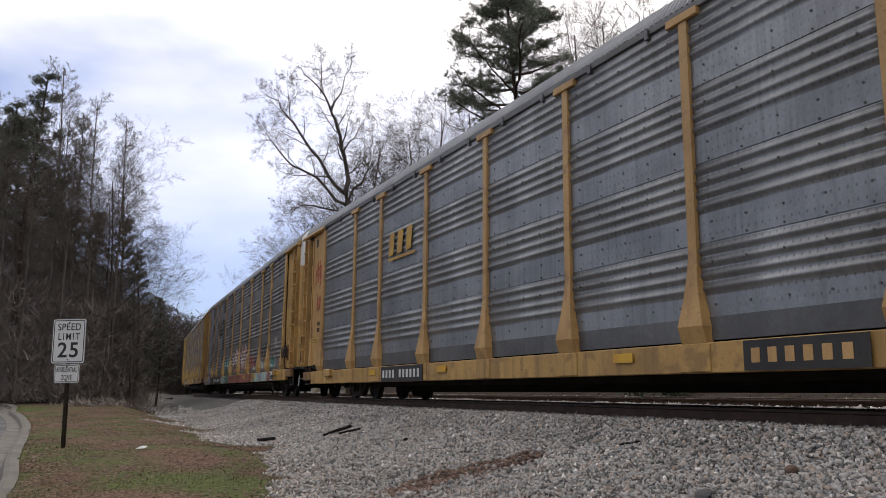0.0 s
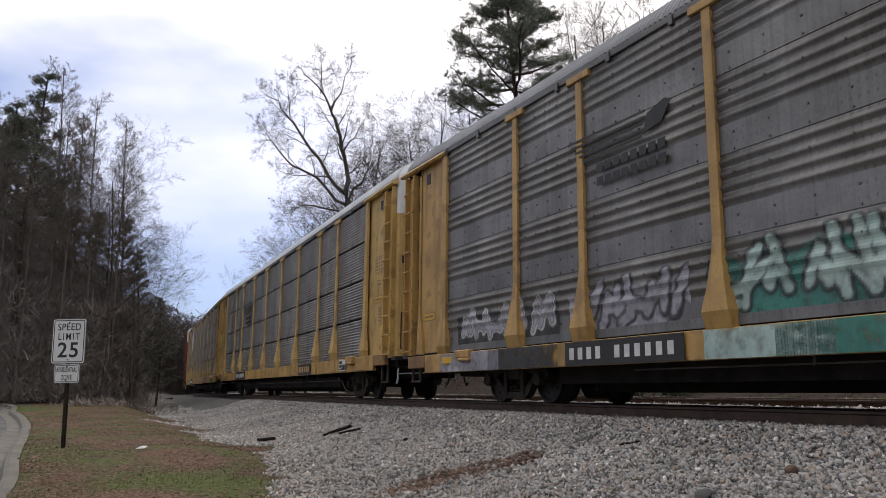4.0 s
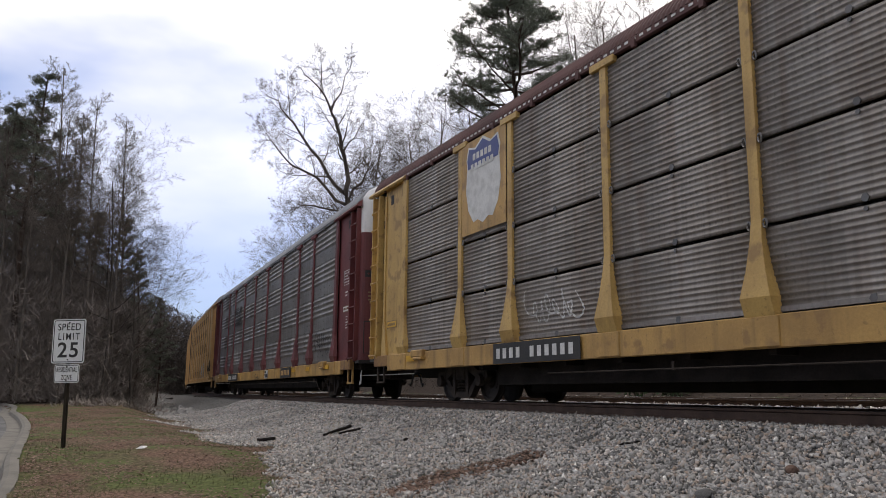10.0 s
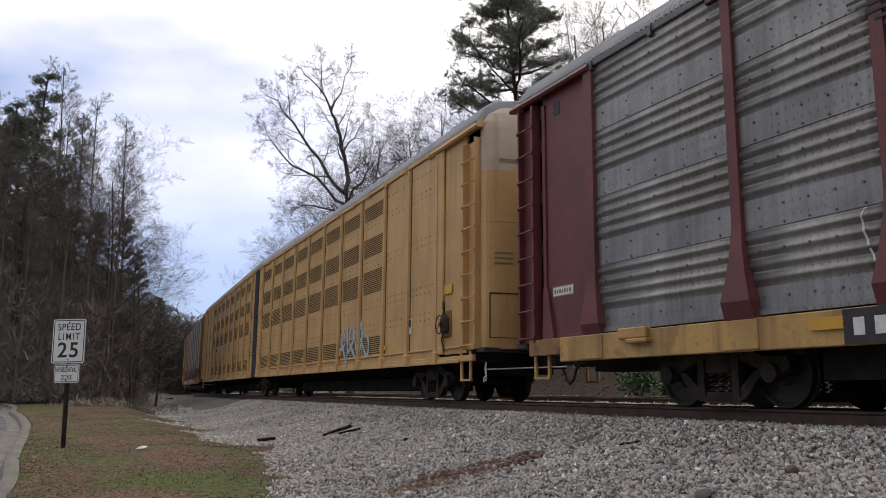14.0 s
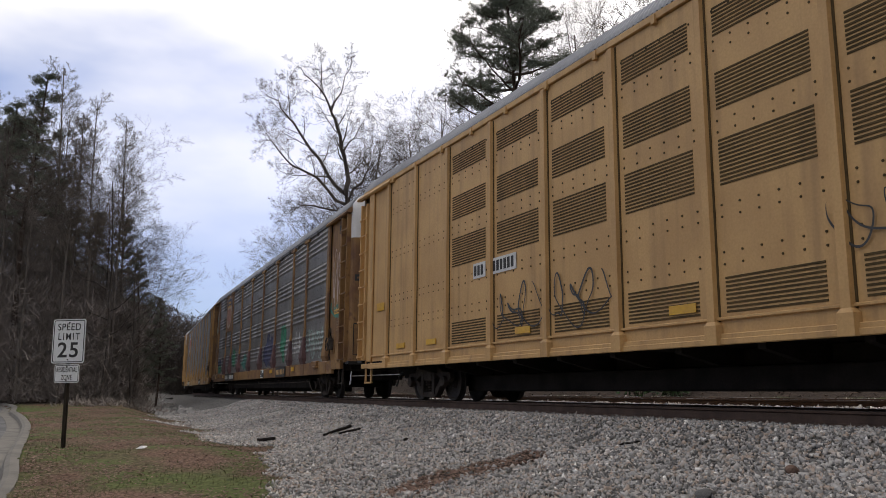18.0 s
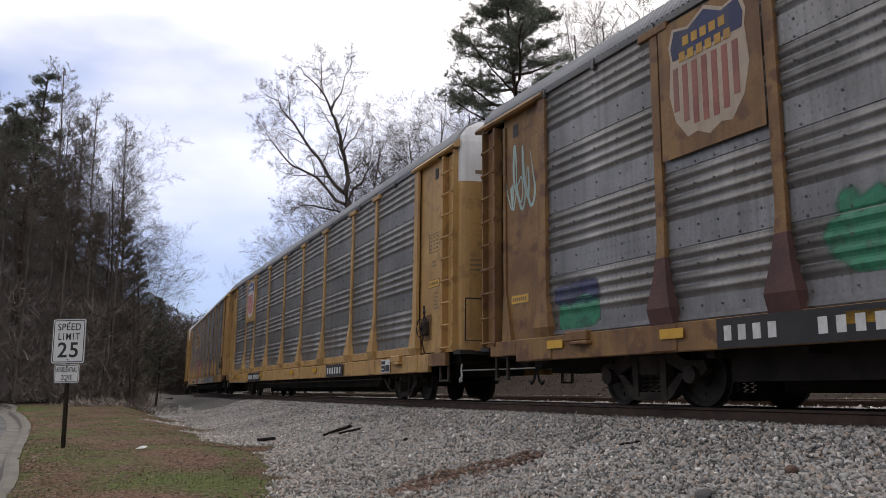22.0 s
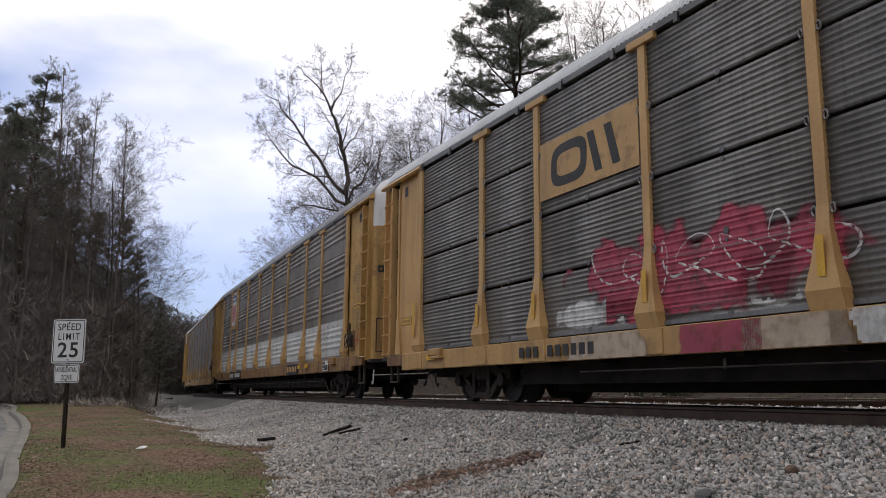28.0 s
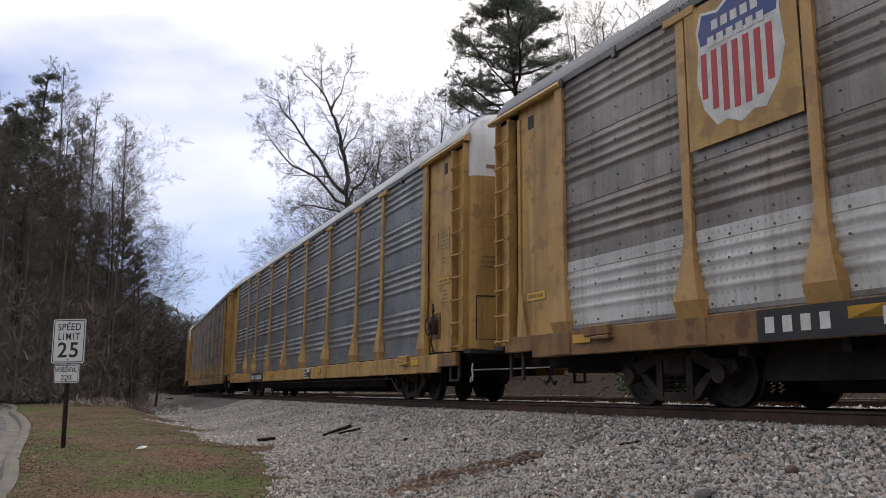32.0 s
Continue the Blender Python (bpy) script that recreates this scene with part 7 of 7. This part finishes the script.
def long_unit(front):
    """One half of the articulated tan car; x = 0 lies at its middle, the joint at the rear of the front half."""
    root = thing("articulated_autorack_unit", "tall tan-yellow enclosed autorack unit with dusty vent screens", "railway car", "autorack train")
    sg = 1 if front else -1           # outer end at sg * 10.75
    yel = YELLOW_PALE
    posts = [sg * (8.75 - d) for d in (0.0, 1.66, 3.33, 5.23, 7.13, 9.03, 10.9, 12.8, 14.7, 16.55, 18.4)]
    for nm, q in (("centre_sill", (-10.4, 10.4, -0.34, 0.34, 0.55, 0.8)), ("deck", (-10.4, 10.4, -1.48, 1.48, 0.8, 0.95)), ("equipment_box", (-6.4, 6.4, -0.5, 0.5, 0.22, 0.55)), ("drawbar", (min(sg * 10.2, sg * 11.2), max(sg * 10.2, sg * 11.2), -0.14, 0.14, 0.64, 0.9))):
        b = Builder()
        b.box(*q, bev=0.02)
        part(nm, b, UNDER, root, "soot-black steel")

    def make_bearer():
        q = Builder()
        q.loft([[(-0.06, y, z0), (0.06, y, z0), (0.06, y, 0.8), (-0.06, y, 0.8)] for y, z0 in ((-1.45, 0.7), (-0.8, 0.56), (0.8, 0.56), (1.45, 0.7))])
        return q.mesh("cross_bearer", [UNDER])
    for u in np.arange(-7.0, 7.1, 1.4):
        put("cross_bearer", shared("bearer", make_bearer), root, at=(float(u), 0, 0))
    put("roof", roof_mesh(ROOF, 10.65, 0.17), root, "ribbed grey roof")
    for sy in (-1, 1):
        rz = 0.0 if sy < 0 else math.pi
        put("top_rail", top_rail_mesh(yel, 10.6, 0.17), root, at=(0, sy * SIDE, 0), rz=rz)
        es = sorted(posts + [-sg * 10.55])
        for a, c in zip(es[:-1], es[1:]):
            w, mid = c - a - 0.02, (a + c) / 2
            outer = mid * sg > posts[2] * sg or mid * sg < -9.0

            def make(w=w, outer=outer):
                q = Builder()
                q.box(-w / 2, w / 2, 0.0, 0.05, 0.85, 5.42)
                for z in (1.75, 1.9, 2.35, 2.5, 3.45, 3.6, 4.55, 4.68, 5.1):
                    for x in np.linspace(-w / 2 + 0.2, w / 2 - 0.2, 6):
                        q.disc((x, -0.004, z), (0, 1, 0), 0.016, 0.012, 6, 1)
                if not outer:
                    for z0, z1 in ((2.75, 3.35), (3.75, 4.25), (4.75, 5.15), (1.15, 1.6)):
                        for z in np.arange(z0, z1, 0.052):
                            q.box(-w / 2 + 0.2, w / 2 - 0.24, -0.008, 0.0, z, z + 0.026, 1)
                return q.mesh("panel", [yel, VENT_SHADE, VENT_SHADE])
            put("panel", shared(("tan", round(w, 2), outer), make), root, at=(mid, sy * (SIDE - 0.01), 0), rz=rz)
        for u in posts:
            def make_post():
                q = Builder()
                q.loft([[(-hw, 0.0, z), (-hw * 0.8, -o, z), (hw * 0.8, -o, z), (hw, 0.0, z)] for z, hw, o in ((0.76, 0.13, 0.1), (1.0, 0.125, 0.1), (1.05, 0.075, 0.075), (5.4, 0.07, 0.065))])
                # dark strip along one edge: the post's shade, put into the colour
                q.box(0.07, 0.1, -0.012, 0.0, 1.05, 5.4, 1)
                return q.mesh("side_post", [yel, VENT_SHADE])
            put("side_post", shared("tanpost", make_post), root, at=(u, sy * (SIDE - 0.01), 0), rz=rz)

        def make_sill():
            q = Builder()
            q.box(-10.5, 10.5, -0.03, 0.05, 0.78, 0.9, bev=0.01)
            q.box(-9.9, 9.9, -0.045, 0.0, 0.76, 0.84, bev=0.01)
            q.box(-9.9, 9.9, -0.03, 0.0, 1.06, 1.1, bev=0.008)
            return q.mesh("side_sill", [yel])
        put("side_sill", shared("tansill", make_sill), root, at=(0, sy * SIDE, 0), rz=rz)
        flip = (sg < 0) != (sy > 0)

        def make_plate():
            q = Builder()
            q.box(0.0, 1.4, 0.0, 0.05, 0.95, 5.45)
            q.box(0.02, 0.35, -0.06, 0.0, 0.95, 5.4, bev=0.02)
            return q.mesh("end_plate", [yel])
        put("end_plate", shared("tanplate", make_plate), root, at=(sg * (8.75 if not flip else 10.15), sy * (SIDE - 0.02), 0), rz=rz)
        lad, rung = ladder_meshes(yel, flip)
        ladder = put("ladder", lad, root, at=(sg * (10.15 if not flip else 10.68), sy * (SIDE - 0.04), 0), rz=rz)
        for k in range(9):
            put("rung", rung, ladder, at=(0, 0, 1.08 + k * 0.46))
        put("brow", brow_mesh(yel), root, at=(sg * (8.7 if not flip else 10.7), sy * (SIDE - 0.05), 0.14), rz=rz)
        put("sill_step", step_mesh(yel), root, at=(sg * (9.9 if not flip else 10.3), sy * (SIDE - 0.04), 0), rz=rz)
    put("end_door", door_mesh(yel, CAPTAN, False), root, at=(sg * 10.7, 0, 0), rz=0.0 if sg > 0 else math.pi)
    put("air_hose", hose_mesh(), root, at=(sg * 10.75, 0, 0), rz=0.0 if sg > 0 else math.pi)
    put("uncoupling_lever", lever_mesh(), root, at=(sg * 10.6, -1.3 * sg, 0), rz=0.0 if sg > 0 else math.pi)
    add_truck(root, sg * 7.4)
    if front:
        # black bellows over the joint, and the shared truck beneath it
        add_truck(root, -10.95)
        q = Builder()
        rings = []
        for k in range(13):
            o = 0.0 if k % 2 else 0.07
            x = -10.55 - 0.8 * k / 12
            rings.append([(x, -1.46 - o, 0.8), (x, -1.46 - o, 5.35 + o), (x, -1.1, 5.7 + o), (x, 1.1, 5.7 + o), (x, 1.46 + o, 5.35 + o), (x, 1.46 + o, 0.8)])
        q.loft(rings, 0, close=True, cap=False)
        part("bellows", q, RUBBER, root, "black pleated rubber bellows")
        tag_line(root, "low", 91, 1.6, 4.2, 0.9, 2.2, 4, SKYBLUE, 0.09, -SIDE - 0.005, "pale blue graffiti")
        put("hand_brake", brake_mesh(), root, at=(9.25, -SIDE + 0.02, 0))
        flat_board(root, "data_board", 6.9, 7.3, 1.5, 1.85, -SIDE - 0.004, LETTER, "white data board")
        flat_board(root, "data_board", 6.93, 7.08, 1.65, 1.83, -SIDE - 0.009, BLACK)
        flat_board(root, "data_board", 7.12, 7.27, 1.65, 1.83, -SIDE - 0.009, BLACK)
    else:
        tag_line(root, "low", 92, -3.5, -1.85, 1.15, 2.15, 3, SPRAYK, 0.03, -SIDE - 0.012)
        tag_line(root, "low", 94, -1.6, 0.05, 1.15, 2.2, 3, SPRAYK, 0.03, -SIDE - 0.012)
        tag_line(root, "low", 93, 3.9, 6.0, 1.5, 2.4, 4, SPRAYK, 0.022, -SIDE - 0.012)
        flat_board(root, "number_board", -3.5, -2.6, 2.38, 2.68, -SIDE - 0.003, LETTER, "white board with dark reporting marks")
        flat_board(root, "number_board", -4.25, -3.75, 2.38, 2.68, -SIDE - 0.003, LETTER, "white board with dark reporting marks")
        bars(root, "stencil_bar", -4.2, -3.8, 2.43, 2.63, -SIDE - 0.008, 3, BLACK, 0.35)
        bars(root, "stencil_bar", -3.45, -2.65, 2.43, 2.63, -SIDE - 0.008, 6, BLACK, 0.35)
    flat_board(root, "notice", sg * 9.25 - 0.25, sg * 9.25 + 0.25, 2.2, 2.4, -SIDE - 0.003, REFLECT, "yellow warning notice")
    for u in (-7.9, -6.2, -2.4, 1.6, 5.4):
        flat_board(root, "reflector", u - 0.25, u + 0.25, 1.2, 1.32, -SIDE - 0.012, REFLECT, "yellow reflective strip")
    return root


car_train()
PAIR = ((long_unit(True), 153.4, 7.4, 10.95), (long_unit(False), 175.3, 10.95, 7.4))


def motions():
    times = [k * 0.5 for k in range(65)]
    for ob, c in CARS:
        walk(ob, [(t, car_pose(c - sway(t))) for t in times])
    for ob, c, fr, bk in PAIR:
        rows = []
        for t in times:
            m = car_pose(c - sway(t) + 0.0, fr, bk)
            x, y = track(c - sway(t))
            rows.append((t, m))
        walk(ob, rows)
    turns = []
    k = 0
    while k <= 32 * FPS:
        turns.append(k / FPS)
        k += 2
    spin = [Matrix.Rotation(sway(t) / 0.42, 4, "Y") for t in turns]
    for w in WHEELS:
        at = Matrix.Translation(w.location)
        walk(w, [(t, at @ m) for t, m in zip(turns, spin)])


motions()
